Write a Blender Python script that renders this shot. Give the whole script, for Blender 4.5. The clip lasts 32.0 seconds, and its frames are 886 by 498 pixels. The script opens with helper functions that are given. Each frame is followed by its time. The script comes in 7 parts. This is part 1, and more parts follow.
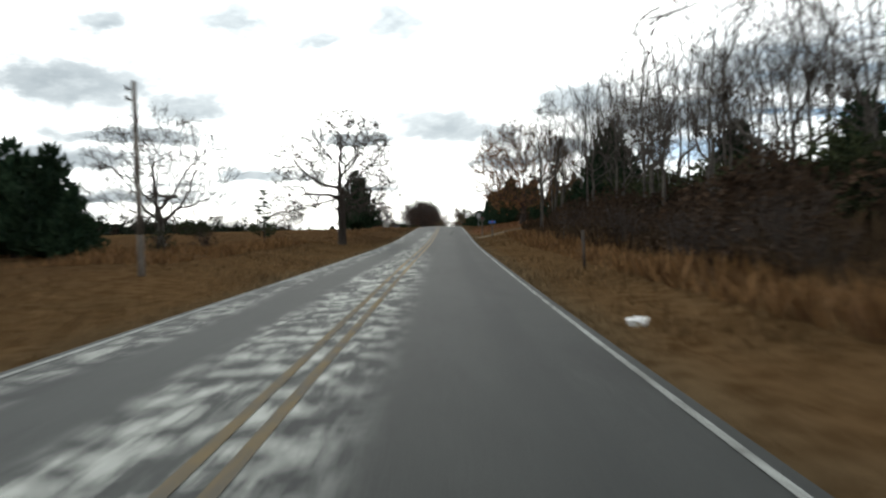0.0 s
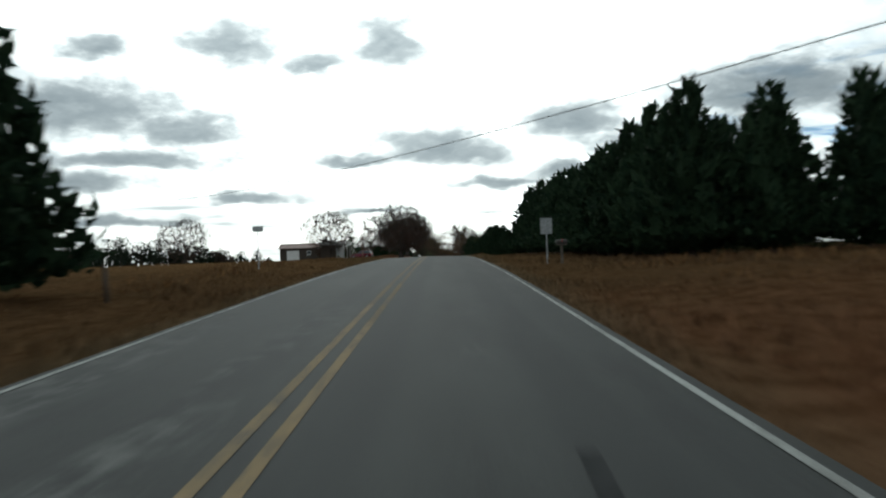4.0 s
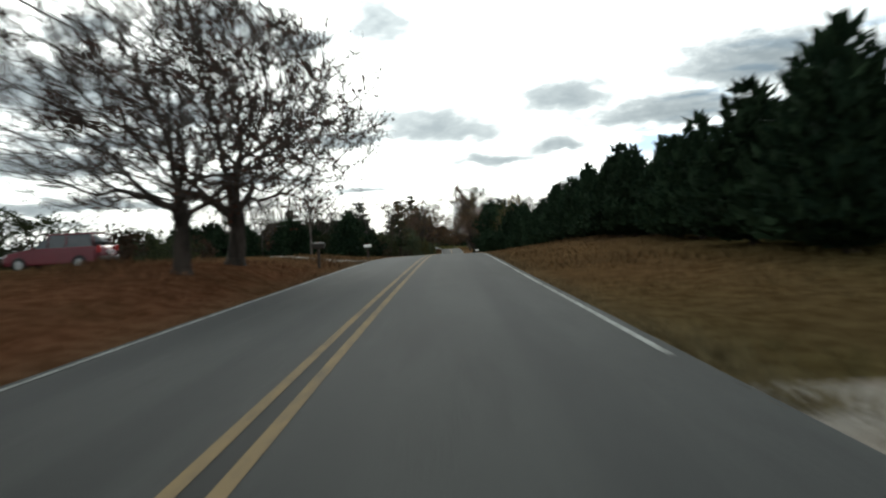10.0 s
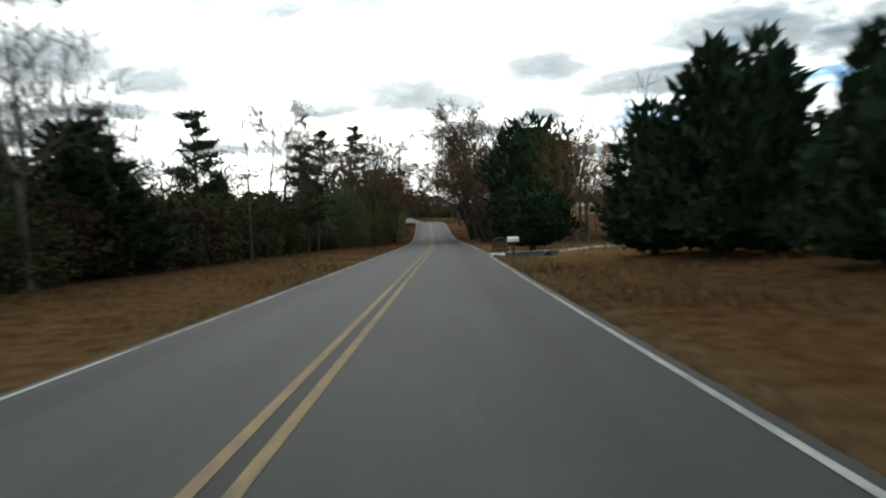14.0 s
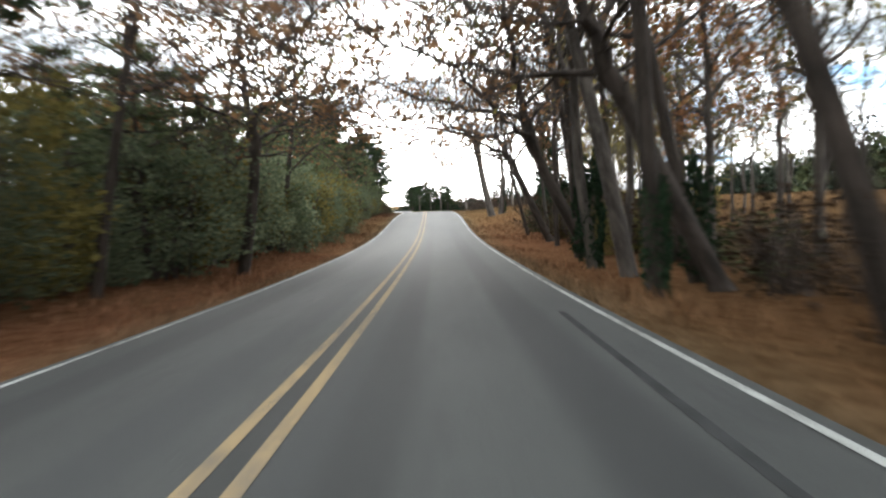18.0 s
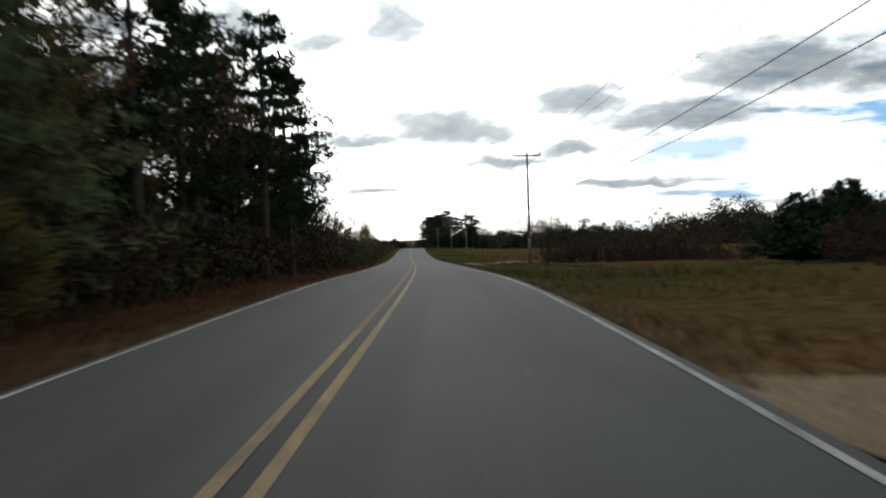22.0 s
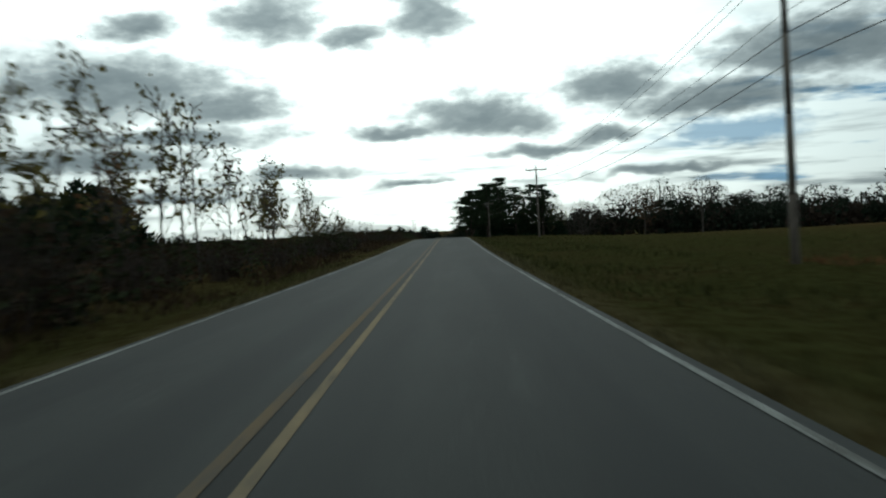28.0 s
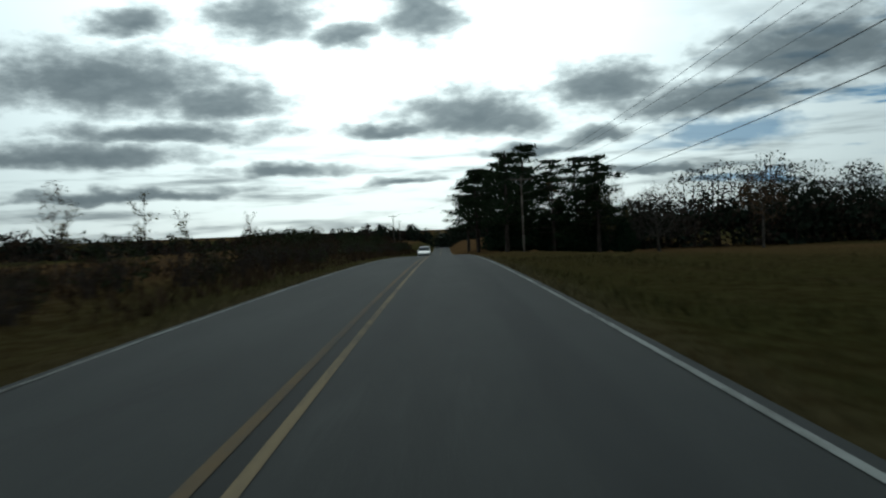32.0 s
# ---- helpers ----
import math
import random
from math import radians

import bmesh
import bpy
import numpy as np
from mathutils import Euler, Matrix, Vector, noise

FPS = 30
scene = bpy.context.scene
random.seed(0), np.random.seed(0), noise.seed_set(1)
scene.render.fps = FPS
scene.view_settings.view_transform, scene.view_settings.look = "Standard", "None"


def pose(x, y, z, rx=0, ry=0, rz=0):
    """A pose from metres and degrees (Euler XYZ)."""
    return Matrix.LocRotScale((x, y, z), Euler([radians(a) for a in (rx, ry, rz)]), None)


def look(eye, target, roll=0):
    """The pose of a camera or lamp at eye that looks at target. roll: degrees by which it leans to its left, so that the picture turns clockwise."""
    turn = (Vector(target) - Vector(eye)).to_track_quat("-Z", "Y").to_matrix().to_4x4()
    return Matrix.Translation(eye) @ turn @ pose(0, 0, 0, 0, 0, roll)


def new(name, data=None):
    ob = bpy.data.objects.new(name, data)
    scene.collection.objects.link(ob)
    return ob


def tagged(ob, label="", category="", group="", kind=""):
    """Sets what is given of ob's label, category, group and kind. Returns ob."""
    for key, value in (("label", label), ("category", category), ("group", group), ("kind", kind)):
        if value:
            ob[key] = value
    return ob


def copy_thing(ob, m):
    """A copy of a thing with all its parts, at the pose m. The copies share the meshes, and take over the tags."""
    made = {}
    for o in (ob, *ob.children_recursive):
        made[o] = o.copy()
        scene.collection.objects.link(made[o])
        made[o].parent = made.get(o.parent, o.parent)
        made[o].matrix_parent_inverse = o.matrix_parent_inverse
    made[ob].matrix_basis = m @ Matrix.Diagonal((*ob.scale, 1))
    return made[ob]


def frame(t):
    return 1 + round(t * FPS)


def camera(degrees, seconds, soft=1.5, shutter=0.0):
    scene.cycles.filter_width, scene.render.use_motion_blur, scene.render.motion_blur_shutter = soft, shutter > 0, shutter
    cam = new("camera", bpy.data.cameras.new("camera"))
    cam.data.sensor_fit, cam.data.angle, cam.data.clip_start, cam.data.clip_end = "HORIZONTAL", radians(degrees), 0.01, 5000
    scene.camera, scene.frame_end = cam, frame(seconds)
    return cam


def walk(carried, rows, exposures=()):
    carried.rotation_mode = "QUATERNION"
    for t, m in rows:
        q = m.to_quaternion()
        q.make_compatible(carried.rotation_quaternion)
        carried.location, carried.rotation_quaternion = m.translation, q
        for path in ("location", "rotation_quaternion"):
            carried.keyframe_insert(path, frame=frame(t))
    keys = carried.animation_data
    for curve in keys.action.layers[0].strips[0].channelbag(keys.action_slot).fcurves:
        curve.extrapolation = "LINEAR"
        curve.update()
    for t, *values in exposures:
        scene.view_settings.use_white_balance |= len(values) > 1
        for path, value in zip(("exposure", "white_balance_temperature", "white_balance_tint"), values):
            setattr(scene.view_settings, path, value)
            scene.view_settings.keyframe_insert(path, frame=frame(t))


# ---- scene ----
cam = camera(56.4, 32.0, soft=2.2, shutter=0.5)
# seconds, x, y, z, pitch, lean, heading
PATH = [
    (0, -0.00, 0.00, 1.20, -0.90, 1.50, 0.00),
    (0.5, 0.03, 11.13, 1.30, -0.87, 1.70, -0.17),
    (1, 0.07, 22.26, 1.41, -0.58, 1.86, -0.39),
    (1.5, 0.13, 33.40, 1.54, -0.33, 1.74, -0.52),
    (2, 0.22, 44.57, 1.71, -0.20, 1.52, -0.59),
    (2.5, 0.31, 55.74, 1.94, -0.01, 1.57, -0.58),
    (3, 0.38, 66.88, 2.22, 0.27, 1.65, -0.50),
    (3.5, 0.44, 78.02, 2.55, 0.57, 1.79, -0.50),
    (4, 0.49, 89.16, 2.92, 0.54, 1.99, -0.30),
    (4.5, 0.52, 100.29, 3.27, 0.39, 2.03, -0.17),
    (5, 0.54, 111.43, 3.60, 0.22, 1.98, -0.18),
    (5.5, 0.56, 122.56, 3.88, 0.01, 2.13, -0.24),
    (6, 0.58, 133.68, 4.11, -0.33, 3.02, -0.11),
    (6.5, 0.59, 144.81, 4.22, -0.99, 3.57, 0.04),
    (7, 0.59, 155.95, 4.26, -1.23, 3.66, 0.15),
    (7.5, 0.61, 167.12, 4.23, -1.45, 3.67, 0.20),
    (8, 0.64, 178.28, 4.13, -1.63, 3.85, 0.00),
    (8.5, 0.69, 189.38, 4.00, -1.33, 3.47, -0.19),
    (9, 0.76, 200.44, 3.90, -1.24, 3.03, -0.34),
    (9.5, 0.83, 211.53, 3.84, -1.09, 2.96, -0.44),
    (10, 0.95, 222.62, 3.91, -0.97, 2.85, -0.70),
    (10.5, 1.12, 233.71, 4.00, -0.90, 2.61, -0.87),
    (11, 1.33, 244.79, 4.06, -0.94, 2.51, -0.98),
    (11.5, 1.56, 255.87, 4.08, -1.38, 2.52, -1.26),
    (12, 1.83, 266.94, 4.00, -1.95, 2.58, -1.48),
    (12.5, 2.14, 278.00, 3.83, -2.25, 2.68, -1.61),
    (13, 2.49, 289.08, 3.60, -2.50, 2.82, -1.75),
    (13.5, 2.86, 300.14, 3.32, -2.78, 2.78, -1.92),
    (14, 3.26, 311.21, 3.03, -3.05, 2.70, -2.02),
    (14.5, 3.67, 322.27, 2.70, -3.32, 2.56, -2.17),
    (15, 4.09, 333.36, 2.33, -3.33, 2.50, -2.19),
    (15.5, 4.51, 344.45, 1.96, -3.26, 2.49, -2.13),
    (16, 4.91, 355.55, 1.61, -3.19, 2.50, -2.04),
    (16.5, 5.29, 366.65, 1.26, -3.21, 2.51, -1.91),
    (17, 5.63, 377.76, 0.88, -3.46, 2.52, -1.69),
    (17.5, 5.95, 388.87, 0.49, -3.52, 2.46, -1.58),
    (18, 6.24, 400.00, 0.12, -3.21, 2.31, -1.45),
    (18.5, 6.51, 411.12, -0.17, -2.73, 2.10, -1.32),
    (19, 6.75, 422.25, -0.41, -2.60, 2.10, -1.05),
    (19.5, 6.97, 433.40, -0.60, -2.20, 2.31, -0.98),
    (20, 7.17, 444.55, -0.66, -1.22, 2.49, -0.88),
    (20.5, 7.33, 455.68, -0.52, -0.31, 2.22, -0.65),
    (21, 7.48, 466.81, -0.24, 0.36, 1.83, -0.42),
    (21.5, 7.58, 477.96, 0.06, 0.20, 1.54, -0.12),
    (22, 7.62, 489.14, 0.27, -0.82, 1.80, 0.09),
    (22.5, 7.60, 500.29, 0.32, -1.73, 2.20, 0.53),
    (23, 7.46, 511.38, 0.23, -2.24, 2.43, 1.07),
    (23.5, 7.21, 522.43, 0.04, -2.52, 2.75, 1.49),
    (24, 6.90, 533.45, -0.19, -2.56, 2.95, 1.82),
    (24.5, 6.53, 544.44, -0.45, -2.66, 3.20, 2.11),
    (25, 6.12, 555.48, -0.69, -2.61, 3.13, 2.34),
    (25.5, 5.66, 566.56, -0.92, -2.41, 2.83, 2.52),
    (26, 5.19, 577.65, -1.13, -2.36, 2.63, 2.50),
    (26.5, 4.72, 588.77, -1.32, -2.20, 2.60, 2.48),
    (27, 4.24, 599.88, -1.46, -1.86, 2.74, 2.55),
    (27.5, 3.76, 611.01, -1.53, -1.45, 3.01, 2.65),
    (28, 3.28, 622.14, -1.58, -1.34, 3.24, 2.63),
    (28.5, 2.82, 633.26, -1.60, -1.20, 3.05, 2.52),
    (29, 2.36, 644.36, -1.60, -1.21, 2.77, 2.46),
    (29.5, 1.92, 655.43, -1.59, -1.18, 2.42, 2.36),
    (30, 1.51, 666.52, -1.56, -1.08, 2.21, 2.26),
    (30.5, 1.10, 677.62, -1.50, -1.10, 2.17, 2.20),
    (31, 0.69, 688.73, -1.43, -0.93, 2.15, 2.24),
    (31.5, 0.27, 699.83, -1.39, -1.21, 2.42, 2.28),
    (32, -0.15, 710.92, -1.37, -1.47, 2.76, 2.13),
]
walk(cam, [(t, pose(x, y, z, 90 + p, r, w)) for t, x, y, z, p, r, w in PATH],
     exposures=[(0, 0.28, 6500, 6), (1.2, -0.03, 6500, 5), (3, -0.2, 6350, 3), (5.5, -0.62, 6050, -5), (8, -0.42, 6200, -6), (9.5, 0.1, 6450, 2),
                (12, 0.0, 6500, 3), (14.5, 0.52, 6500, 5), (16.5, 1.8, 6500, 9), (18, 2.0, 6500, 9), (19, 1.5, 6500, 10), (20.5, 1.05, 6450, 10), (22, -0.05, 6500, 7), (23, -0.1, 6500, 6), (24.2, -0.33, 6450, 4),
                (25.5, -0.55, 6400, 1), (28, -0.97, 6050, -7), (32, -1.27, 5850, -6)])

# ---- world: broken winter overcast, sun behind cloud ahead ----
SUN_AZ, SUN_EL = -5.0, 27.0
world = bpy.data.worlds.new("world")
scene.world = world
world.use_nodes = True
WT = world.node_tree
WT.nodes.clear()


def wn(kind, **props):
    n = WT.nodes.new(kind)
    for k, v in props.items():
        setattr(n, k, v)
    return n


def wm(op, a, b=None, c=None, clamp=False):
    n = wn("ShaderNodeMath", operation=op, use_clamp=clamp)
    for i, v in enumerate((a, b, c)):
        if v is None:
            continue
        if isinstance(v, (int, float)):
            n.inputs[i].default_value = v
        else:
            WT.links.new(v, n.inputs[i])
    return n.outputs[0]


def wmix(fac, a, b):
    n = wn("ShaderNodeMix", data_type="RGBA")
    for sock, v in ((n.inputs[0], fac), (n.inputs[6], a), (n.inputs[7], b)):
        if isinstance(v, tuple):
            sock.default_value = (*v, 1)
        elif isinstance(v, (int, float)):
            sock.default_value = v
        else:
            WT.links.new(v, sock)
    return n.outputs[2]


def wstep(v, lo, hi):
    n = wn("ShaderNodeMapRange", interpolation_type="SMOOTHSTEP")
    WT.links.new(v, n.inputs[0])
    n.inputs[1].default_value, n.inputs[2].default_value = lo, hi
    return n.outputs[0]


tc = wn("ShaderNodeTexCoord")
sep = wn("ShaderNodeSeparateXYZ")
WT.links.new(tc.outputs["Generated"], sep.inputs[0])
az = wm("MULTIPLY", wm("ARCTAN2", sep.outputs[0], sep.outputs[1]), 57.2958)
el = wm("MULTIPLY", wm("ARCSINE", sep.outputs[2]), 57.2958)


def wnoise(ax, ex, scale, detail, rough=0.55):
    comb = wn("ShaderNodeCombineXYZ")
    WT.links.new(wm("MULTIPLY", az, ax), comb.inputs[0])
    WT.links.new(wm("MULTIPLY", el, ex), comb.inputs[1])
    n = wn("ShaderNodeTexNoise")
    WT.links.new(comb.outputs[0], n.inputs["Vector"])
    n.inputs["Scale"].default_value, n.inputs["Detail"].default_value, n.inputs["Roughness"].default_value = scale, detail, rough
    return n.outputs[0]


# cloud edges: the sky's angles pushed about by slow noise, then frayed by fine noise
slow_a, slow_e = wnoise(0.16, 0.30, 1.0, 3, 0.5), wnoise(0.21, 0.42, 1.3, 3, 0.5)
fine = wnoise(0.42, 1.05, 1.0, 6, 0.58)
puff = wnoise(0.85, 1.5, 1.0, 5, 0.6)
az_w = wm("ADD", az, wm("MULTIPLY", wm("SUBTRACT", slow_a, 0.5), 5.0))
el_w = wm("ADD", el, wm("MULTIPLY", wm("SUBTRACT", slow_e, 0.5), 2.0))
warp = wm("ADD", wm("MULTIPLY", wm("SUBTRACT", fine, 0.5), 1.5), wm("MULTIPLY", wm("SUBTRACT", puff, 0.5), 0.6))
# azimuth, elevation, half width, half height of the dark cloud banks, in degrees
BANKS = [(-23.5, 10.0, 7.2, 2.2), (-17.0, 8.8, 4.0, 1.4), (-20.2, 6.9, 6.6, 0.75), (-25.5, 5.4, 7.0, 0.9), (-22.8, 3.0, 7.2, 0.5), (-0.2, 7.5, 4.2, 1.7), (2.2, 6.9, 3.6, 1.0),
         (-5.8, 6.8, 2.8, 0.6), (4.1, 5.0, 2.7, 0.5), (-12.8, 4.3, 3.8, 0.5), (-4.6, 3.3, 2.2, 0.3), (9.4, 9.0, 3.6, 1.4), (8.6, 5.5, 3.0, 0.55), (16.0, 7.4, 6.6, 1.3), (22.0, 10.0, 6.4, 2.1),
         (-14.0, 14.3, 3.6, 1.9), (-3.2, 14.4, 2.7, 2.3), (-22.5, 13.9, 2.4, 1.0), (-8.0, 13.2, 2.0, 0.9), (30.0, 9.0, 6.0, 1.6), (12.5, 3.2, 4.5, 0.4)]
dens = None
for a0, e0, w0, h0 in BANKS:
    dx = wm("MULTIPLY", wm("SUBTRACT", az_w, a0), 1 / w0)
    dy = wm("MULTIPLY", wm("SUBTRACT", el_w, e0), 1 / h0)
    # flat bases: the lower half is thinner than the domed top
    dy = wm("MULTIPLY", dy, wm("ADD", 1.0, wm("MULTIPLY", wm("LESS_THAN", dy, 0.0), 0.45)))
    r2 = wm("ADD", wm("MULTIPLY", dx, dx), wm("MULTIPLY", dy, dy))
    v = wm("SUBTRACT", 1.42, wm("ADD", wm("SQRT", r2), warp))
    dens = v if dens is None else wm("MAXIMUM", dens, v)
bank = wm("MULTIPLY", wstep(dens, -0.12, 1.1), wm("ADD", 0.62, wm("MULTIPLY", fine, 0.62)), None, True)
bank = wm("MULTIPLY", wm("SUBTRACT", 1.0, wm("POWER", 0.22, bank)), 1.24, None, True)
streak = wnoise(0.09, 0.95, 1.0, 6, 0.58)
low = wm("MULTIPLY", wstep(streak, 0.47, 0.68), wm("SUBTRACT", 1.0, wstep(el, 3.5, 7.5)))
veil = wm("MULTIPLY", wm("MULTIPLY", wstep(az, 8.0, 26.0), wstep(el, 6.0, 11.0)), wstep(wnoise(0.10, 0.22, 1.0, 5, 0.6), 0.36, 0.62))
high = wm("MULTIPLY", wstep(wnoise(0.05, 0.12, 1.0, 6, 0.6), 0.47, 0.62), wstep(el, 12.0, 24.0))
cloud = wm("MAXIMUM", wm("MAXIMUM", bank, wm("MULTIPLY", low, 0.75)), wm("MAXIMUM", wm("MULTIPLY", high, 0.55), wm("MULTIPLY", veil, 0.5)))
# brightness falls off with the angle from the hidden sun
sun_dir = Vector((math.sin(radians(SUN_AZ)) * math.cos(radians(SUN_EL)), math.cos(radians(SUN_AZ)) * math.cos(radians(SUN_EL)), math.sin(radians(SUN_EL))))
dot = wn("ShaderNodeVectorMath", operation="DOT_PRODUCT")
WT.links.new(tc.outputs["Generated"], dot.inputs[0])
dot.inputs[1].default_value = sun_dir
ang = wm("MULTIPLY", wm("ARCCOSINE", dot.outputs["Value"]), 57.2958)
glow = wm("POWER", wm("SUBTRACT", 1.0, wstep(ang, 0.0, 52.0)), 1.3)
sky_tex = wn("ShaderNodeTexSky", sky_type="NISHITA", sun_disc=False, sun_elevation=radians(SUN_EL), sun_rotation=radians(SUN_AZ))
blue = wn("ShaderNodeVectorMath", operation="SCALE")
WT.links.new(sky_tex.outputs[0], blue.inputs[0])
blue.inputs["Scale"].default_value = 0.10
haze = wmix(glow, (1.15, 1.20, 1.25), (4.6, 4.6, 4.55))
gap = wm("MULTIPLY", wstep(az, 8.0, 17.0), wm("MULTIPLY", wstep(wnoise(0.09, 0.5, 1.3, 4), 0.52, 0.66), wm("SUBTRACT", 1.0, wstep(el, 9.0, 14.0))))
gx, gy = wm("MULTIPLY", wm("SUBTRACT", az, 17.2), 1 / 5.2), wm("MULTIPLY", wm("SUBTRACT", el, 5.4), 1 / 1.1)
hole = wstep(wm("SUBTRACT", 1.2, wm("ADD", wm("SQRT", wm("ADD", wm("MULTIPLY", gx, gx), wm("MULTIPLY", gy, gy))), warp)), 0.0, 0.8)
gap = wm("MAXIMUM", gap, wm("MULTIPLY", hole, 0.8))
clear = wmix(gap, haze, (0.26, 0.55, 0.92))
clear = wmix(0.12, clear, blue.outputs[0])
grey = wmix(glow, (0.18, 0.215, 0.25), (0.42, 0.49, 0.55))
colour = wmix(wm("MULTIPLY", cloud, 0.97), clear, grey)
bg = wn("ShaderNodeBackground")
WT.links.new(colour, bg.inputs[0])
bg.inputs[1].default_value = 1.0
wout = wn("ShaderNodeOutputWorld")
WT.links.new(bg.outputs[0], wout.inputs[0])

sun = new("sun", bpy.data.lights.new("sun", "SUN"))
sun.data.energy, sun.data.angle, sun.data.color = 0.5, radians(12), (1.0, 0.95, 0.88)
sun.matrix_world = look((0, 0, 0), tuple(-sun_dir))

# ---- materials ----


class Mat:
    """A node material with short-hand links."""

    def __init__(self, name, rough=0.8, metal=0.0, spec=0.3):
        self.m = bpy.data.materials.new(name)
        self.m.use_nodes = True
        self.t = self.m.node_tree
        self.b = self.t.nodes["Principled BSDF"]
        self.b.inputs["Roughness"].default_value = rough
        self.b.inputs["Metallic"].default_value = metal
        self.b.inputs["Specular IOR Level"].default_value = spec
        self.co = None

    def n(self, kind, **props):
        x = self.t.nodes.new(kind)
        for k, v in props.items():
            setattr(x, k, v)
        return x

    def link(self, a, b):
        self.t.links.new(a, b)

    def coords(self, space="Object", scale=(1, 1, 1)):
        c = self.n("ShaderNodeTexCoord")
        mp = self.n("ShaderNodeMapping")
        mp.inputs["Scale"].default_value = scale
        if space == "World":
            g = self.n("ShaderNodeNewGeometry")
            self.link(g.outputs["Position"], mp.inputs[0])
        else:
            self.link(c.outputs[space], mp.inputs[0])
        return mp.outputs[0]

    def noise(self, scale, detail=5, rough=0.6, space="World", stretch=(1, 1, 1)):
        x = self.n("ShaderNodeTexNoise")
        self.link(self.coords(space, stretch), x.inputs["Vector"])
        x.inputs["Scale"].default_value, x.inputs["Detail"].default_value, x.inputs["Roughness"].default_value = scale, detail, rough
        return x.outputs[0]

    def math(self, op, a, b=None, clamp=False):
        x = self.n("ShaderNodeMath", operation=op, use_clamp=clamp)
        for i, v in enumerate((a, b)):
            if v is None:
                continue
            if isinstance(v, (int, float)):
                x.inputs[i].default_value = v
            else:
                self.link(v, x.inputs[i])
        return x.outputs[0]

    def step(self, v, lo, hi):
        x = self.n("ShaderNodeMapRange", interpolation_type="SMOOTHSTEP")
        self.link(v, x.inputs[0])
        x.inputs[1].default_value, x.inputs[2].default_value = lo, hi
        return x.outputs[0]

    def mix(self, fac, a, b, blend="MIX"):
        x = self.n("ShaderNodeMix", data_type="RGBA", blend_type=blend)
        for sock, v in ((x.inputs[0], fac), (x.inputs[6], a), (x.inputs[7], b)):
            if isinstance(v, tuple):
                sock.default_value = (*v, 1)
            elif isinstance(v, (int, float)):
                sock.default_value = v
            else:
                self.link(v, sock)
        return x.outputs[2]

    def colour(self, c):
        if isinstance(c, tuple):
            self.b.inputs["Base Color"].default_value = (*c, 1)
        else:
            self.link(c, self.b.inputs["Base Color"])

    def bump(self, h, strength=0.3, dist=0.02):
        x = self.n("ShaderNodeBump")
        x.inputs["Strength"].default_value, x.inputs["Distance"].default_value = strength, dist
        self.link(h, x.inputs["Height"])
        self.link(x.outputs[0], self.b.inputs["Normal"])

    def attr(self, name="cover"):
        return self.n("ShaderNodeAttribute", attribute_name=name).outputs["Color"]

    def island(self):
        return self.n("ShaderNodeNewGeometry").outputs["Random Per Island"]

    def each(self):
        return self.n("ShaderNodeObjectInfo").outputs["Random"]


def plain(name, col, rough=0.7, metal=0.0, vary=0.25, scale=8.0, spec=0.3):
    m = Mat(name, rough, metal, spec)
    dark = tuple(c * (1 - vary) for c in col)
    light = tuple(min(1, c * (1 + vary)) for c in col)
    k = m.noise(scale, 6, 0.65, "Object")
    m.colour(m.mix(m.step(k, 0.3, 0.7), dark, light))
    m.bump(m.noise(scale * 6, 3, 0.6, "Object"), 0.15, 0.005)
    return m.m


def foliage(name, low, high, each=0.35, thin=0.0):
    """Leaf colour varied leaf by leaf; thin leaves let light through."""
    m = Mat(name, 0.85, 0, 0.06)
    c = m.mix(m.island(), low, high)
    k = m.math("ADD", m.math("MULTIPLY", m.each(), each), 1 - each / 2)
    x = m.n("ShaderNodeVectorMath", operation="SCALE")
    m.link(c, x.inputs[0])
    m.link(k, x.inputs["Scale"])
    m.colour(x.outputs[0])
    if thin:
        glow_through = m.n("ShaderNodeBsdfTranslucent")
        m.link(x.outputs[0], glow_through.inputs["Color"])
        both = m.n("ShaderNodeMixShader")
        both.inputs[0].default_value = thin
        m.link(m.b.outputs[0], both.inputs[1])
        m.link(glow_through.outputs[0], both.inputs[2])
        m.link(both.outputs[0], m.t.nodes["Material Output"].inputs["Surface"])
    return m.m


def bark(name, low, high):
    m = Mat(name, 0.9, 0, 0.1)
    k = m.noise(5.0, 6, 0.7, "Object", (1, 1, 0.18))
    m.colour(m.mix(m.step(k, 0.35, 0.68), low, high))
    m.bump(k, 0.6, 0.03)
    return m.m


M_CEDAR = foliage("cedar_green", (0.008, 0.018, 0.010), (0.026, 0.044, 0.022))
M_HEDGE = foliage("hedge_green", (0.050, 0.066, 0.040), (0.118, 0.132, 0.078), 0.5, 0.4)
M_YOUNGPINE = foliage("young_pine_green", (0.042, 0.058, 0.028), (0.112, 0.128, 0.062), 0.35, 0.3)
M_FARDARK = foliage("far_evergreen", (0.012, 0.018, 0.012), (0.024, 0.030, 0.019))
M_FARBROWN = foliage("far_winter_twigs", (0.030, 0.023, 0.018), (0.056, 0.042, 0.031))
M_PINE = foliage("pine_green", (0.010, 0.020, 0.009), (0.032, 0.048, 0.021))
M_SHRUB = foliage("thicket_green", (0.018, 0.025, 0.012), (0.054, 0.061, 0.027), 0.6)
M_BROWNLEAF = foliage("dry_leaf_brown", (0.062, 0.034, 0.018), (0.155, 0.086, 0.042), 0.6, 0.4)
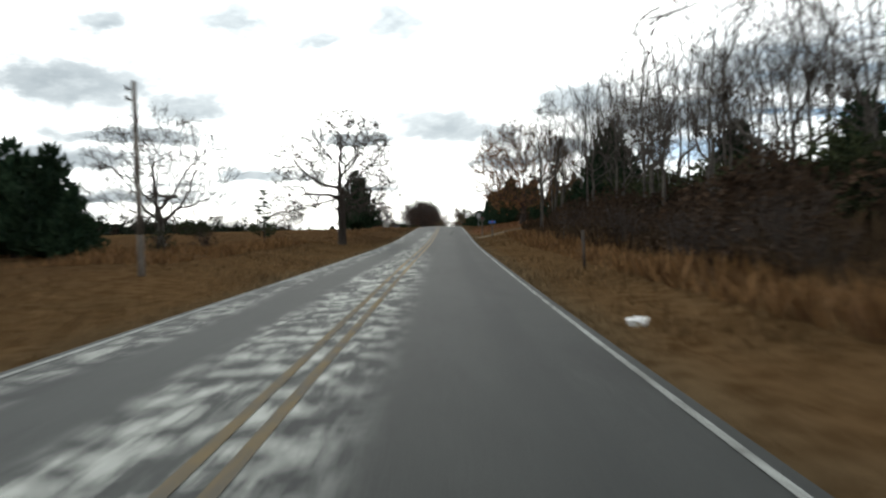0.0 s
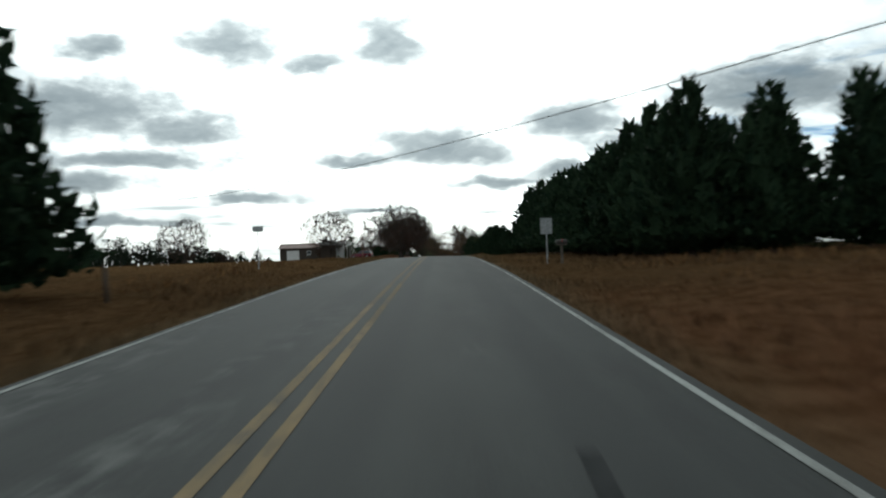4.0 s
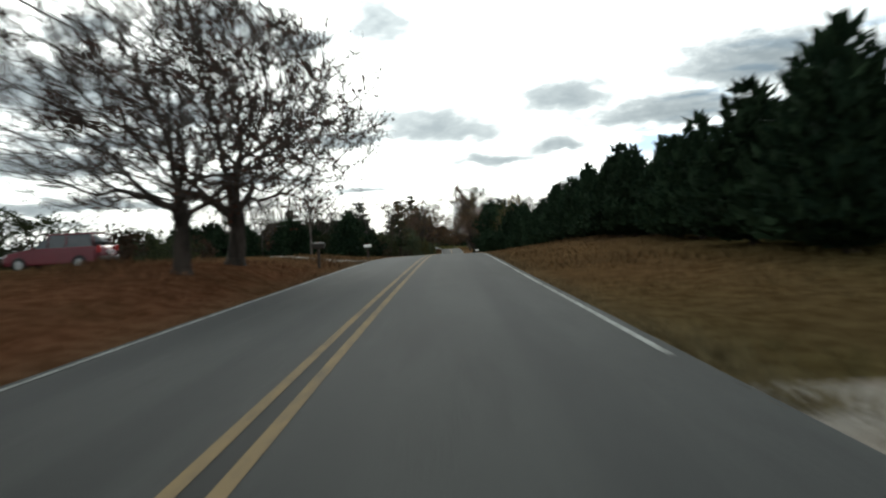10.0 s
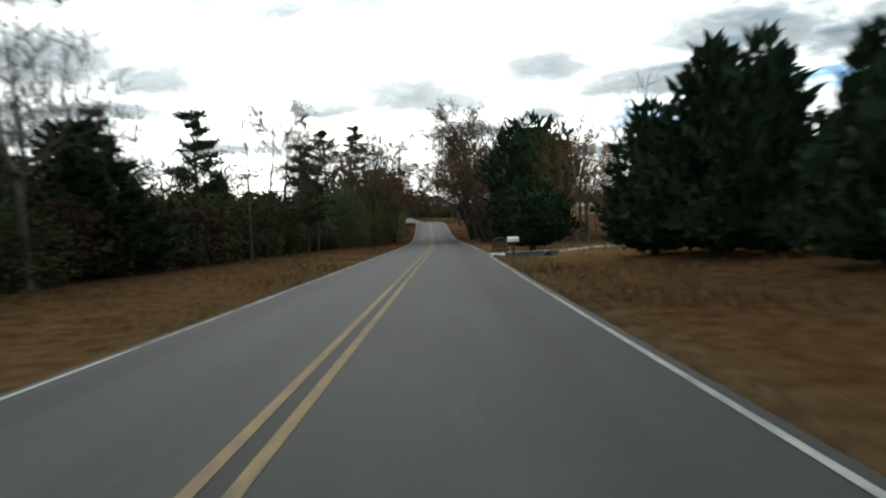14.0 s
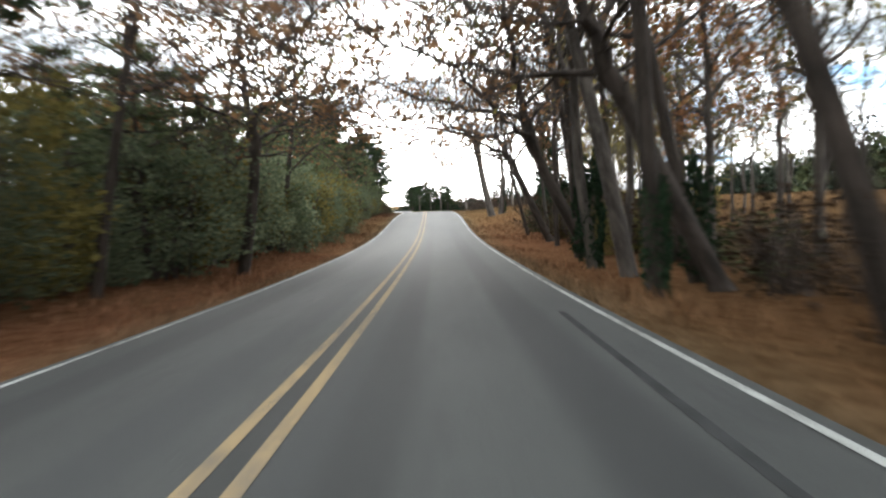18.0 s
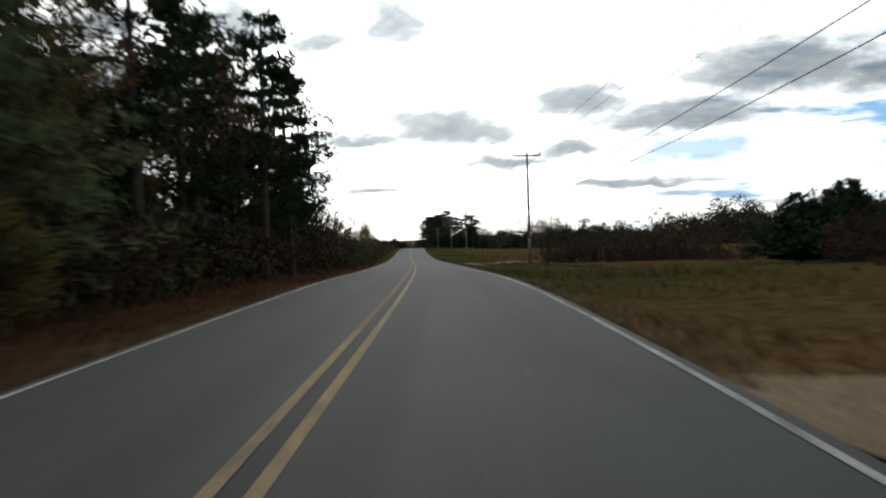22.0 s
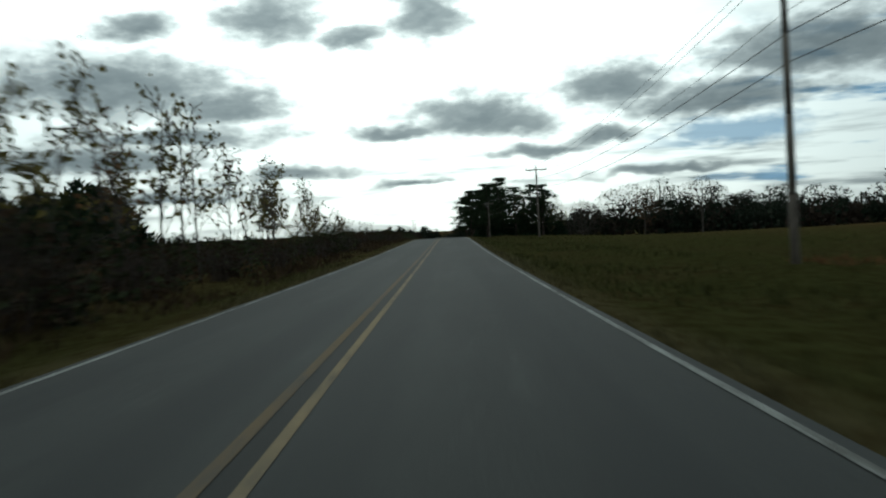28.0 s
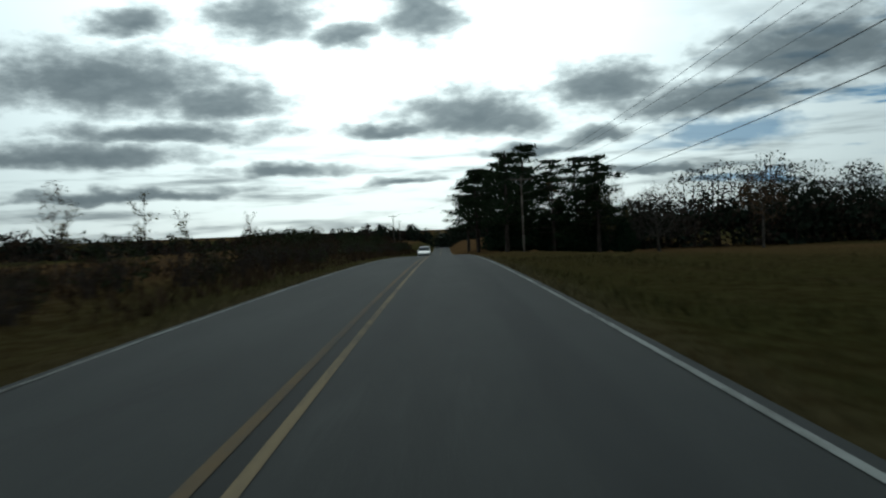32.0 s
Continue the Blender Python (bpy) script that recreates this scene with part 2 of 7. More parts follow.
M_RUSTLEAF = foliage("dry_leaf_rust", (0.090, 0.050, 0.026), (0.225, 0.125, 0.060), 0.5, 0.55)
M_DARKLEAF = foliage("dead_leaf_dark", (0.020, 0.014, 0.010), (0.058, 0.036, 0.022), 0.5)
M_REDLEAF = foliage("late_leaf_red", (0.040, 0.016, 0.012), (0.10, 0.038, 0.022))
M_ORANGELEAF = foliage("late_leaf_orange", (0.145, 0.066, 0.030), (0.30, 0.145, 0.062), 0.35, 0.5)
M_YELLOWLEAF = foliage("late_leaf_yellow", (0.22, 0.16, 0.03), (0.42, 0.33, 0.06), 0.35, 0.5)
M_OLIVELEAF = foliage("late_leaf_olive", (0.05, 0.045, 0.015), (0.15, 0.125, 0.04), 0.35, 0.45)
M_WEED = foliage("dry_weed", (0.085, 0.043, 0.020), (0.225, 0.125, 0.052))
M_DARKWEED = foliage("dark_dead_weed", (0.022, 0.015, 0.009), (0.064, 0.041, 0.022))
M_SEDGE = foliage("red_sedge", (0.080, 0.042, 0.019), (0.18, 0.096, 0.042))
M_BARK = bark("grey_bark", (0.035, 0.030, 0.026), (0.11, 0.095, 0.08))
M_DARKBARK = bark("dark_bark", (0.022, 0.018, 0.015), (0.065, 0.052, 0.043))
M_TWIG = bark("twig_bark", (0.030, 0.024, 0.020), (0.070, 0.055, 0.045))
M_POLE = bark("weathered_pole_wood", (0.065, 0.055, 0.046), (0.17, 0.145, 0.12))
M_POST = bark("weathered_post_wood", (0.07, 0.06, 0.05), (0.17, 0.15, 0.125))
M_WIRE = plain("cable_black", (0.02, 0.02, 0.02), 0.6)
M_STEEL = plain("galvanised_steel", (0.32, 0.33, 0.33), 0.5, 0.7)
M_RUST = plain("rusty_steel", (0.10, 0.045, 0.025), 0.8, 0.2)
M_WHITE = plain("white_siding", (0.38, 0.39, 0.38), 0.6, 0, 0.12, 2.0)
M_CREAM = plain("white_trim", (0.56, 0.55, 0.53), 0.55, 0, 0.1)
M_GLASS = plain("dark_window_glass", (0.03, 0.035, 0.04), 0.12, 0, 0.2, 2, 0.5)
M_ROOF = plain("grey_roof_sheet", (0.16, 0.16, 0.16), 0.6, 0.1, 0.2, 3)
M_ROOFRED = plain("faded_red_roof", (0.10, 0.055, 0.045), 0.7, 0, 0.25, 3)
M_YELLOW = plain("yellow_siding", (0.46, 0.38, 0.11), 0.6, 0, 0.12, 2)
M_DARKWOOD = plain("dark_stained_wood", (0.045, 0.034, 0.026), 0.8)
M_CARRED = plain("dark_red_car_paint", (0.095, 0.009, 0.016), 0.25, 0.2, 0.08, 1, 0.5)
M_CARWHITE = plain("white_car_paint", (0.70, 0.70, 0.70), 0.25, 0.1, 0.05, 1, 0.5)
M_TYRE = plain("black_rubber", (0.018, 0.018, 0.018), 0.85)
M_TAIL = plain("red_lamp_lens", (0.35, 0.02, 0.02), 0.2, 0, 0.1)
M_HEAD = plain("clear_lamp_lens", (0.7, 0.7, 0.68), 0.15, 0, 0.05)
M_BLUEBOX = plain("blue_painted_tin", (0.03, 0.09, 0.28), 0.45, 0.2, 0.15)
M_WHITEBOX = plain("white_painted_tin", (0.66, 0.66, 0.64), 0.45, 0.1, 0.12)
M_DARKBOX = plain("dark_painted_tin", (0.04, 0.035, 0.03), 0.5, 0.2, 0.2)
M_BAR = plain("faded_black_lettering", (0.05, 0.05, 0.05), 0.7)
M_GOLD = plain("pale_lettering", (0.5, 0.42, 0.2), 0.7)
M_PLASTIC = plain("white_plastic_bag", (0.72, 0.72, 0.70), 0.5, 0, 0.08)
M_CONCRETE = plain("pale_concrete", (0.24, 0.235, 0.215), 0.9, 0, 0.2, 2)
M_CORK = plain("black_culvert_pipe", (0.012, 0.012, 0.012), 0.8)
M_GREYWALL = plain("weathered_grey_concrete", (0.085, 0.090, 0.088), 0.92, 0, 0.35, 2.5)
M_OLDWOOD = plain("old_brown_wood", (0.12, 0.075, 0.045), 0.85, 0, 0.3, 4)
M_LOG = plain("cut_log_wood", (0.42, 0.33, 0.20), 0.85, 0, 0.3, 3)

# asphalt: aggregate grain, wheel tracks, tar seams, pale scuffed stretch
m = Mat("asphalt", 0.85, 0, 0.10)
grain = m.noise(60, 3, 0.7)
blot = m.noise(0.35, 6, 0.65, "World", (1, 0.25, 1))
base = m.mix(m.step(blot, 0.35, 0.68), (0.0235, 0.0255, 0.0245), (0.036, 0.039, 0.037))
base = m.mix(m.step(grain, 0.42, 0.72), base, (0.055, 0.058, 0.055))
patch = m.noise(0.9, 7, 0.7, "World", (1.4, 0.2, 1))
base = m.mix(m.math("MULTIPLY", m.step(patch, 0.52, 0.70), 0.55), base, (0.024, 0.025, 0.025))
pale = m.noise(1.6, 7, 0.75, "World", (1.0, 0.12, 1))
base = m.mix(m.math("MULTIPLY", m.step(pale, 0.56, 0.74), 0.45), base, (0.064, 0.066, 0.062))
lane = m.n("ShaderNodeUVMap", uv_map="lane")
ls = m.n("ShaderNodeSeparateXYZ")
m.link(lane.outputs[0], ls.inputs[0])
off, along = ls.outputs[0], ls.outputs[1]


def band(v, centre, half):
    return m.math("SUBTRACT", 1.0, m.step(m.math("ABSOLUTE", m.math("SUBTRACT", v, centre)), half * 0.35, half))


track = m.math("ADD", m.math("ADD", band(off, -0.75, 0.42), band(off, 0.95, 0.42)), m.math("ADD", band(off, -3.55, 0.42), band(off, -1.95, 0.42)), True)
streaks = m.noise(0.6, 5, 0.6, "World", (1, 0.06, 1))
base = m.mix(m.math("MULTIPLY", m.math("MULTIPLY", track, m.step(streaks, 0.30, 0.62)), 0.8), base, (0.025, 0.027, 0.027))
stain = m.math("MULTIPLY", m.math("ADD", m.math("ADD", band(off, 0.95, 0.40), band(off, -0.55, 0.30)), band(off, -3.3, 0.4), True), m.math("MULTIPLY", m.step(along, 366.0, 378.0), m.math("SUBTRACT", 1.0, m.step(along, 425.0, 470.0))))
base = m.mix(m.math("MULTIPLY", m.math("MULTIPLY", stain, m.step(streaks, 0.18, 0.50)), 0.75), base, (0.020, 0.0215, 0.021))
seam = m.math("MULTIPLY", band(off, -1.205, 0.15), m.step(along, 132.0, 150.0))
base = m.mix(m.math("MULTIPLY", seam, 0.75), base, (0.019, 0.020, 0.019))
crack = m.n("ShaderNodeTexVoronoi", feature="DISTANCE_TO_EDGE")
m.link(m.coords("World", (0.5, 0.16, 1)), crack.inputs["Vector"])
crack.inputs["Scale"].default_value = 0.9
cr = m.math("MULTIPLY", m.math("SUBTRACT", 1.0, m.step(crack.outputs[0], 0.0, 0.007)), m.step(m.noise(0.12, 3), 0.52, 0.62))
base = m.mix(m.math("MULTIPLY", cr, 0.3), base, (0.016, 0.016, 0.016))
scuff = m.step(m.noise(3.0, 9, 0.78, "World", (0.9, 0.75, 1)), 0.50, 0.545)
blotch = m.step(m.noise(0.5, 4, 0.6, "World", (1.6, 0.3, 1)), 0.40, 0.56)
early = m.math("SUBTRACT", 1.0, m.step(along, 26.0, 46.0))
where = m.math("ADD", m.math("MULTIPLY", band(off, -1.40, 1.15), early), m.math("ADD", m.math("MULTIPLY", band(off, -1.85, 0.62), blotch), m.math("MULTIPLY", m.math("MULTIPLY", band(off, -3.65, 0.55), blotch), 0.8)), True)
stretch_on = m.math("MULTIPLY", m.math("SUBTRACT", 1.0, m.step(along, 70.0, 108.0)), m.step(along, -60.0, -40.0))
sc = m.math("MULTIPLY", m.math("MULTIPLY", scuff, where), stretch_on)
base = m.mix(m.math("MULTIPLY", sc, 0.85), base, (0.34, 0.35, 0.32))
m.colour(base)
m.bump(grain, 0.35, 0.01)
M_ASPHALT = m.m


def paint_mat(name, col, wear):
    m = Mat(name, 0.9, 0, 0.04)
    k = m.noise(9, 6, 0.7)
    big = m.noise(0.25, 4, 0.6)
    c = m.mix(m.step(m.math("ADD", k, m.math("MULTIPLY", big, 0.5)), wear, wear + 0.25), (0.07, 0.068, 0.062), col)
    m.colour(c)
    m.bump(m.noise(60, 3, 0.7), 0.3, 0.01)
    return m.m


M_LINEWHITE = paint_mat("white_road_paint", (0.27, 0.28, 0.265), 0.60)
M_LINEFADED = paint_mat("faded_yellow_paint", (0.13, 0.095, 0.045), 0.62)
M_LINEYELLOW = paint_mat("yellow_road_paint", (0.200, 0.148, 0.080), 0.58)
M_LINEPALE = paint_mat("pale_yellow_paint", (0.215, 0.168, 0.100), 0.57)
M_LINEDULL = paint_mat("dull_yellow_paint", (0.135, 0.098, 0.055), 0.60)

# ground cover: colour of the growth by place, mottled at two scales
m = Mat("ground_cover", 1.0, 0, 0.0)
k1, k2, k3 = m.noise(0.22, 6, 0.65), m.noise(2.2, 6, 0.7), m.noise(25, 4, 0.7)
c = m.attr()
c = m.mix(m.math("MULTIPLY", m.step(k1, 0.4, 0.68), 0.45), c, (0.060, 0.042, 0.022))
c = m.mix(m.step(k2, 0.38, 0.66), c, m.mix(1.0, c, (0.52, 0.46, 0.40), "MULTIPLY"))
x = m.n("ShaderNodeVectorMath", operation="SCALE")
m.link(c, x.inputs[0])
m.link(m.math("ADD", 0.25, m.math("ADD", m.math("MULTIPLY", k3, 1.0), m.math("MULTIPLY", k1, 0.5))), x.inputs["Scale"])
m.colour(x.outputs[0])
m.bump(m.math("ADD", k3, m.math("MULTIPLY", k2, 2.0)), 0.9, 0.12)
M_GROUND = m.m

m = Mat("grass_blade", 0.95, 0, 0.03)
x = m.n("ShaderNodeVectorMath", operation="SCALE")
m.link(m.attr(), x.inputs[0])
m.link(m.math("ADD", 0.6, m.math("MULTIPLY", m.island(), 0.9)), x.inputs["Scale"])
m.colour(x.outputs[0])
M_BLADE = m.m

m = Mat("gravel", 0.95, 0, 0.2)
k = m.noise(14, 5, 0.8)
c = m.mix(m.step(k, 0.35, 0.7), (0.085, 0.075, 0.06), (0.27, 0.25, 0.215))
m.colour(m.mix(m.step(m.noise(0.8, 5, 0.65), 0.45, 0.7), c, (0.10, 0.075, 0.05)))
m.bump(k, 0.8, 0.04)
M_GRAVEL = m.m

m = Mat("worn_earth", 0.95, 0, 0.1)
k = m.noise(6, 6, 0.75)
c = m.mix(m.step(k, 0.35, 0.7), (0.075, 0.053, 0.031), (0.165, 0.118, 0.070))
m.colour(m.mix(m.step(m.noise(0.9, 5, 0.65), 0.45, 0.7), c, (0.06, 0.045, 0.02)))
m.bump(k, 0.8, 0.04)
M_DIRT = m.m
# ---- plan: the road's line and the lie of the land ----
KY = [-150, -60] + list(range(0, 721, 30)) + [750, 780, 840, 900, 1000, 1200, 1600, 3400]
RX = [-0.13, -0.13, -0.13, -0.03, 0.26, 0.50, 0.65, 0.69, 0.56, 0.78, 1.22, 1.89, 2.83, 3.95, 5.15, 6.10, 6.73, 7.25, 7.65, 7.72, 6.87, 5.60, 4.29, 2.99, 1.76, 0.61, -0.45, -1.56, -2.71, -4.92, -7.14, -10.83, -18.20, -32.95, -99.34]
RZ = [-0.43, -0.33, -0.13, 0.25, 0.76, 1.66, 2.51, 2.95, 2.94, 2.72, 2.79, 2.75, 2.08, 1.16, 0.24, -0.74, -1.61, -1.86, -1.10, -0.98, -1.57, -2.16, -2.65, -2.80, -2.82, -2.68, -2.61, -2.93, -3.65, -5.90, -7.80, -9.60, -9.60, -7.50, -6.00]
# cross slope of the road: y, rise for each metre to the right
CAMBER = [(9, -0.0281), (31, -0.0116), (53, -0.0138), (75, -0.0062), (142, -0.0028), (187, -0.0018), (209, -0.0046), (231, 0.0052), (275, 0.0049), (320, 0.0007), (386, 0.0032), (431, 0.0111), (475, 0.0194), (520, -0.0101), (564, -0.0070), (631, -0.0110), (676, 0.0060), (697, 0.0085), (720, -0.0026)]
# height of the verge against the road: y, 6 m and 26 m out, left side then right side
BANK_L = [(-150, .1, .2), (0, .1, .2), (50, .15, .1), (90, .0, .0), (120, -.1, -.1), (160, .0, .0), (200, .2, .3), (230, .5, .4), (260, .5, .4),
          (300, .3, .3), (340, .1, .1), (430, .1, .2), (465, .2, .3), (530, .1, .1), (570, .0, .0), (640, -.2, -.4), (720, -.1, -.3), (760, .1, .1), (800, .7, .9), (840, 1.8, 2.2), (900, 3.0, 3.8), (1000, 3.5, 5.0), (1600, 2.5, 4.0), (3400, 0, 0)]
BANK_R = [(-150, .4, 1.0), (0, .5, 1.2), (50, .45, 1.2), (72, .95, 1.3), (92, .95, 1.2), (115, .2, .5), (135, -.1, .1), (160, -.1, .1), (200, .0, .3), (230, .15, .4), (260, .6, .8),
          (300, .4, .6), (340, .2, .3), (380, -.2, -.2), (430, -.2, .3), (465, .85, 1.3), (484, .45, .7), (500, .2, .3), (530, -.1, -.25), (600, -.1, -.25), (640, -.1, -.5), (690, -.3, -1.1), (760, -.2, -1.2), (800, .1, -1.1), (850, .5, -.8), (900, 1.2, -.2), (1000, 2.5, 3.5), (1600, 2.5, 4.0), (3400, 0, 0)]
EDGE_R, EDGE_L, CENTRE = 2.13, -4.17, -1.13


def glide(ks, vs, y):
    """Cubic Hermite through knots."""
    ks, vs, y = np.asarray(ks, float), np.asarray(vs, float), np.asarray(y, float)
    s = np.gradient(vs, ks)
    k = np.clip(np.searchsorted(ks, y) - 1, 0, len(ks) - 2)
    h = ks[k + 1] - ks[k]
    t = np.clip((y - ks[k]) / h, 0, 1)
    return (2 * t**3 - 3 * t**2 + 1) * vs[k] + (t**3 - 2 * t**2 + t) * h * s[k] + (3 * t**2 - 2 * t**3) * vs[k + 1] + (t**3 - t**2) * h * s[k + 1]


def road_x(y):
    return glide(KY, RX, y)


def road_z(y):
    return glide(KY, RZ, y)


def camber(d, y):
    """Tilt of road and verge across the lane."""
    return np.interp(y, [c[0] for c in CAMBER], [c[1] for c in CAMBER]) * np.clip(np.asarray(d) - CENTRE, -4.5, 4.5)


def lane_z(d, y):
    return road_z(y) + 0.02 * (1.13 - np.abs(np.asarray(d) - CENTRE)) + camber(d, y)


def land_z(d, y):
    """Height of the ground d metres beside the camera's line."""
    d, y = np.broadcast_arrays(np.asarray(d, float), np.asarray(y, float))
    out = np.full(d.shape, -0.35)
    for side, bank, e in ((1, BANK_R, d - EDGE_R), (-1, BANK_L, EDGE_L - d)):
        ks = [b[0] for b in bank]
        b9, b30 = np.interp(y, ks, [b[1] for b in bank]), np.interp(y, ks, [b[2] for b in bank])
        rise = 0.5 * np.exp(-((y - 246.0) / 14.0) ** 2) if side < 0 else 0.0 * y
        xs = [-30.0, -0.35, 0.0, 0.7, 2.4, 6.0, 26.0, 90.0, 400.0]
        hs = [np.full(d.shape, -0.35), np.full(d.shape, -0.30), np.full(d.shape, -0.085), np.full(d.shape, -0.11), -0.22 + 0.55 * b9 + rise, b9 + 0.5 * rise, b30, np.where(b30 < 0, 1.3, 0.5) * b30, 0.3 * b30]
        h = hs[-1].copy()
        for i in range(len(xs) - 2, -1, -1):
            t = np.clip((e - xs[i]) / (xs[i + 1] - xs[i]), 0, 1)
            h = np.where(e < xs[i + 1], hs[i] * (1 - t) + hs[i + 1] * t, h)
        out = np.where(d * side > CENTRE * side, h, out)
    far = np.clip((np.abs(d) - 3) / 12, 0, 1)
    lump = 0.10 * np.sin(d * 0.31 + y * 0.17) * np.sin(y * 0.23 - d * 0.11) + 0.06 * np.sin(d * 0.9 + 1.3) * np.sin(y * 0.71)
    out = out + lump * far
    wide = np.clip((np.abs(d) - 60) / 240, 0, 1)
    return road_z(y) * (1 - wide) + wide * (-1.0) + out + 0.02 * (1.13 - np.minimum(np.abs(d - CENTRE), 3.3)) + camber(d, y)


def spot(d, y, up=0.0):
    """A place d metres beside the camera's line at y, on the ground."""
    return Vector((float(road_x(y)) + d, y, float(land_z(d, y)) + up))


def mesh_of(name, verts, faces, mat, smooth=False):
    me = bpy.data.meshes.new(name)
    me.from_pydata([tuple(v) for v in verts] if not isinstance(verts, np.ndarray) else verts.tolist(), [], faces if not isinstance(faces, np.ndarray) else faces.tolist())
    me.materials.append(mat)
    if smooth:
        me.polygons.foreach_set("use_smooth", [True] * len(me.polygons))
    me.update()
    return me


def strip(name, d0, d1, y0, y1, up, mat, step=4.0, thick=0.0):
    """A ribbon that follows the road between two offsets."""
    ys = np.arange(y0, y1 + step * 0.99, step)
    ys[-1] = y1
    ds = sorted({d0, d1, *([CENTRE] if d0 < CENTRE < d1 else [])})
    verts, faces, uv = [], [], []
    for y in ys:
        for d in ds:
            verts.append((float(road_x(y)) + d, y, float(lane_z(d, y)) + up))
            uv.append((d, y))
    k = len(ds)
    for i in range(len(ys) - 1):
        for j in range(k - 1):
            faces.append((i * k + j, i * k + j + 1, (i + 1) * k + j + 1, (i + 1) * k + j))
    if thick:
        n = len(verts)
        for i in range(len(ys)):
            for j, s in ((0, -0.12), (k - 1, 0.12)):
                x, y, z = verts[i * k + j]
                verts.append((x + s, y, z - thick))
                uv.append(uv[i * k + j])
        for i in range(len(ys) - 1):
            faces.append((i * k, (i + 1) * k, n + 2 * i + 2, n + 2 * i))
            faces.append((i * k + k - 1, n + 2 * i + 1, n + 2 * i + 3, (i + 1) * k + k - 1))
    me = mesh_of(name, verts, faces, mat, True)
    layer = me.uv_layers.new(name="lane")
    loops = np.empty(len(me.loops), int)
    me.loops.foreach_get("vertex_index", loops)
    layer.data.foreach_set("uv", np.asarray(uv, float)[loops].ravel())
    return new(name, me)


OLIVE = (0.088, 0.074, 0.032)
DRY, BROWN, GREEN, LITTER, PALE, DARKEARTH, REDEARTH = (0.130, 0.080, 0.038), (0.094, 0.056, 0.028), (0.058, 0.059, 0.021), (0.148, 0.072, 0.039), (0.24, 0.162, 0.075), (0.042, 0.027, 0.016), (0.068, 0.033, 0.019)
# y, near verge left, field left, near verge right, field right
COVER = [(-150, DRY, DRY, DRY, REDEARTH), (40, DRY, BROWN, DRY, REDEARTH), (64, DRY, BROWN, DRY, REDEARTH), (70, BROWN, BROWN, DRY, LITTER), (90, BROWN, BROWN, LITTER, LITTER), (112, BROWN, BROWN, BROWN, BROWN), (150, DRY, DRY, DRY, DARKEARTH),
         (170, GREEN, DRY, DRY, DARKEARTH), (200, GREEN, DRY, OLIVE, OLIVE), (215, DRY, BROWN, OLIVE, OLIVE), (228, LITTER, BROWN, OLIVE, GREEN), (245, LITTER, BROWN, DRY, GREEN), (262, BROWN, DRY, DRY, DARKEARTH),
         (300, DRY, DRY, DRY, DARKEARTH), (325, DRY, DARKEARTH, BROWN, DRY), (370, DRY, DARKEARTH, PALE, DRY), (392, LITTER, DARKEARTH, DRY, DARKEARTH),
         (440, LITTER, DARKEARTH, LITTER, BROWN), (470, BROWN, DARKEARTH, DRY, BROWN), (500, REDEARTH, DARKEARTH, DRY, DRY), (516, REDEARTH, DARKEARTH, GREEN, GREEN),
         (560, REDEARTH, DARKEARTH, GREEN, BROWN), (610, GREEN, BROWN, GREEN, GREEN), (700, OLIVE, DRY, GREEN, GREEN), (900, GREEN, DRY, DRY, DRY), (3400, DRY, DRY, DRY, DRY)]


def cover_of(d, y):
    far = np.clip((np.abs(d) - 14) / 40, 0, 1)
    y = y + far * (26 * np.sin(d * 0.021 + 1.0) + 14 * np.sin(d * 0.057 + y * 0.01)) + 3.0 * np.sin(d * 0.35 + y * 0.05)
    ys = [c[0] for c in COVER]
    right = (d > CENTRE)[..., None]
    near = np.where(right, np.stack([np.interp(y, ys, [c[3][i] for c in COVER]) for i in range(3)], -1), np.stack([np.interp(y, ys, [c[1][i] for c in COVER]) for i in range(3)], -1))
    wide = np.where(right, np.stack([np.interp(y, ys, [c[4][i] for c in COVER]) for i in range(3)], -1), np.stack([np.interp(y, ys, [c[2][i] for c in COVER]) for i in range(3)], -1))
    e = np.where(d > CENTRE, d - EDGE_R, EDGE_L - d)
    t = np.clip((e - 3.5) / 5.0, 0, 1)[..., None]
    edge = np.clip(1 - e / 1.1, 0, 1)[..., None] * 0.5
    k = np.sin(d * 0.012 + 0.6 + 0.4 * np.sin(y * 0.02)) * np.sin(y * 0.0135 + 0.8 + 0.5 * np.sin(d * 0.017))
    k2 = np.sin(d * 0.006 + y * 0.004 + 2.0)
    field = np.where((k > 0.15)[..., None], np.array(GREEN), np.where((k2 > 0.2)[..., None], np.array(BROWN), np.array(DRY)))
    f = np.clip((np.abs(d) - 45) / 40, 0, 1)[..., None]
    wide = wide * (1 - f) + field * f
    return (near * (1 - t) + wide * t) * (1 - edge) + np.array((0.16, 0.125, 0.075)) * edge


def colour_layer(me, cols):
    a = me.color_attributes.new("cover", "FLOAT_COLOR", "POINT")
    a.data.foreach_set("color", np.concatenate([cols, np.ones((len(cols), 1))], 1).ravel().astype(np.float32))


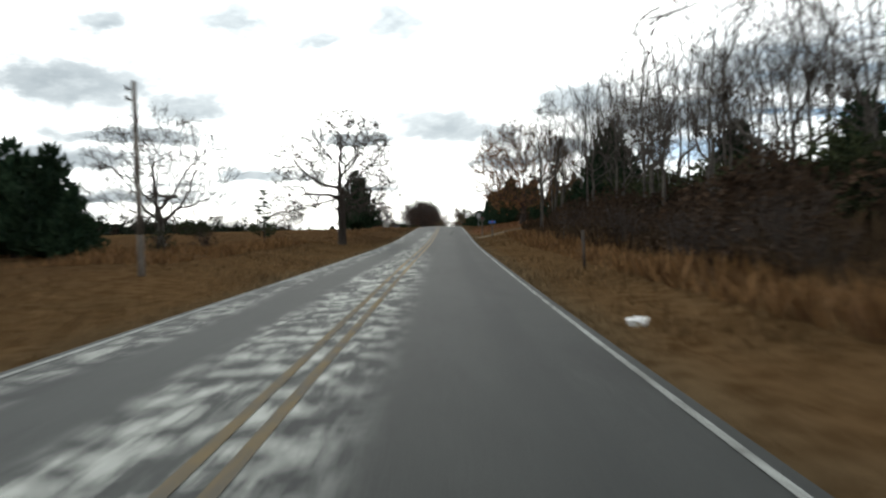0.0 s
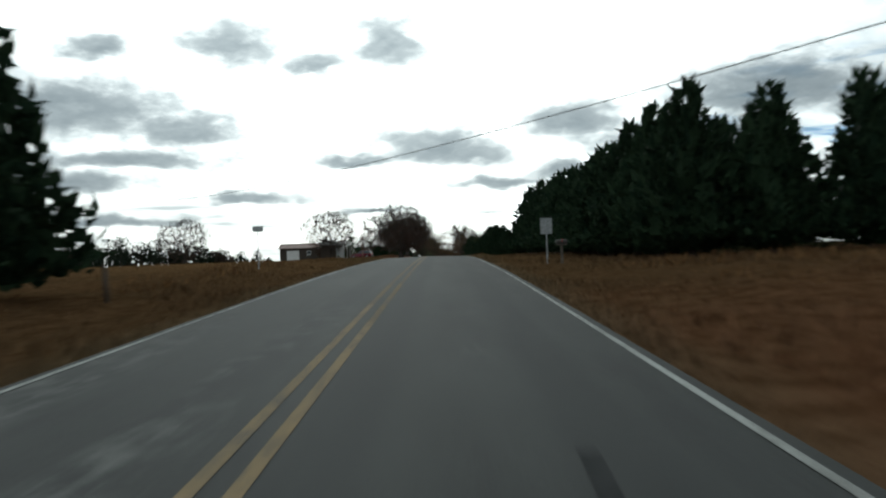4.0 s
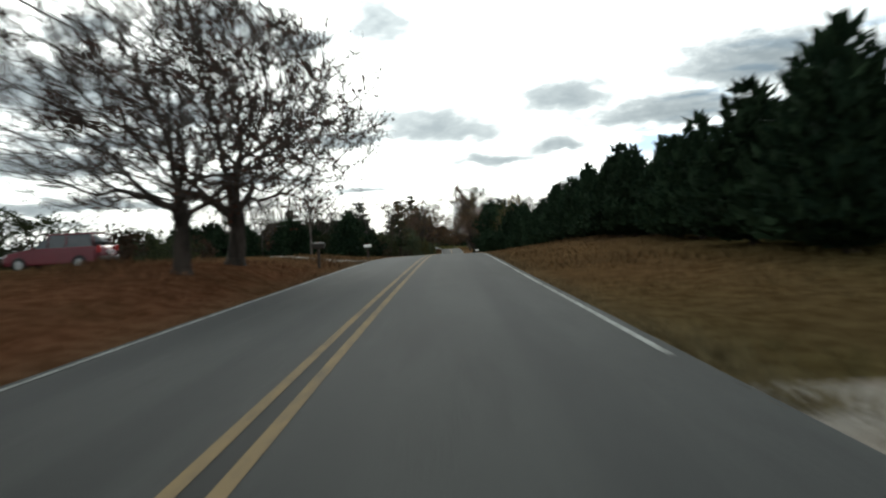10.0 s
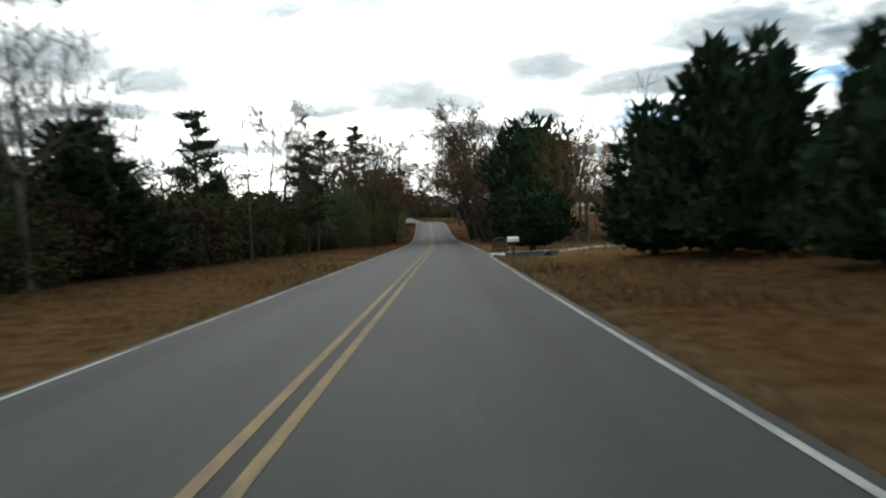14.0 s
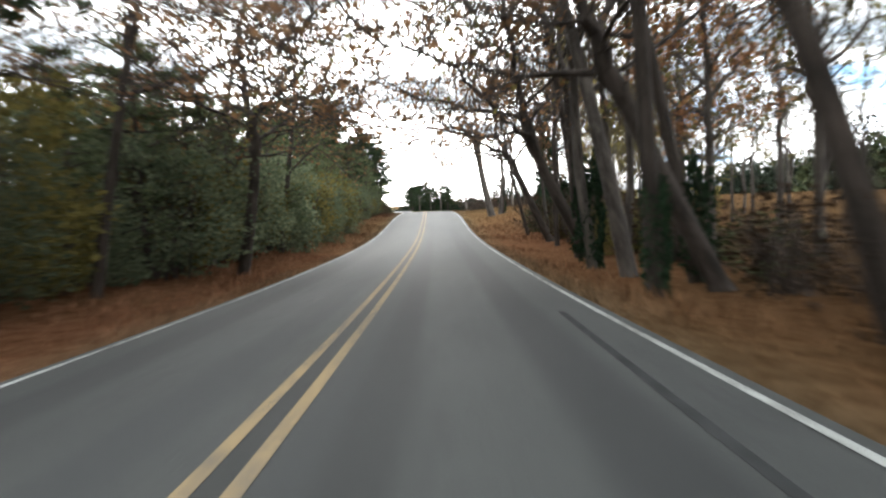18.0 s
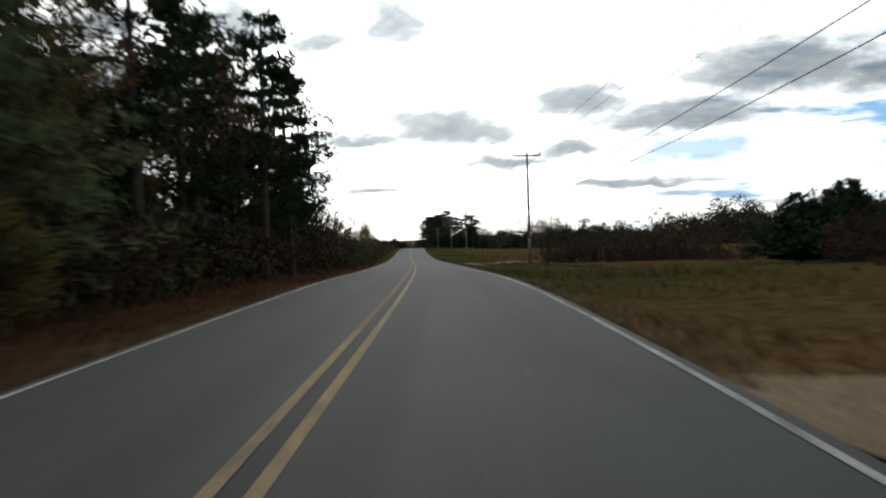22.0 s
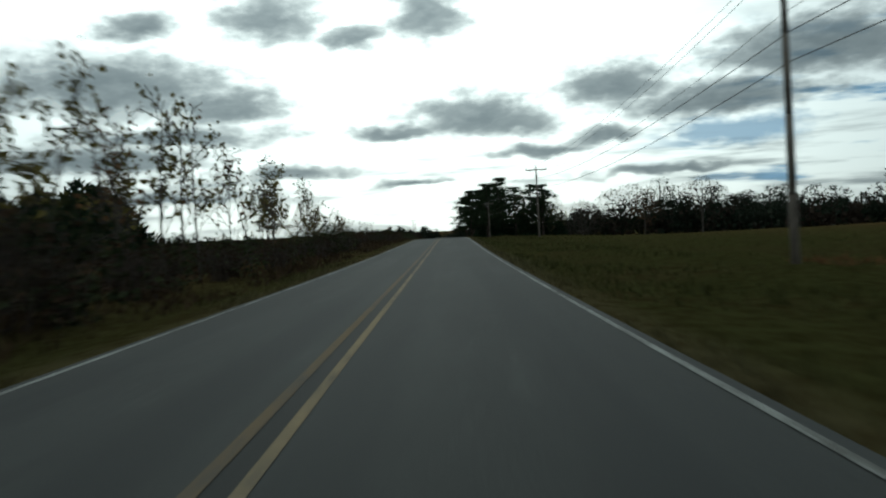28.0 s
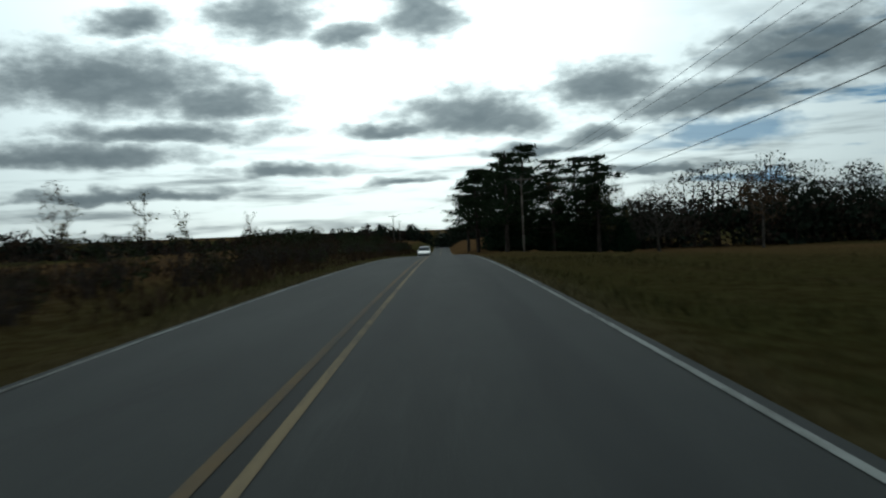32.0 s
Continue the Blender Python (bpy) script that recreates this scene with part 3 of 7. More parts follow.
ys = np.concatenate([np.arange(-150, 760, 2.5), np.arange(760, 1100, 12), np.arange(1100, 3401, 100)])
half = np.concatenate([np.array([0, 1.2, 2.3]), np.array([3.0, 3.6, 4.3, 5.2, 6.2, 7.5, 9, 11, 14, 18, 23, 30, 38, 47, 57, 68, 80, 95, 110, 130, 155, 185, 220, 260, 310, 370, 450, 800, 1800])])
ds = np.concatenate([-(half[::-1]) + CENTRE - 0.0, half[1:] + CENTRE])
DD, YY = np.meshgrid(ds, ys)
ZZ = land_z(DD, YY)
XX = road_x(YY) + DD
verts = np.stack([XX, YY, ZZ], -1).reshape(-1, 3)
nx = len(ds)
idx = np.arange(len(ys) * nx).reshape(len(ys), nx)
faces = np.stack([idx[:-1, :-1], idx[:-1, 1:], idx[1:, 1:], idx[1:, :-1]], -1).reshape(-1, 4)
me = mesh_of("ground", verts, faces, M_GROUND, True)
colour_layer(me, cover_of(DD, YY).reshape(-1, 3))
tagged(new("ground", me), "dry brown winter grass verge and fields", "ground", kind="structure")

road = tagged(strip("road", EDGE_L, EDGE_R, -150, 1600, 0.0, M_ASPHALT, 5.0, 0.25), "worn grey two-lane asphalt country road", "road", kind="structure")


def line(name, d, y0, y1, mat, width=0.10):
    ob = strip(name, d - width / 2, d + width / 2, y0, y1, 0.006, mat, 5.0)
    ob.parent = road
    return ob


for y0, y1 in ((-150, 136), (138, 222), (230, 350.5), (356, 1500)):
    line("edge_line", 1.97, y0, y1, M_LINEWHITE, 0.078)
for y0, y1 in ((-150, 127), (130, 214), (219, 262), (277, 1500)):
    line("edge_line", -4.02, y0, y1, M_LINEWHITE, 0.078)
for y0, y1 in ((22, 101), (141, 500)):
    line("yellow_line", CENTRE + 0.05, y0, y1, M_LINEYELLOW, 0.10)
for y0, y1 in ((20, 104), (134, 500)):
    line("yellow_line", CENTRE - 0.20, y0, y1, M_LINEYELLOW, 0.10)
line("yellow_line", CENTRE - 0.20, 500, 1500, M_LINEDULL, 0.10)
line("yellow_line", CENTRE + 0.05, 500, 1500, M_LINEPALE, 0.085)

for y0, y1 in ((-150, 22), (101, 141)):
    line("yellow_line", CENTRE + 0.05, y0, y1, M_LINEFADED, 0.10)
for y0, y1 in ((-150, 20), (104, 134)):
    line("yellow_line", CENTRE - 0.20, y0, y1, M_LINEFADED, 0.10)


def track_way(name, pts, width, label, mat=M_GRAVEL):
    """A driveway: a sheet laid on the ground along points of offset and y."""
    rows = []
    n = 26
    ks = np.linspace(0, 1, len(pts))
    for s in np.linspace(0, 1, n):
        d, y = np.interp(s, ks, [p[0] for p in pts]), np.interp(s, ks, [p[1] for p in pts])
        d2, y2 = np.interp(min(1, s + .02), ks, [p[0] for p in pts]), np.interp(min(1, s + .02), ks, [p[1] for p in pts])
        d1, y1 = np.interp(max(0, s - .02), ks, [p[0] for p in pts]), np.interp(max(0, s - .02), ks, [p[1] for p in pts])
        t = Vector((d2 - d1, y2 - y1)).normalized()
        w = width * (1 + 1.1 * max(0, 1 - s * 6))
        rows.append([(d + t.y * w * q, y - t.x * w * q) for q in (-0.5, -0.25, 0, 0.25, 0.5)])
    verts, faces = [], []
    for r in rows:
        for q, (d, y) in enumerate(r):
            h = max(float(land_z(d, y)) + (0.05 if 0 < q < 4 else -0.02), float(lane_z(d, y)) - 0.03 if EDGE_L - 3 < d < EDGE_R + 3 else -99)
            verts.append((float(road_x(y)) + d, y, h if 0 < q < 4 else min(h, float(land_z(d, y)) + 0.03)))
    for i in range(n - 1):
        for j in range(4):
            faces.append((i * 5 + j, i * 5 + j + 1, (i + 1) * 5 + j + 1, (i + 1) * 5 + j))
    return tagged(new(name, mesh_of(name, verts, faces, mat, True)), label, "driveway", kind="structure")


track_way("driveway", [(2.2, 71.8), (6, 73.0), (12, 74), (30, 76)], 2.0, "worn earth driveway through dry grass", M_DIRT)
track_way("driveway", [(2.0, 226), (8, 229), (18, 231), (60, 233)], 3.0, "grey gravel driveway beside the pasture")
track_way("driveway", [(-4.3, 269), (-9, 272), (-16, 279), (-30, 292)], 4.0, "worn gravel driveway through the lawn")
track_way("driveway", [(2.0, 354.6), (6, 355.0), (14, 356), (40, 358.5)], 2.3, "pale concrete driveway beside a mailbox", M_CONCRETE)
track_way("driveway", [(2.0, 494.5), (6, 495.6), (12, 497.5), (24, 503)], 2.3, "worn earth driveway to the yellow house", M_DIRT)
track_way("driveway", [(2.0, 563), (6, 566), (12, 568), (40, 569)], 4.6, "tan earth field entrance", M_DIRT)

# ---- helpers for things ----


def part(name, shape, material, parent, label=""):
    """One mesh under a thing or a part; shape is a mesh or a bmesh."""
    if isinstance(shape, bmesh.types.BMesh):
        me = bpy.data.meshes.new(name)
        shape.to_mesh(me)
        shape.free()
        me.materials.append(material)
    else:
        me = shape
    ob = new(name, me)
    ob.parent = parent
    if label:
        ob["label"] = label
    return ob


def block(bm, c, s, bevel=0.0, rot=None):
    """A box with softened edges added to bm."""
    r = bmesh.ops.create_cube(bm, size=1.0)
    vs = r["verts"]
    for v in vs:
        v.co = Vector((v.co.x * s[0], v.co.y * s[1], v.co.z * s[2]))
    if bevel:
        es = list({e for v in vs for e in v.link_edges})
        b = bmesh.ops.bevel(bm, geom=vs + es, offset=bevel, segments=2, affect="EDGES", profile=0.5)
        vs = [v for v in {*b["verts"], *(x for f in b["faces"] for x in f.verts)} if v.is_valid]
    if rot is not None:
        for v in vs:
            v.co = rot @ v.co
    for v in vs:
        v.co += Vector(c)
    return bm


def rod(bm, p0, p1, r0, r1, n=8):
    """A tapered round bar between two points."""
    p0, p1 = Vector(p0), Vector(p1)
    q = (p1 - p0).to_track_quat("Z", "Y").to_matrix()
    rings = []
    for p, r in ((p0, r0), (p1, r1)):
        rings.append([bm.verts.new(p + q @ Vector((r * math.cos(2 * math.pi * i / n), r * math.sin(2 * math.pi * i / n), 0))) for i in range(n)])
    for i in range(n):
        f = bm.faces.new((rings[0][i], rings[0][(i + 1) % n], rings[1][(i + 1) % n], rings[1][i]))
        f.smooth = True
    bm.faces.new(rings[0][::-1])
    bm.faces.new(rings[1])
    return bm


def thing(name, label, category, group=""):
    return tagged(new(name), label, category, group)


def tubes(segs, sides):
    """Many open tapered tubes at once: rows of p0, p1, r0, r1."""
    a = np.asarray(segs, float)
    p0, p1, r0, r1 = a[:, 0:3], a[:, 3:6], a[:, 6], a[:, 7]
    z = p1 - p0
    z /= np.linalg.norm(z, axis=1, keepdims=True) + 1e-9
    ref = np.where(np.abs(z[:, 2:3]) < 0.9, np.array([[0, 0, 1.0]]), np.array([[1.0, 0, 0]]))
    u = np.cross(z, ref)
    u /= np.linalg.norm(u, axis=1, keepdims=True)
    w = np.cross(z, u)
    th = 2 * np.pi * np.arange(sides) / sides
    ring = u[:, None, :] * np.cos(th)[None, :, None] + w[:, None, :] * np.sin(th)[None, :, None]
    v = np.concatenate([p0[:, None] + ring * r0[:, None, None], p1[:, None] + ring * r1[:, None, None]], 1).reshape(-1, 3)
    k = np.arange(sides)
    f = np.stack([k, (k + 1) % sides, (k + 1) % sides + sides, k + sides], 1)
    f = (np.arange(len(a))[:, None, None] * 2 * sides + f[None]).reshape(-1, 4)
    return v, f


def leaves(rng, pts, size, spread, out=None, lift=0.0, slim=0.45):
    """A small folded leaf or spray (two triangles) at each point."""
    pts = np.asarray(pts, float)
    n = len(pts)
    pts = pts + rng.normal(0, 1, (n, 3)) * spread
    a = rng.normal(0, 1, (n, 3)) if out is None else np.asarray(out) + rng.normal(0, 0.45, (n, 3))
    a[:, 2] += lift
    a /= np.linalg.norm(a, axis=1, keepdims=True) + 1e-9
    b = np.cross(a, rng.normal(0, 1, (n, 3)))
    b /= np.linalg.norm(b, axis=1, keepdims=True) + 1e-9
    s = size * rng.uniform(0.6, 1.4, (n, 1))
    c = np.cross(a, b) * s * 0.18
    v = np.stack([pts, pts + a * s * 0.45 + b * s * slim - c, pts + a * s, pts + a * s * 0.45 - b * s * slim - c], 1).reshape(-1, 3)
    k = np.arange(n)[:, None] * 4
    f = np.concatenate([k + np.array([[0, 1, 2]]), k + np.array([[0, 2, 3]])], 0)
    return v, f


# ---- kinds of tree ----


def grow(rng, height, trunk_r, style):
    """Segments of trunk, limbs and twigs, and the twig tips."""
    trunk, limbs, twigs, tips = [], [], [], []

    def run(p, d, length, r, level, bend, rise):
        n = (5, 4, 3, 1, 1)[level]
        kids = style["kids"][level] if level < len(style["kids"]) else 0
        start = style["bare"][level] if level < len(style["bare"]) else 0.2
        joints = []
        for i in range(n):
            d = (d + Vector(rng.normal(0, bend, 3)) + Vector((0, 0, rise))).normalized()
            q = p + d * (length / n)
            t0, t1 = i / n, (i + 1) / n
            ra, rb = r * (1 - 0.72 * t0), r * (1 - 0.72 * t1)
            (trunk if level == 0 else limbs if level < 3 else twigs).append((*p, *q, ra, rb))
            joints.append((p.copy(), q.copy(), d.copy(), t0, t1, rb))
            p = q
        if level >= style["levels"] - 1:
            tips.append(tuple(p))
            tips.append(tuple(p - d * length * 0.4))
        for k in range(kids):
            s = start + (1 - start) * (k + rng.uniform(0.1, 0.9)) / max(kids, 1)
            s = min(s, 0.99)
            for p0, q0, dd, t0, t1, rb in joints:
                if t0 <= s <= t1:
                    f = (s - t0) / (t1 - t0)
                    at = p0.lerp(q0, f)
                    side = dd.cross(Vector(rng.normal(0, 1, 3))).normalized()
                    ang = radians(rng.uniform(*style["angle"][min(level, len(style["angle"]) - 1)]))
                    nd = dd * math.cos(ang) + side * math.sin(ang)
                    ln = length * rng.uniform(*style["ratio"][min(level, len(style["ratio"]) - 1)]) * (1.15 - 0.55 * s)
                    run(at, nd, ln, max(0.35 * rb + 0.004, 0.004) if level else max(0.5 * rb, 0.02), level + 1, style["bend"], style["rise"][min(level, len(style["rise"]) - 1)])
                    break

    run(Vector((0, 0, -0.15)), Vector((rng.normal(0, .03), rng.normal(0, .03), 1)), height * style["stem"], trunk_r, 0, style["wobble"], 0)
    return trunk, limbs, twigs, tips


STYLES = {
    "arch": dict(levels=5, kids=(11, 6, 5, 3), bare=(0.34, 0.25, 0.2, 0.1), angle=((35, 75), (30, 60), (25, 55), (20, 50)), ratio=((0.38, 0.62), (0.45, 0.65), (0.45, 0.7), (0.4, 0.7)), bend=0.15, rise=(0.07, 0.03, 0.0), stem=0.95, wobble=0.06),
    "sapling": dict(levels=3, kids=(11, 4), bare=(0.25, 0.15), angle=((30, 60), (25, 55)), ratio=((0.22, 0.36), (0.4, 0.65)), bend=0.10, rise=(0.10, 0.05), stem=0.98, wobble=0.04),
}


def bare_tree(seed, kind, height, trunk_r, label, leaf=None, leaf_n=0, leaf_size=0.1, leaf_low=0.0, bark_mat=None, category="tree", name="bare_tree", twig_r=0.011):
    rng = np.random.default_rng(seed)
    trunk, limbs, twigs, tips = grow(rng, height, trunk_r, STYLES[kind])
    every = np.asarray(trunk + limbs + twigs)
    s = height / max(every[:, 5].max(), 0.1)
    top = thing(name, label, category)

    def stretch(rows):
        a = np.asarray(rows, float)
        a[:, :6] *= s
        return a

    bm_ = bark_mat or M_BARK
    v, f = tubes(stretch(trunk), 8)
    part("trunk", mesh_of("trunk", v, f, bm_, True), bm_, top)
    lm = stretch(limbs)
    lm[:, 6:8] = np.maximum(lm[:, 6:8], 0.014)
    v, f = tubes(lm, 4)
    tagged(part("branching", mesh_of("branching", v, f, bm_, True), bm_, top), kind="stuff")
    if twigs:
        tw = stretch(twigs)
        tw[:, 6:8] = np.maximum(tw[:, 6:8], twig_r)
        v, f = tubes(tw, 3)
        tagged(part("crown", mesh_of("crown", v, f, M_TWIG), M_TWIG, top), kind="stuff")
    if leaf_n:
        t = np.asarray(tips)
        if leaf_low:
            w = np.clip(1.15 - t[:, 2] / t[:, 2].max() * leaf_low, 0.03, 1)
            pick = rng.choice(len(t), leaf_n, p=w / w.sum())
        else:
            pick = rng.integers(0, len(t), leaf_n)
        v, f = leaves(rng, t[pick] * s, leaf_size, 0.16)
        tagged(part("foliage", mesh_of("foliage", v, f, leaf), leaf, top), kind="stuff")
    return top


def crown_tree(seed, height, trunk_r, label, width, fork=0.25, base=0.22, tall=0.62, up=0.2, points=800, leader=0.0, step=0.03, twig_n=3, twig_len=0.075, twig_r=0.010, cup=0.35,
               leaf=None, leaf_n=0, leaf_size=0.1, leaf_low=0.0, bark_mat=None, twig_mat=None, category="tree", name="bare_tree"):
    """A leafless crown whose limbs grow towards the free space of a rounded outline.
    fork: where the stem divides; base: foot of the crown; cup: how far the foot of the crown is drawn in; leader: how far the stem runs on up."""
    rng = np.random.default_rng(seed)
    st = height * step
    # free space to grow into: a dome on a cup
    P = []
    while len(P) < points:
        x, y = rng.uniform(-1, 1, 2)
        t = rng.uniform(0, 1)
        lump = 1 + 0.14 * math.sin(3 * math.atan2(y, x) + seed) + 0.10 * math.sin(5 * math.atan2(y, x) + t * 7 + 2 * seed)
        edge = (cup + (1 - cup) * min(1, t / (1 - tall) if tall < 1 else 1) ** 0.6) if t < 1 - tall else math.sqrt(max(0, 1 - ((t - (1 - tall)) / tall) ** 2.2))
        r = math.hypot(x, y)
        if r < edge * lump and rng.uniform() < 0.35 + 0.65 * (r / max(edge, 0.05)) ** 2 + 0.5 * t:
            P.append((x * width / 2, y * width / 2, height * (base + (0.94 - base) * t)))
    P = np.asarray(P)
    stem = max(fork, leader) * height
    n0 = max(3, int(stem / st))
    bow = rng.normal(0, 0.012 * height, 2)
    N = [np.array([bow[0] * math.sin(2.2 * i / n0), bow[1] * math.sin(1.7 * i / n0), -0.15 + stem * i / (n0 - 1)]) for i in range(n0)]
    dirs = [np.array([0, 0, 1.0])] * n0
    par = [-1] + list(range(n0 - 1))
    can = np.array([p[2] >= fork * height * 0.9 for p in N])
    can[-1] = True
    pos = np.asarray(N)
    near = np.full(len(P), -1)
    dist = np.full(len(P), 1e9)
    fresh = np.arange(n0)[can]
    alive = np.ones(len(P), bool)
    for turn in range(90):
        if len(fresh):
            q = pos[fresh]
            dd = np.linalg.norm(P[:, None] - q[None], axis=2)
            k = dd.argmin(1)
            best = dd[np.arange(len(P)), k]
            closer = best < dist
            near[closer], dist[closer] = fresh[k[closer]], best[closer]
        alive &= dist > st * 1.25
        if not alive.any():
            break
        idx = np.arange(len(P))[alive]
        pull = (P[idx] - pos[near[idx]]) / dist[idx][:, None]
        srcs, inv = np.unique(near[idx], return_inverse=True)
        total = np.zeros((len(srcs), 3))
        np.add.at(total, inv, pull)
        total /= np.linalg.norm(total, axis=1, keepdims=True) + 1e-6
        total += 0.55 * np.asarray([dirs[i] for i in srcs]) + np.array([0, 0, up]) + rng.normal(0, 0.22, total.shape)
        total /= np.linalg.norm(total, axis=1, keepdims=True) + 1e-6
        grown = pos[srcs] + total * st
        fresh = np.arange(len(pos), len(pos) + len(srcs))
        pos = np.concatenate([pos, grown])
        dirs += list(total)
        par += srcs.tolist()
        if len(pos) > 5200:
            break
    par = np.asarray(par)
    n = len(pos)
    kids = np.bincount(par[1:], minlength=n)
    tips_under = (kids == 0).astype(float)
    for i in range(n - 1, 0, -1):
        tips_under[par[i]] += tips_under[i]
    # ease the zigzag
    for _ in range(2):
        mid = pos.copy()
        cnt = np.ones(n)
        np.add.at(mid, par[1:], pos[1:])
        np.add.at(cnt, par[1:], 1)
        mid[1:] += pos[par[1:]]
        cnt[1:] += 1
        soft = mid / cnt[:, None]
        soft[0] = pos[0]
        pos = np.where((kids > 0)[:, None], 0.5 * pos + 0.5 * soft, pos)
    rad = np.maximum(trunk_r * (tips_under / tips_under[0]) ** 0.58, 0.011)
    along = np.clip(pos[:, 2] / max(stem, 0.1), 0, 1)
    rad[:n0] *= 1 - 0.25 * along[:n0]
    rad[0] *= 1.35
    i = np.arange(1, n)
    a = np.concatenate([pos[par[i]], pos[i], np.minimum(rad[par[i]], rad[i] * 1.5)[:, None], rad[i][:, None]], 1)
    big = rad[i] > 0.34 * trunk_r
    bm_ = bark_mat or M_BARK
    tm = twig_mat or M_TWIG
    top = thing(name, label, category)
    v, f = tubes(a[big], 8)
    part("trunk", mesh_of("trunk", v, f, bm_, True), bm_, top)
    v, f = tubes(a[~big], 4)
    tagged(part("branching", mesh_of("branching", v, f, bm_, True), bm_, top), kind="stuff")
    own = np.arange(n0, n)[tips_under[n0:] <= 3]
    own = np.repeat(own, twig_n)
    m_ = len(own)
    d = np.asarray(dirs)[own] + rng.normal(0, 0.55, (m_, 3)) + np.array([0, 0, up * 1.2])
    d /= np.linalg.norm(d, axis=1, keepdims=True)
    ln = height * twig_len * rng.uniform(0.35, 1.1, (m_, 1))
    p0 = pos[own]
    p1 = p0 + d * ln * 0.5
    d2 = d + rng.normal(0, 0.25, (m_, 3)) + np.array([0, 0, 0.15])
    p2 = p1 + d2 / np.linalg.norm(d2, axis=1, keepdims=True) * ln * 0.5
    one = np.ones((m_, 1))
    if step < 0.029:
        tw = np.concatenate([np.concatenate([p0, p1, one * twig_r, one * twig_r * 0.8], 1), np.concatenate([p1, p2, one * twig_r * 0.8, one * twig_r * 0.45], 1)])
    else:
        tw = np.concatenate([p0, p2, one * twig_r, one * twig_r * 0.5], 1)
    v, f = tubes(tw, 3)
    tagged(part("crown", mesh_of("crown", v, f, tm), tm, top), kind="stuff")
    if leaf_n:
        t = np.concatenate([p2, p1, p0])
        w = np.clip(1.15 - t[:, 2] / t[:, 2].max() * leaf_low, 0.03, 1) if leaf_low else np.ones(len(t))
        v, f = leaves(rng, t[rng.choice(len(t), leaf_n, p=w / w.sum())], leaf_size, 0.10)
        tagged(part("foliage", mesh_of("foliage", v, f, leaf), leaf, top), kind="stuff")
    return top


def cedar(seed, height, width, n, label, mat=None, size=0.34, rounder=0.0, base=0.03, name="cedar", category="evergreen tree"):
    """A dense evergreen: a ragged cone of upswept sprays round a dark core."""
    rng = np.random.default_rng(seed)
    mat = mat or M_CEDAR
    top = thing(name, label, category)
    v, f = tubes([(0, 0, -0.2, 0.03, 0.02, height * 0.8, width * 0.035 + 0.05, 0.03)], 8)
    part("trunk", mesh_of("trunk", v, f, M_DARKBARK, True), M_DARKBARK, top)
    lob = rng.uniform(0, 2 * np.pi, 7)

    def radius(z, th):
        t = np.clip((z / height - base) / (1 - base), 0, 1)
        cone = (1 - t) ** 0.72 * np.clip(t / 0.10, 0, 1) ** 0.5
        ball = np.sqrt(np.clip(1 - (2 * t - 1) ** 2, 0, 1))
        r = (cone * (1 - rounder) + ball * rounder) * width / 2
        wob = 1 + 0.16 * np.sin(3 * th + lob[0] + z * 1.1) + 0.12 * np.sin(5 * th + lob[1] - z * 1.9) + 0.10 * np.sin(2 * th + lob[2] + z * 3.1)
        return r * wob

    z = height * (base + (1 - base) * (1 - np.sqrt(rng.uniform(0, 1, n))) ** (1.0 - 0.35 * rounder))
    th = rng.uniform(0, 2 * np.pi, n)
    r = radius(z, th) * rng.uniform(0.72, 1.06, n)
    p = np.stack([r * np.cos(th), r * np.sin(th), z], 1)
    o = np.stack([np.cos(th), np.sin(th), np.full(n, 0.55)], 1)
    v, f = leaves(rng, p, size, 0.05, o, 0.35, 0.36)
    # plumes that break the outline
    k = n // 7
    zp = height * (base + (1 - base) * rng.uniform(0.02, 1.0, k) ** 0.8)
    tp = rng.uniform(0, 2 * np.pi, k)
    rp = radius(zp, tp) * rng.uniform(0.95, 1.12, k)
    pp = np.stack([rp * np.cos(tp), rp * np.sin(tp), zp], 1)
    v2, f2 = leaves(rng, pp, size * 1.9, 0.04, np.stack([np.cos(tp) * 0.6, np.sin(tp) * 0.6, np.full(k, 1.0)], 1), 0.3, 0.16)
    zs = np.linspace(height * base, height * 0.93, 9)
    ths = np.linspace(0, 2 * np.pi, 9)[:-1]
    core = np.array([[0.74 * radius(a, b) * np.cos(b), 0.74 * radius(a, b) * np.sin(b), a] for a in zs for b in ths])
    fc = [[i * 8 + j, i * 8 + (j + 1) % 8, (i + 1) * 8 + (j + 1) % 8, (i + 1) * 8 + j] for i in range(8) for j in range(8)]
    nv = len(v)
    allv = np.concatenate([v, v2, core])
    faces = f.tolist() + (f2 + nv).tolist() + [[q + nv + len(v2) for q in c] for c in fc]
    tagged(part("crown", mesh_of("crown", allv, faces, mat), mat, top), kind="stuff")
    return top


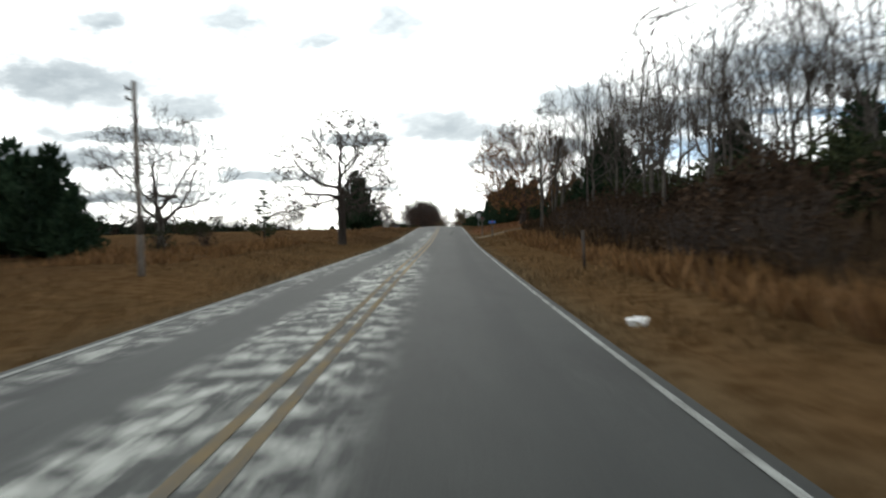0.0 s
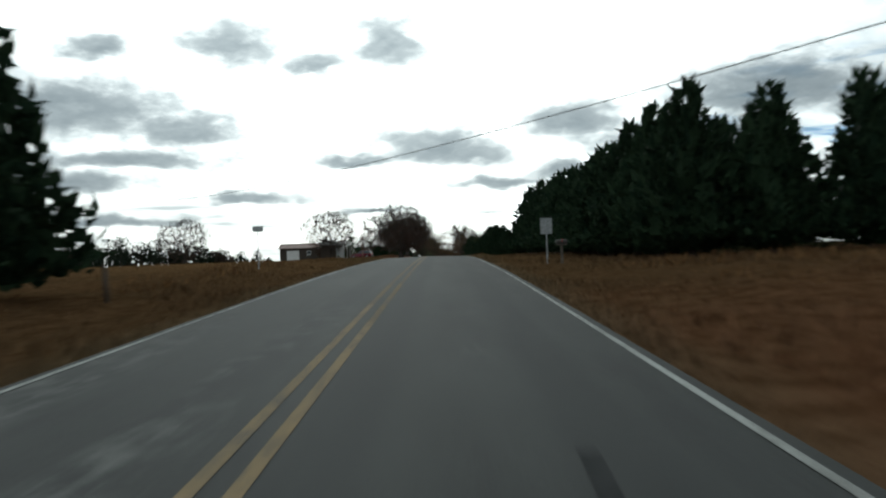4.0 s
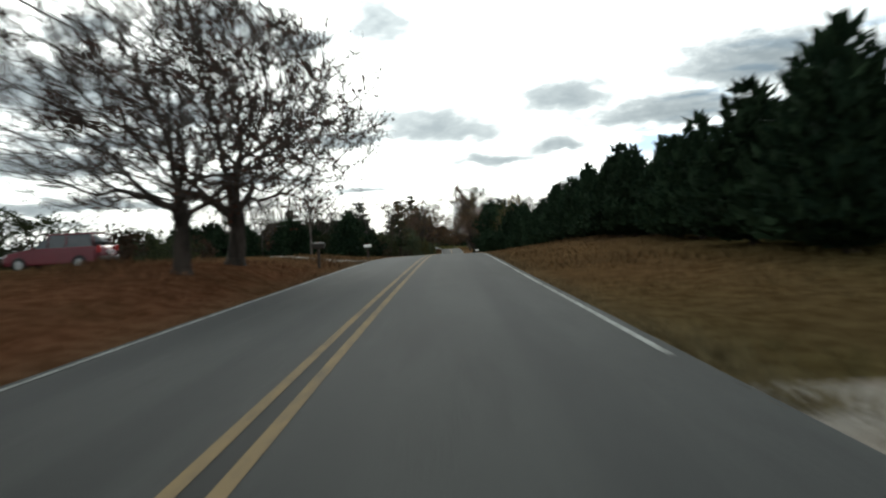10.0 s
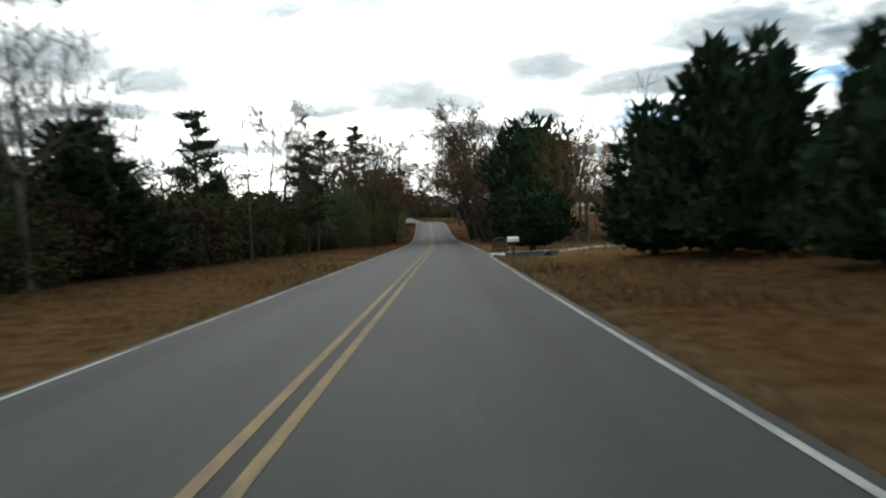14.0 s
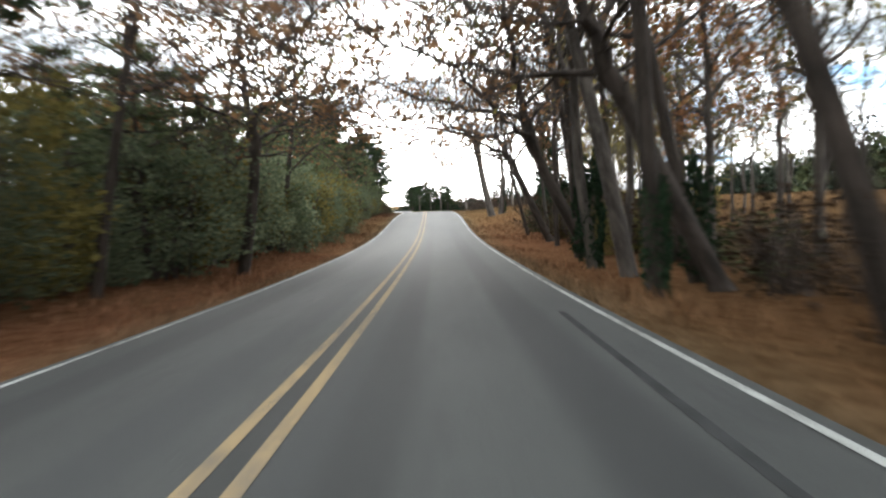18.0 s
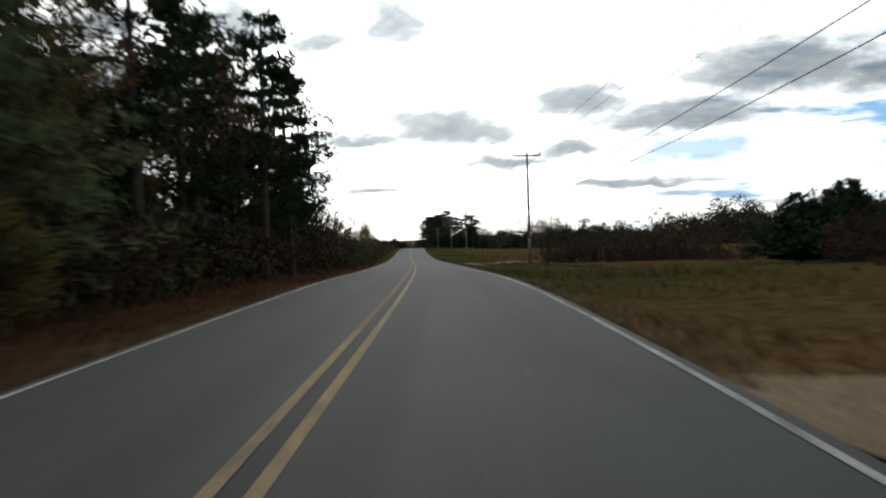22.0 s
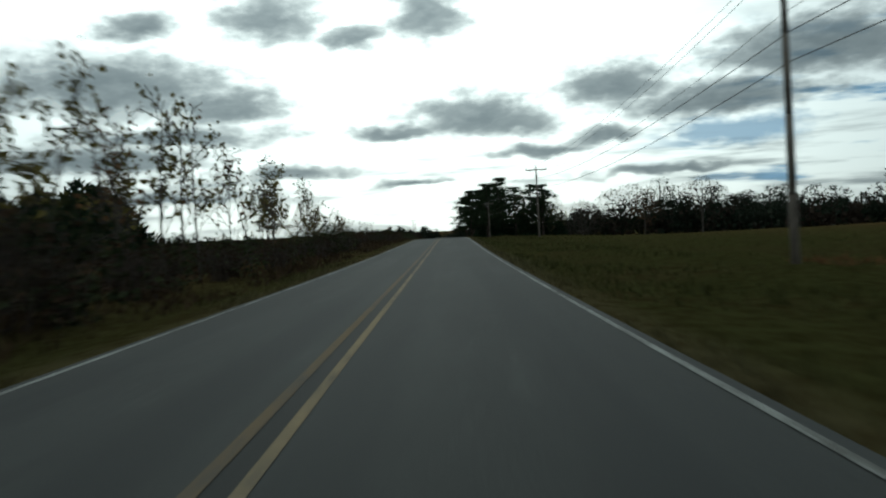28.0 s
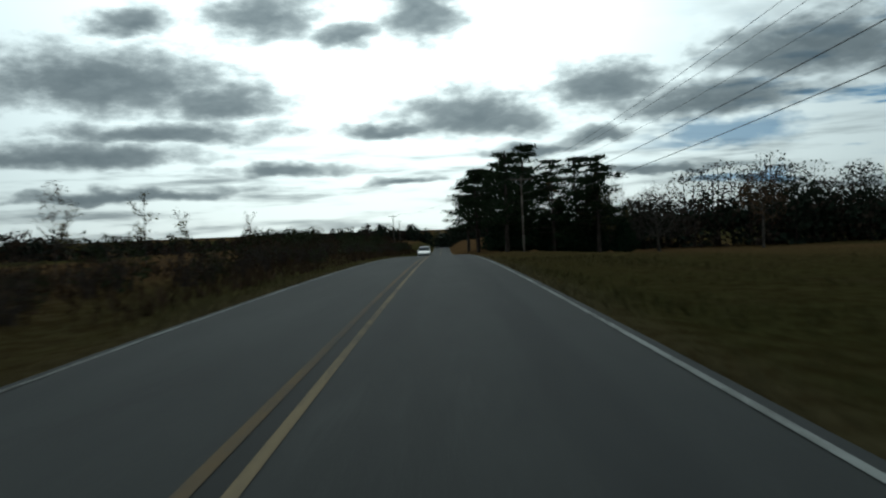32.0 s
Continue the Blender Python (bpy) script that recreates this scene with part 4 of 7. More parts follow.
def pine(seed, height, n_whorl, label, bare=0.35, spread=0.22, mat=None):
    """A tall pine: bare stem, level limbs with needle clumps at their ends."""
    rng = np.random.default_rng(seed)
    mat = mat or M_PINE
    top = thing("pine_tree", label, "pine tree")
    lean = rng.normal(0, 0.02, 2)
    zs = np.linspace(-0.2, height, 7)
    segs = [(lean[0] * zs[i], lean[1] * zs[i], zs[i], lean[0] * zs[i + 1], lean[1] * zs[i + 1], zs[i + 1], height * 0.016 * (1 - .13 * i), height * 0.016 * (1 - .13 * (i + 1))) for i in range(6)]
    v, f = tubes(segs, 8)
    part("trunk", mesh_of("trunk", v, f, M_DARKBARK, True), M_DARKBARK, top)
    limbs, clumps = [], []
    for i in range(n_whorl):
        t = bare + (1 - bare) * (i + rng.uniform(0, 0.7)) / n_whorl
        z = t * height
        ln = height * spread * (1.05 - ((t - bare) / (1 - bare)) ** 1.6 * 0.85) * rng.uniform(0.6, 1.15)
        for j in range(rng.integers(3, 6)):
            a = rng.uniform(0, 2 * np.pi)
            d = Vector((math.cos(a), math.sin(a), rng.uniform(0.02, 0.45)))
            p0 = Vector((lean[0] * z, lean[1] * z, z))
            p1 = p0 + d * ln
            limbs.append((*p0, *p1, 0.02 + height * 0.0022, 0.012))
            for s in np.linspace(0.35, 1.0, 5):
                q = p0.lerp(p1, s) + Vector((rng.normal(0, 0.09 * ln), rng.normal(0, 0.09 * ln), rng.normal(0, 0.03 * ln)))
                clumps.append((*q,))
    v, f = tubes(limbs, 4)
    tagged(part("branching", mesh_of("branching", v, f, M_DARKBARK), M_DARKBARK, top), kind="stuff")
    c = np.repeat(np.asarray(clumps), 14, 0)
    v, f = leaves(rng, c, 0.31 * height / 11, np.array([0.17, 0.17, 0.07]) * height / 11, None, 0.35, 0.13)
    tagged(part("crown", mesh_of("crown", v, f, mat), mat, top), kind="stuff")
    return top


def shrub(seed, height, width, n, label, mat, size=0.22, stems=22, name="shrub", category="shrub"):
    """A roadside bush: stems from the ground and a loose shell of leaves."""
    rng = np.random.default_rng(seed)
    top = thing(name, label, category)
    segs = []
    for i in range(stems):
        a, r = rng.uniform(0, 2 * np.pi), rng.uniform(0, width * 0.22)
        p0 = Vector((math.cos(a) * r, math.sin(a) * r, -0.1))
        b = rng.uniform(0, 2 * np.pi)
        p1 = p0 + Vector((math.cos(b) * width * 0.12, math.sin(b) * width * 0.12, height * rng.uniform(0.35, 0.5)))
        p2 = p1 + Vector((math.cos(b) * width * 0.2, math.sin(b) * width * 0.2, height * rng.uniform(0.3, 0.55)))
        segs += [(*p0, *p1, 0.03, 0.02), (*p1, *p2, 0.02, 0.006)]
        for k in range(3):
            q = p1.lerp(p2, rng.uniform(0, 0.9))
            segs.append((*q, *(q + Vector(rng.normal(0, 0.2 * height * 0.4, 3))), 0.010, 0.005))
    v, f = tubes(segs, 3)
    tagged(part("stem_clump", mesh_of("stem_clump", v, f, M_TWIG), M_TWIG, top), kind="stuff")
    if n:
        u = rng.normal(0, 1, (n, 3))
        u /= np.linalg.norm(u, axis=1, keepdims=True)
        u[:, 2] = np.abs(u[:, 2]) ** 0.8 * np.sign(u[:, 2])
        lump = 1 + 0.22 * np.sin(u[:, 0] * 5 + seed) + 0.18 * np.sin(u[:, 1] * 6 + 2 * seed) + 0.14 * np.sin(u[:, 2] * 7 + u[:, 0] * 4)
        p = u * np.array([width / 2, width / 2, height * 0.48]) * (lump * rng.uniform(0.55, 1.0, n) ** 0.6)[:, None]
        p[:, 2] = np.maximum(p[:, 2] + height * 0.48, 0.05)
        v, f = leaves(rng, p, size, 0.06, u, 0.2, 0.42)
        tagged(part("foliage", mesh_of("foliage", v, f, mat), mat, top), kind="stuff")
    return top


class Kind:
    """Variants of one kind of plant, set out one by one."""

    def __init__(self, made, group=""):
        self.made, self.used, self.k, self.group = made, [False] * len(made), 0, group

    def put(self, d, y, scale=1.0, wide=1.0, turn=None, which=None, up=0.0, label="", lean=0.0):
        rng = random.Random(int(d * 91 + y * 17))
        i = self.k % len(self.made) if which is None else which
        self.k += 1
        m = Matrix.Translation(spot(d, y, up)) @ Matrix.Rotation(radians(lean), 4, "Y") @ Matrix.Rotation(rng.uniform(0, 6.28) if turn is None else turn, 4, "Z") @ Matrix.Diagonal((scale * wide, scale * wide, scale, 1))
        src = self.made[i]
        if not self.used[i]:
            self.used[i] = True
            src.matrix_basis = m
            ob = src
        else:
            ob = copy_thing(src, m)
            ob.matrix_basis = m
        if self.group:
            ob["group"] = self.group
        if label:
            ob["label"] = label
        return ob

    def tidy(self):
        """Drop variants that were never set out."""
        for src, u in zip(self.made, self.used):
            if not u:
                for o in (*src.children_recursive, src):
                    bpy.data.objects.remove(o)


def tyre_mark(pts, width=0.16):
    """A dark curved skid mark on the lane."""
    ks = [p[1] for p in pts]
    verts, faces = [], []
    ys = np.linspace(ks[0], ks[-1], 40)
    for y in ys:
        d = float(glide(ks, [p[0] for p in pts], y))
        for q in (-width / 2, width / 2):
            verts.append((float(road_x(y)) + d + q, y, float(lane_z(d + q, y)) + 0.004))
    for i in range(39):
        faces.append((2 * i, 2 * i + 1, 2 * i + 3, 2 * i + 2))
    ob = new("tyre_mark", mesh_of("tyre_mark", verts, faces, M_SKID, True))
    ob.parent = road


M_SKID = plain("black_tyre_rubber", (0.027, 0.028, 0.028), 0.95, 0, 0.3, 3, 0.02)
tyre_mark([(1.9, 74.8), (1.23, 75.6), (0.9, 76.2), (0.64, 77.1), (0.41, 78.7), (0.35, 81.5), (0.47, 86), (0.8, 94)], 0.13)
tyre_mark([(1.33, 400), (1.40, 405), (1.49, 411)], 0.09)
tyre_mark([(0.53, 701), (0.47, 705), (0.38, 711)], 0.09)
# ---- plants ----
CEDAR = Kind([cedar(11, 6.5, 4.6, 2000, "dark green cedar tree in a dense roadside row"), cedar(12, 6.5, 4.2, 1900, "dark green pointed cedar beside the road"),
              cedar(13, 6.5, 5.0, 2100, "broad dark green cedar standing in dry grass")], "cedars along the road")
ROUND = Kind([cedar(21, 5.0, 4.6, 2600, "dense dark round holly tree", None, 0.26, 0.75, 0.06, "holly_tree")])
YOUNG = Kind([pine(34, 7.5, 12, "young green pine with limbs to the ground", 0.06, 0.30, M_YOUNGPINE), pine(35, 7.5, 13, "bushy young pine beside the road", 0.05, 0.33, M_YOUNGPINE)], "young pines")
PINE = Kind([pine(31, 14, 13, "tall pine with a bare stem at the wood's edge"), pine(32, 14, 15, "tall dark green pine at the wood's edge", 0.25, 0.24),
             pine(33, 12, 13, "pine with level limbs to the ground", 0.12, 0.27)], "pines")
SPREAD = Kind([crown_tree(41, 9.5, 0.30, "leafless spreading tree in a dry field", 10.5, 0.17, 0.15, 0.66, 0.12, 900, 0.0, 0.030, 3, 0.085, 0.012, 0.75),
               crown_tree(42, 9.5, 0.27, "leafless broad-crowned tree in dry grass", 10.0, 0.20, 0.17, 0.62, 0.16, 900, 0.0, 0.030, 3, 0.085, 0.012, 0.8)], "bare trees")
FIELD = Kind([crown_tree(43, 9.5, 0.30, "tall leafless oak with low drooping limbs beside the road", 8.4, 0.34, 0.20, 0.72, 0.06, 1300, 0.0, 0.028, 4, 0.075, 0.013, 1.0, None, 0, 0.1, 0.0, M_DARKBARK)], "bare trees")
VASE = Kind([crown_tree(51, 8.6, 0.26, "nearly bare tree with dark red leaves still on", 9.2, 0.15, 0.17, 0.60, 0.42, 1000, 0.0, 0.028, 3, 0.10, 0.012, 0.45, M_REDLEAF, 4200, 0.085, 0.95, M_DARKBARK, name="pear_tree"),
             crown_tree(52, 8.6, 0.24, "vase-shaped tree with sparse dark red leaves", 8.8, 0.17, 0.18, 0.58, 0.45, 1000, 0.0, 0.028, 3, 0.10, 0.012, 0.45, M_REDLEAF, 3600, 0.085, 0.95, M_DARKBARK, name="pear_tree")], "trees on the lawn")
MAPLE = Kind([crown_tree(53, 12.0, 0.38, "large maple with orange leaves on low twigs", 13.0, 0.14, 0.14, 0.60, 0.45, 1500, 0.0, 0.024, 3, 0.075, 0.012, 0.55, M_ORANGELEAF, 14000, 0.12, 1.08, M_DARKBARK, name="maple_tree")])
TALL = Kind([crown_tree(61, 13, 0.115, "tall leafless woodland tree", 4.4, 0.22, 0.26, 0.62, 0.30, 190, 0.42, 0.030, 2, 0.085, 0.010, 0.25),
             crown_tree(62, 13, 0.09, "slim leafless woodland tree", 3.2, 0.30, 0.34, 0.60, 0.32, 150, 0.55, 0.030, 2, 0.085, 0.010, 0.25),
             crown_tree(63, 13, 0.13, "leafless woodland tree with grey bark", 5.0, 0.12, 0.20, 0.60, 0.28, 210, 0.0, 0.030, 2, 0.085, 0.010, 0.2)], "woodland trees")
FAN = Kind([crown_tree(68, 12, 0.17, "tall bare tree with a feathery fan of twigs", 6.4, 0.28, 0.32, 0.55, 0.30, 480, 0.0, 0.026, 3, 0.075, 0.010, 0.15)])
RUSSET = Kind([crown_tree(64, 13, 0.16, "tall woodland tree with russet leaves still on", 5.4, 0.22, 0.28, 0.6, 0.28, 210, 0.45, 0.030, 2, 0.08, 0.010, 0.3, M_BROWNLEAF, 3600, 0.11),
               crown_tree(65, 12, 0.15, "woodland tree with sparse olive leaves", 5.2, 0.20, 0.26, 0.6, 0.28, 200, 0.40, 0.030, 2, 0.08, 0.010, 0.3, M_OLIVELEAF, 3400, 0.11)], "woodland trees")
AMBER = Kind([crown_tree(66, 11, 0.15, "woodland tree with orange autumn leaves", 5.0, 0.22, 0.24, 0.6, 0.28, 210, 0.40, 0.030, 2, 0.08, 0.010, 0.35, M_ORANGELEAF, 5200, 0.11, name="autumn_tree")])
GOLD = Kind([crown_tree(67, 9, 0.2, "tree with yellow autumn leaves by the house", 8.4, 0.18, 0.2, 0.6, 0.5, 500, 0.0, 0.03, 3, 0.09, 0.011, 0.5, M_YELLOWLEAF, 4200, 0.17, name="autumn_tree")])
SAPLING = Kind([bare_tree(71, "sapling", 6, 0.05, "thin sapling with a few dry leaves", M_OLIVELEAF, 170, 0.17, name="sapling"), bare_tree(72, "sapling", 6, 0.045, "slender leafless sapling in the brush", M_BROWNLEAF, 90, 0.16, name="sapling"),
                bare_tree(73, "sapling", 6, 0.05, "leaning sapling with sparse leaves", M_OLIVELEAF, 240, 0.18, name="sapling")], "saplings")
ARCH = Kind([bare_tree(74, "arch", 15, 0.18, "tall roadside tree with a few russet leaves", M_RUSTLEAF, 1700, 0.12, 0.0, M_DARKBARK, twig_r=0.014), bare_tree(75, "arch", 15, 0.165, "tall roadside tree arching over the road", M_OLIVELEAF, 1500, 0.12, 0.0, M_DARKBARK, twig_r=0.014),
             bare_tree(76, "arch", 15, 0.15, "tall leafless tree beside the road", M_RUSTLEAF, 700, 0.12, 0.0, M_BARK, twig_r=0.014)], "roadside trees")
OVER = Kind([crown_tree(69, 11, 0.15, "roadside tree leaning over the road with russet leaves", 8.0, 0.34, 0.40, 0.6, 0.08, 300, 0.0, 0.028, 2, 0.085, 0.010, 0.4, M_RUSTLEAF, 2600, 0.10, 0.0, M_DARKBARK)])
IVY = Kind([crown_tree(78, 13.5, 0.30, "old roadside tree with a leaning stem and few leaves", 7.0, 0.38, 0.40, 0.6, 0.38, 300, 0.0, 0.026, 4, 0.07, 0.010, 0.3, M_BROWNLEAF, 1100, 0.10, 0.0, M_BARK),
            crown_tree(79, 7.2, 0.17, "short broken stem with a leafy top beside the road", 2.6, 0.56, 0.60, 0.6, 0.25, 90, 0.0, 0.03, 4, 0.10, 0.011, 0.5, M_BROWNLEAF, 700, 0.10, 0.0, M_BARK)])
HIGH = Kind([crown_tree(80, 10.0, 0.26, "leafless tree with limbs reaching over the road", 16.0, 0.42, 0.50, 0.55, 0.0, 360, 0.0, 0.028, 2, 0.08, 0.010, 0.9)])
STUMP = Kind([bare_tree(77, "sapling", 4.2, 0.2, "broken ivy-clad tree stem", M_CEDAR, 500, 0.13, 1.0, M_DARKBARK)])
SHAG = Kind([shrub(79, 3.4, 1.5, 1500, "dark ivy grown over a tree trunk", M_CEDAR, 0.2, 10, "ivy", "ivy")])
HEDGE = Kind([shrub(84, 3.4, 3.8, 5200, "dense green roadside evergreen bush", M_HEDGE, 0.125, 16), shrub(85, 3.6, 3.4, 4800, "tall dull green bush beside the road", M_HEDGE, 0.12, 18), shrub(86, 3.2, 3.6, 3800, "mixed green and brown leafy bush", M_OLIVELEAF, 0.12, 26)], "hedge bushes")
THICKET = Kind([shrub(81, 3.4, 4.2, 2500, "dense green roadside thicket", M_SHRUB, 0.2), shrub(82, 3.4, 4.0, 2300, "tangled green and brown roadside thicket", M_SHRUB, 0.19, 30),
                shrub(83, 3.2, 4.0, 1300, "brown leafy thicket below the trees", M_DARKLEAF, 0.22, 34)], "thicket")
BRUSH = Kind([shrub(91, 2.2, 2.8, 380, "leafless tangled brush with dry leaves", M_DARKLEAF, 0.14, 36, "brush"), shrub(92, 2.2, 2.6, 520, "low dark brush beside the road", M_SHRUB, 0.16, 40, "brush")], "brush")


def row(kind, d0, d1, y0, y1, gap, lo, hi, seed, jd=0.6, which=None, wide=(0.9, 1.15)):
    """Plants along a line, unevenly."""
    rng = random.Random(seed)
    n = max(1, int(math.hypot(y1 - y0, d1 - d0) / gap))
    for i in range(n):
        t = (i + rng.uniform(0.2, 0.8)) / n
        kind.put(d0 + (d1 - d0) * t + rng.uniform(-jd, jd), y0 + (y1 - y0) * t, rng.uniform(lo, hi), rng.uniform(*wide), which=which)


# left side, from the start onward
SPREAD.put(-22.1, 64, 1.18, .92, 0.4, 0)
FIELD.put(-7.65, 60.6, 1.16, .95, 2.2, 0)
CEDAR.put(-11.8, 109.5, 1.14, 0.95, which=2, label="lone dark green cedar in a dry field")
PINE.put(-13.3, 60.3, 0.34, 1.0, which=2, label="small ragged pine in dry grass")
for d, y, s in ((-20, 42, .85), (-24, 46, .95), (-28, 50, .9), (-17, 38, .5), (-33, 58, .8), (-30, 44, 0.9)):
    CEDAR.put(d, y, s, 1.2)
row(BRUSH, -24, -15, 52, 56, 2.5, .5, .8, 201)
for d, y, s in ((-30, 100, .5), (-34, 108, .6), (-38, 118, .5), (-26, 122, .35), (-30, 128, .4)):
    THICKET.put(d, y, s)
VASE.put(-44, 231, .95, 1.1)
VASE.put(-18.0, 224, 1.0, 1.0)
for d, y, s in ((-6.6, 219.8, 1.06), (-6.3, 223.6, .8), (-6.4, 227, .95), (-6.8, 243.8, .88), (-6.9, 249.4, 1.03)):
    VASE.put(d, y, s, 1.16)
row(THICKET, -26, -22, 262, 300, 5, .7, 1.0, 203)
# the wood on the left
FAN.put(-16.7, 318.4, .96, 1.0)
FAN.put(-12.4, 336, .80, 1.1)
FAN.put(-18.5, 334, .82, 1.1)
FAN.put(-25, 336, .78, 1.1)
PINE.put(-29, 332, .62, 1.3, which=1)
PINE.put(-38, 338, .66, 1.1, which=0)
CEDAR.put(-13.6, 330, .85, 1.35, which=2)
TALL.put(-16.2, 335, .8, 1.1)
for d, y, s in ((-19, 331, .7), (-24, 325, .78), (-15.5, 341, .72), (-22, 345, .8), (-30, 350, .75), (-16, 352, .8), (-12, 362, .8), (-24, 366, .8), (-18, 374, .8)):
    TALL.put(d, y, s)
row(THICKET, -42, -13, 322, 328, 3.4, .75, 1.05, 205)
row(THICKET, -14.2, -13.4, 331, 376, 2.6, .6, 1.15, 206)
row(HEDGE, -14.6, -13.4, 374, 400, 3.0, .7, 1.4, 228)
BRUSH.put(-11.0, 389, 1.0, 1.2, which=0)
BRUSH.put(-11.6, 393, .9, 1.2, which=0)
row(CEDAR, -46, -16, 327, 333, 3.0, .45, .72, 205, 1.5, 2, (1.2, 1.6))
row(CEDAR, -50, -19, 338, 344, 4.2, .6, .85, 218, 1.5, 2, (1.2, 1.6))
row(TALL, -40, -18, 334, 350, 4.5, .6, .85, 229, 2)
row(CEDAR, -40, -13, 338, 345, 2.9, .8, 1.0, 269, 1.5, wide=(1.3, 1.7))
row(CEDAR, -38, -12.5, 324, 322, 3.2, .62, .84, 274, 1.2, wide=(1.2, 1.6))
for d, y, s in ((-21, 339, 1.02), (-28, 337, 1.1), (-16.5, 347, .95), (-35, 342, 1.0)):
    SPREAD.put(d, y, s, .8, label="leafless broad tree above the thicket")
row(THICKET, -17.5, -15, 336, 392, 4.8, 1.05, 1.45, 207)
row(CEDAR, -19, -16, 340, 392, 6.0, .7, .95, 219, 1.5)
row(PINE, -19, -16, 345, 400, 14, .55, .8, 208, 3, wide=(1.0, 1.3))
PINE.put(-10.5, 416.8, 1.08, 1.0, which=0)
PINE.put(-13, 404, .95, 1.0, which=1)
row(HEDGE, -11.4, -9.2, 398, 410, 3.0, .8, 1.4, 186, .7)
row(HEDGE, -9.2, -7.9, 410, 470, 3.2, .7, 1.5, 209, .8)
row(HEDGE, -12.5, -11.8, 392, 440, 4.4, 1.4, 2.1, 210, 1.2)
row(YOUNG, -9.4, -9.0, 420, 508, 3.6, .65, 1.1, 223, .9, None, (1.0, 1.25))
row(YOUNG, -13.0, -12.4, 432, 510, 5.0, .95, 1.35, 199, 1.2, None, (1.0, 1.25))
row(THICKET, -12.5, -12.5, 505, 545, 4.0, .7, .95, 216, 1.0)
row(PINE, -13.0, -12.0, 440, 515, 15.0, .62, .78, 211, 1.8, wide=(1.0, 1.2))
for d, y, q in ((-11.4, 484, .88), (-10.6, 491, .92), (-12.2, 497, .90), (-13.0, 478, .86)):
    PINE.put(d, y, q, 1.15, which=1)
row(RUSSET, -12.5, -11.2, 395, 440, 8, .55, .9, 212, 2)
row(RUSSET, -11.2, -10, 440, 520, 8, .42, .62, 272, 2)
row(TALL, -15, -14, 395, 440, 9, .7, .95, 213, 2)
row(TALL, -14, -12, 440, 540, 9, .5, .72, 273, 2)
row(HEDGE, -8.6, -8.2, 470, 505, 4.0, .5, .9, 214, .6)
row(THICKET, -8.4, -8.8, 470, 545, 3.6, .5, .75, 215, .6, 2)
row(BRUSH, -8.6, -9.2, 500, 548, 2.6, .9, 1.2, 217, .8)
row(RUSSET, -11.5, -10.2, 500, 532, 3.2, .7, .95, 198, 1.2)
row(CEDAR, -14.5, -14, 495, 524, 4.2, 1.0, 1.3, 197, 1.0)
row(CEDAR, -15, -14, 526, 548, 4.2, .6, .8, 191, 1.0)
row(CEDAR, -10.6, -10.6, 503, 530, 4.5, .6, .8, 196, .8)
for d, y, s, q in ((-7.9, 527, .86, 0), (-7.6, 533, .78, 1), (-8.6, 541, .62, 0), (-11, 527, .85, 0), (-10.0, 521, .82, 1), (-9.2, 514, .85, 0), (-13, 546, .7, 0), (-9.9, 545, .74, 2), (-10.2, 550, .72, 2), (-11.4, 537, .88, 2), (-12.2, 553, .72, 2), (-10.4, 530, .9, 2)):
    PINE.put(d, y, s, 1.15, which=q)
# brush and saplings towards the end
row(BRUSH, -8.0, -8.8, 546, 640, 1.9, .9, 1.35, 220, .8)
row(BRUSH, -10.8, -11.5, 546, 632, 2.4, 1.1, 1.5, 221, 1.0)
row(BRUSH, -11.5, -12.5, 632, 700, 3.0, .5, .75, 195, 1.0)
row(THICKET, -11.8, -13, 552, 600, 4.2, .7, .95, 222, 1.0, 2)
for d, y, s in ((-9.4, 549, 1.1), (-10.0, 552, 1.2), (-8.9, 555, 1.0), (-11.6, 560, 1.2), (-11.0, 546, 1.3), (-10.4, 566, .9)):
    TALL.put(d, y, s * .52, 1.35)
row(THICKET, -9.8, -10.2, 542, 578, 2.5, .75, 1.15, 194, .7, 2)
SPREAD.put(-10.6, 557, .74, 1.0, 1.1, 0, label="small bare tree in the roadside brush")
row(RUSSET, -12, -12.5, 545, 575, 4.0, .4, .55, 193, .8)
row(THICKET, -10.4, -11.2, 546, 562, 2.4, 1.05, 1.4, 185, .6, 2)
PINE.put(-12.4, 576, .30, 1.1, which=2, label="young pine in the brush")
for d, y, s in ((-9.4, 584, .85), (-9.0, 588, 1.0), (-10.4, 592, 1.1), (-9.3, 597, .8), (-10.6, 604, .95), (-9.2, 611, .9), (-8.7, 618.8, 1.1), (-9.8, 623, .8), (-10.5, 630, .8), (-9.0, 637, .7),
                (-12.9, 661.7, 1.42), (-12.2, 652, 1.0), (-13.8, 657, .95), (-10.4, 668, .85), (-10.9, 673, 1.0), (-11.8, 676, 1.15), (-10.3, 683, .9), (-11.5, 690, .75), (-15, 702, .6), (-12.5, 716, .45),
                (-14, 726, .55), (-12.6, 738, .5), (-16, 744, .7), (-13.2, 752, .5), (-18, 760, .8), (-14, 770, .6)):
    SAPLING.put(d, y, s)
SAPLING.put(-12.4, 699, 1.15)
for d, y, s in ((-12.5, 586, 1.1), (-11.6, 588, 1.15), (-11.0, 590, 1.0), (-10.4, 591, 1.1), (-9.8, 594, 1.1), (-9.5, 599, .95), (-11.8, 594, 1.0), (-10.5, 648, 1.0), (-10.2, 651, 1.15),
                (-9.8, 654, 1.1), (-9.4, 657, .9), (-9.2, 660, 1.0), (-9.0, 664, .85), (-9.6, 645, .9), (-10.0, 642, 1.05), (-9.3, 639, .95)):
    SAPLING.put(d, y, s)
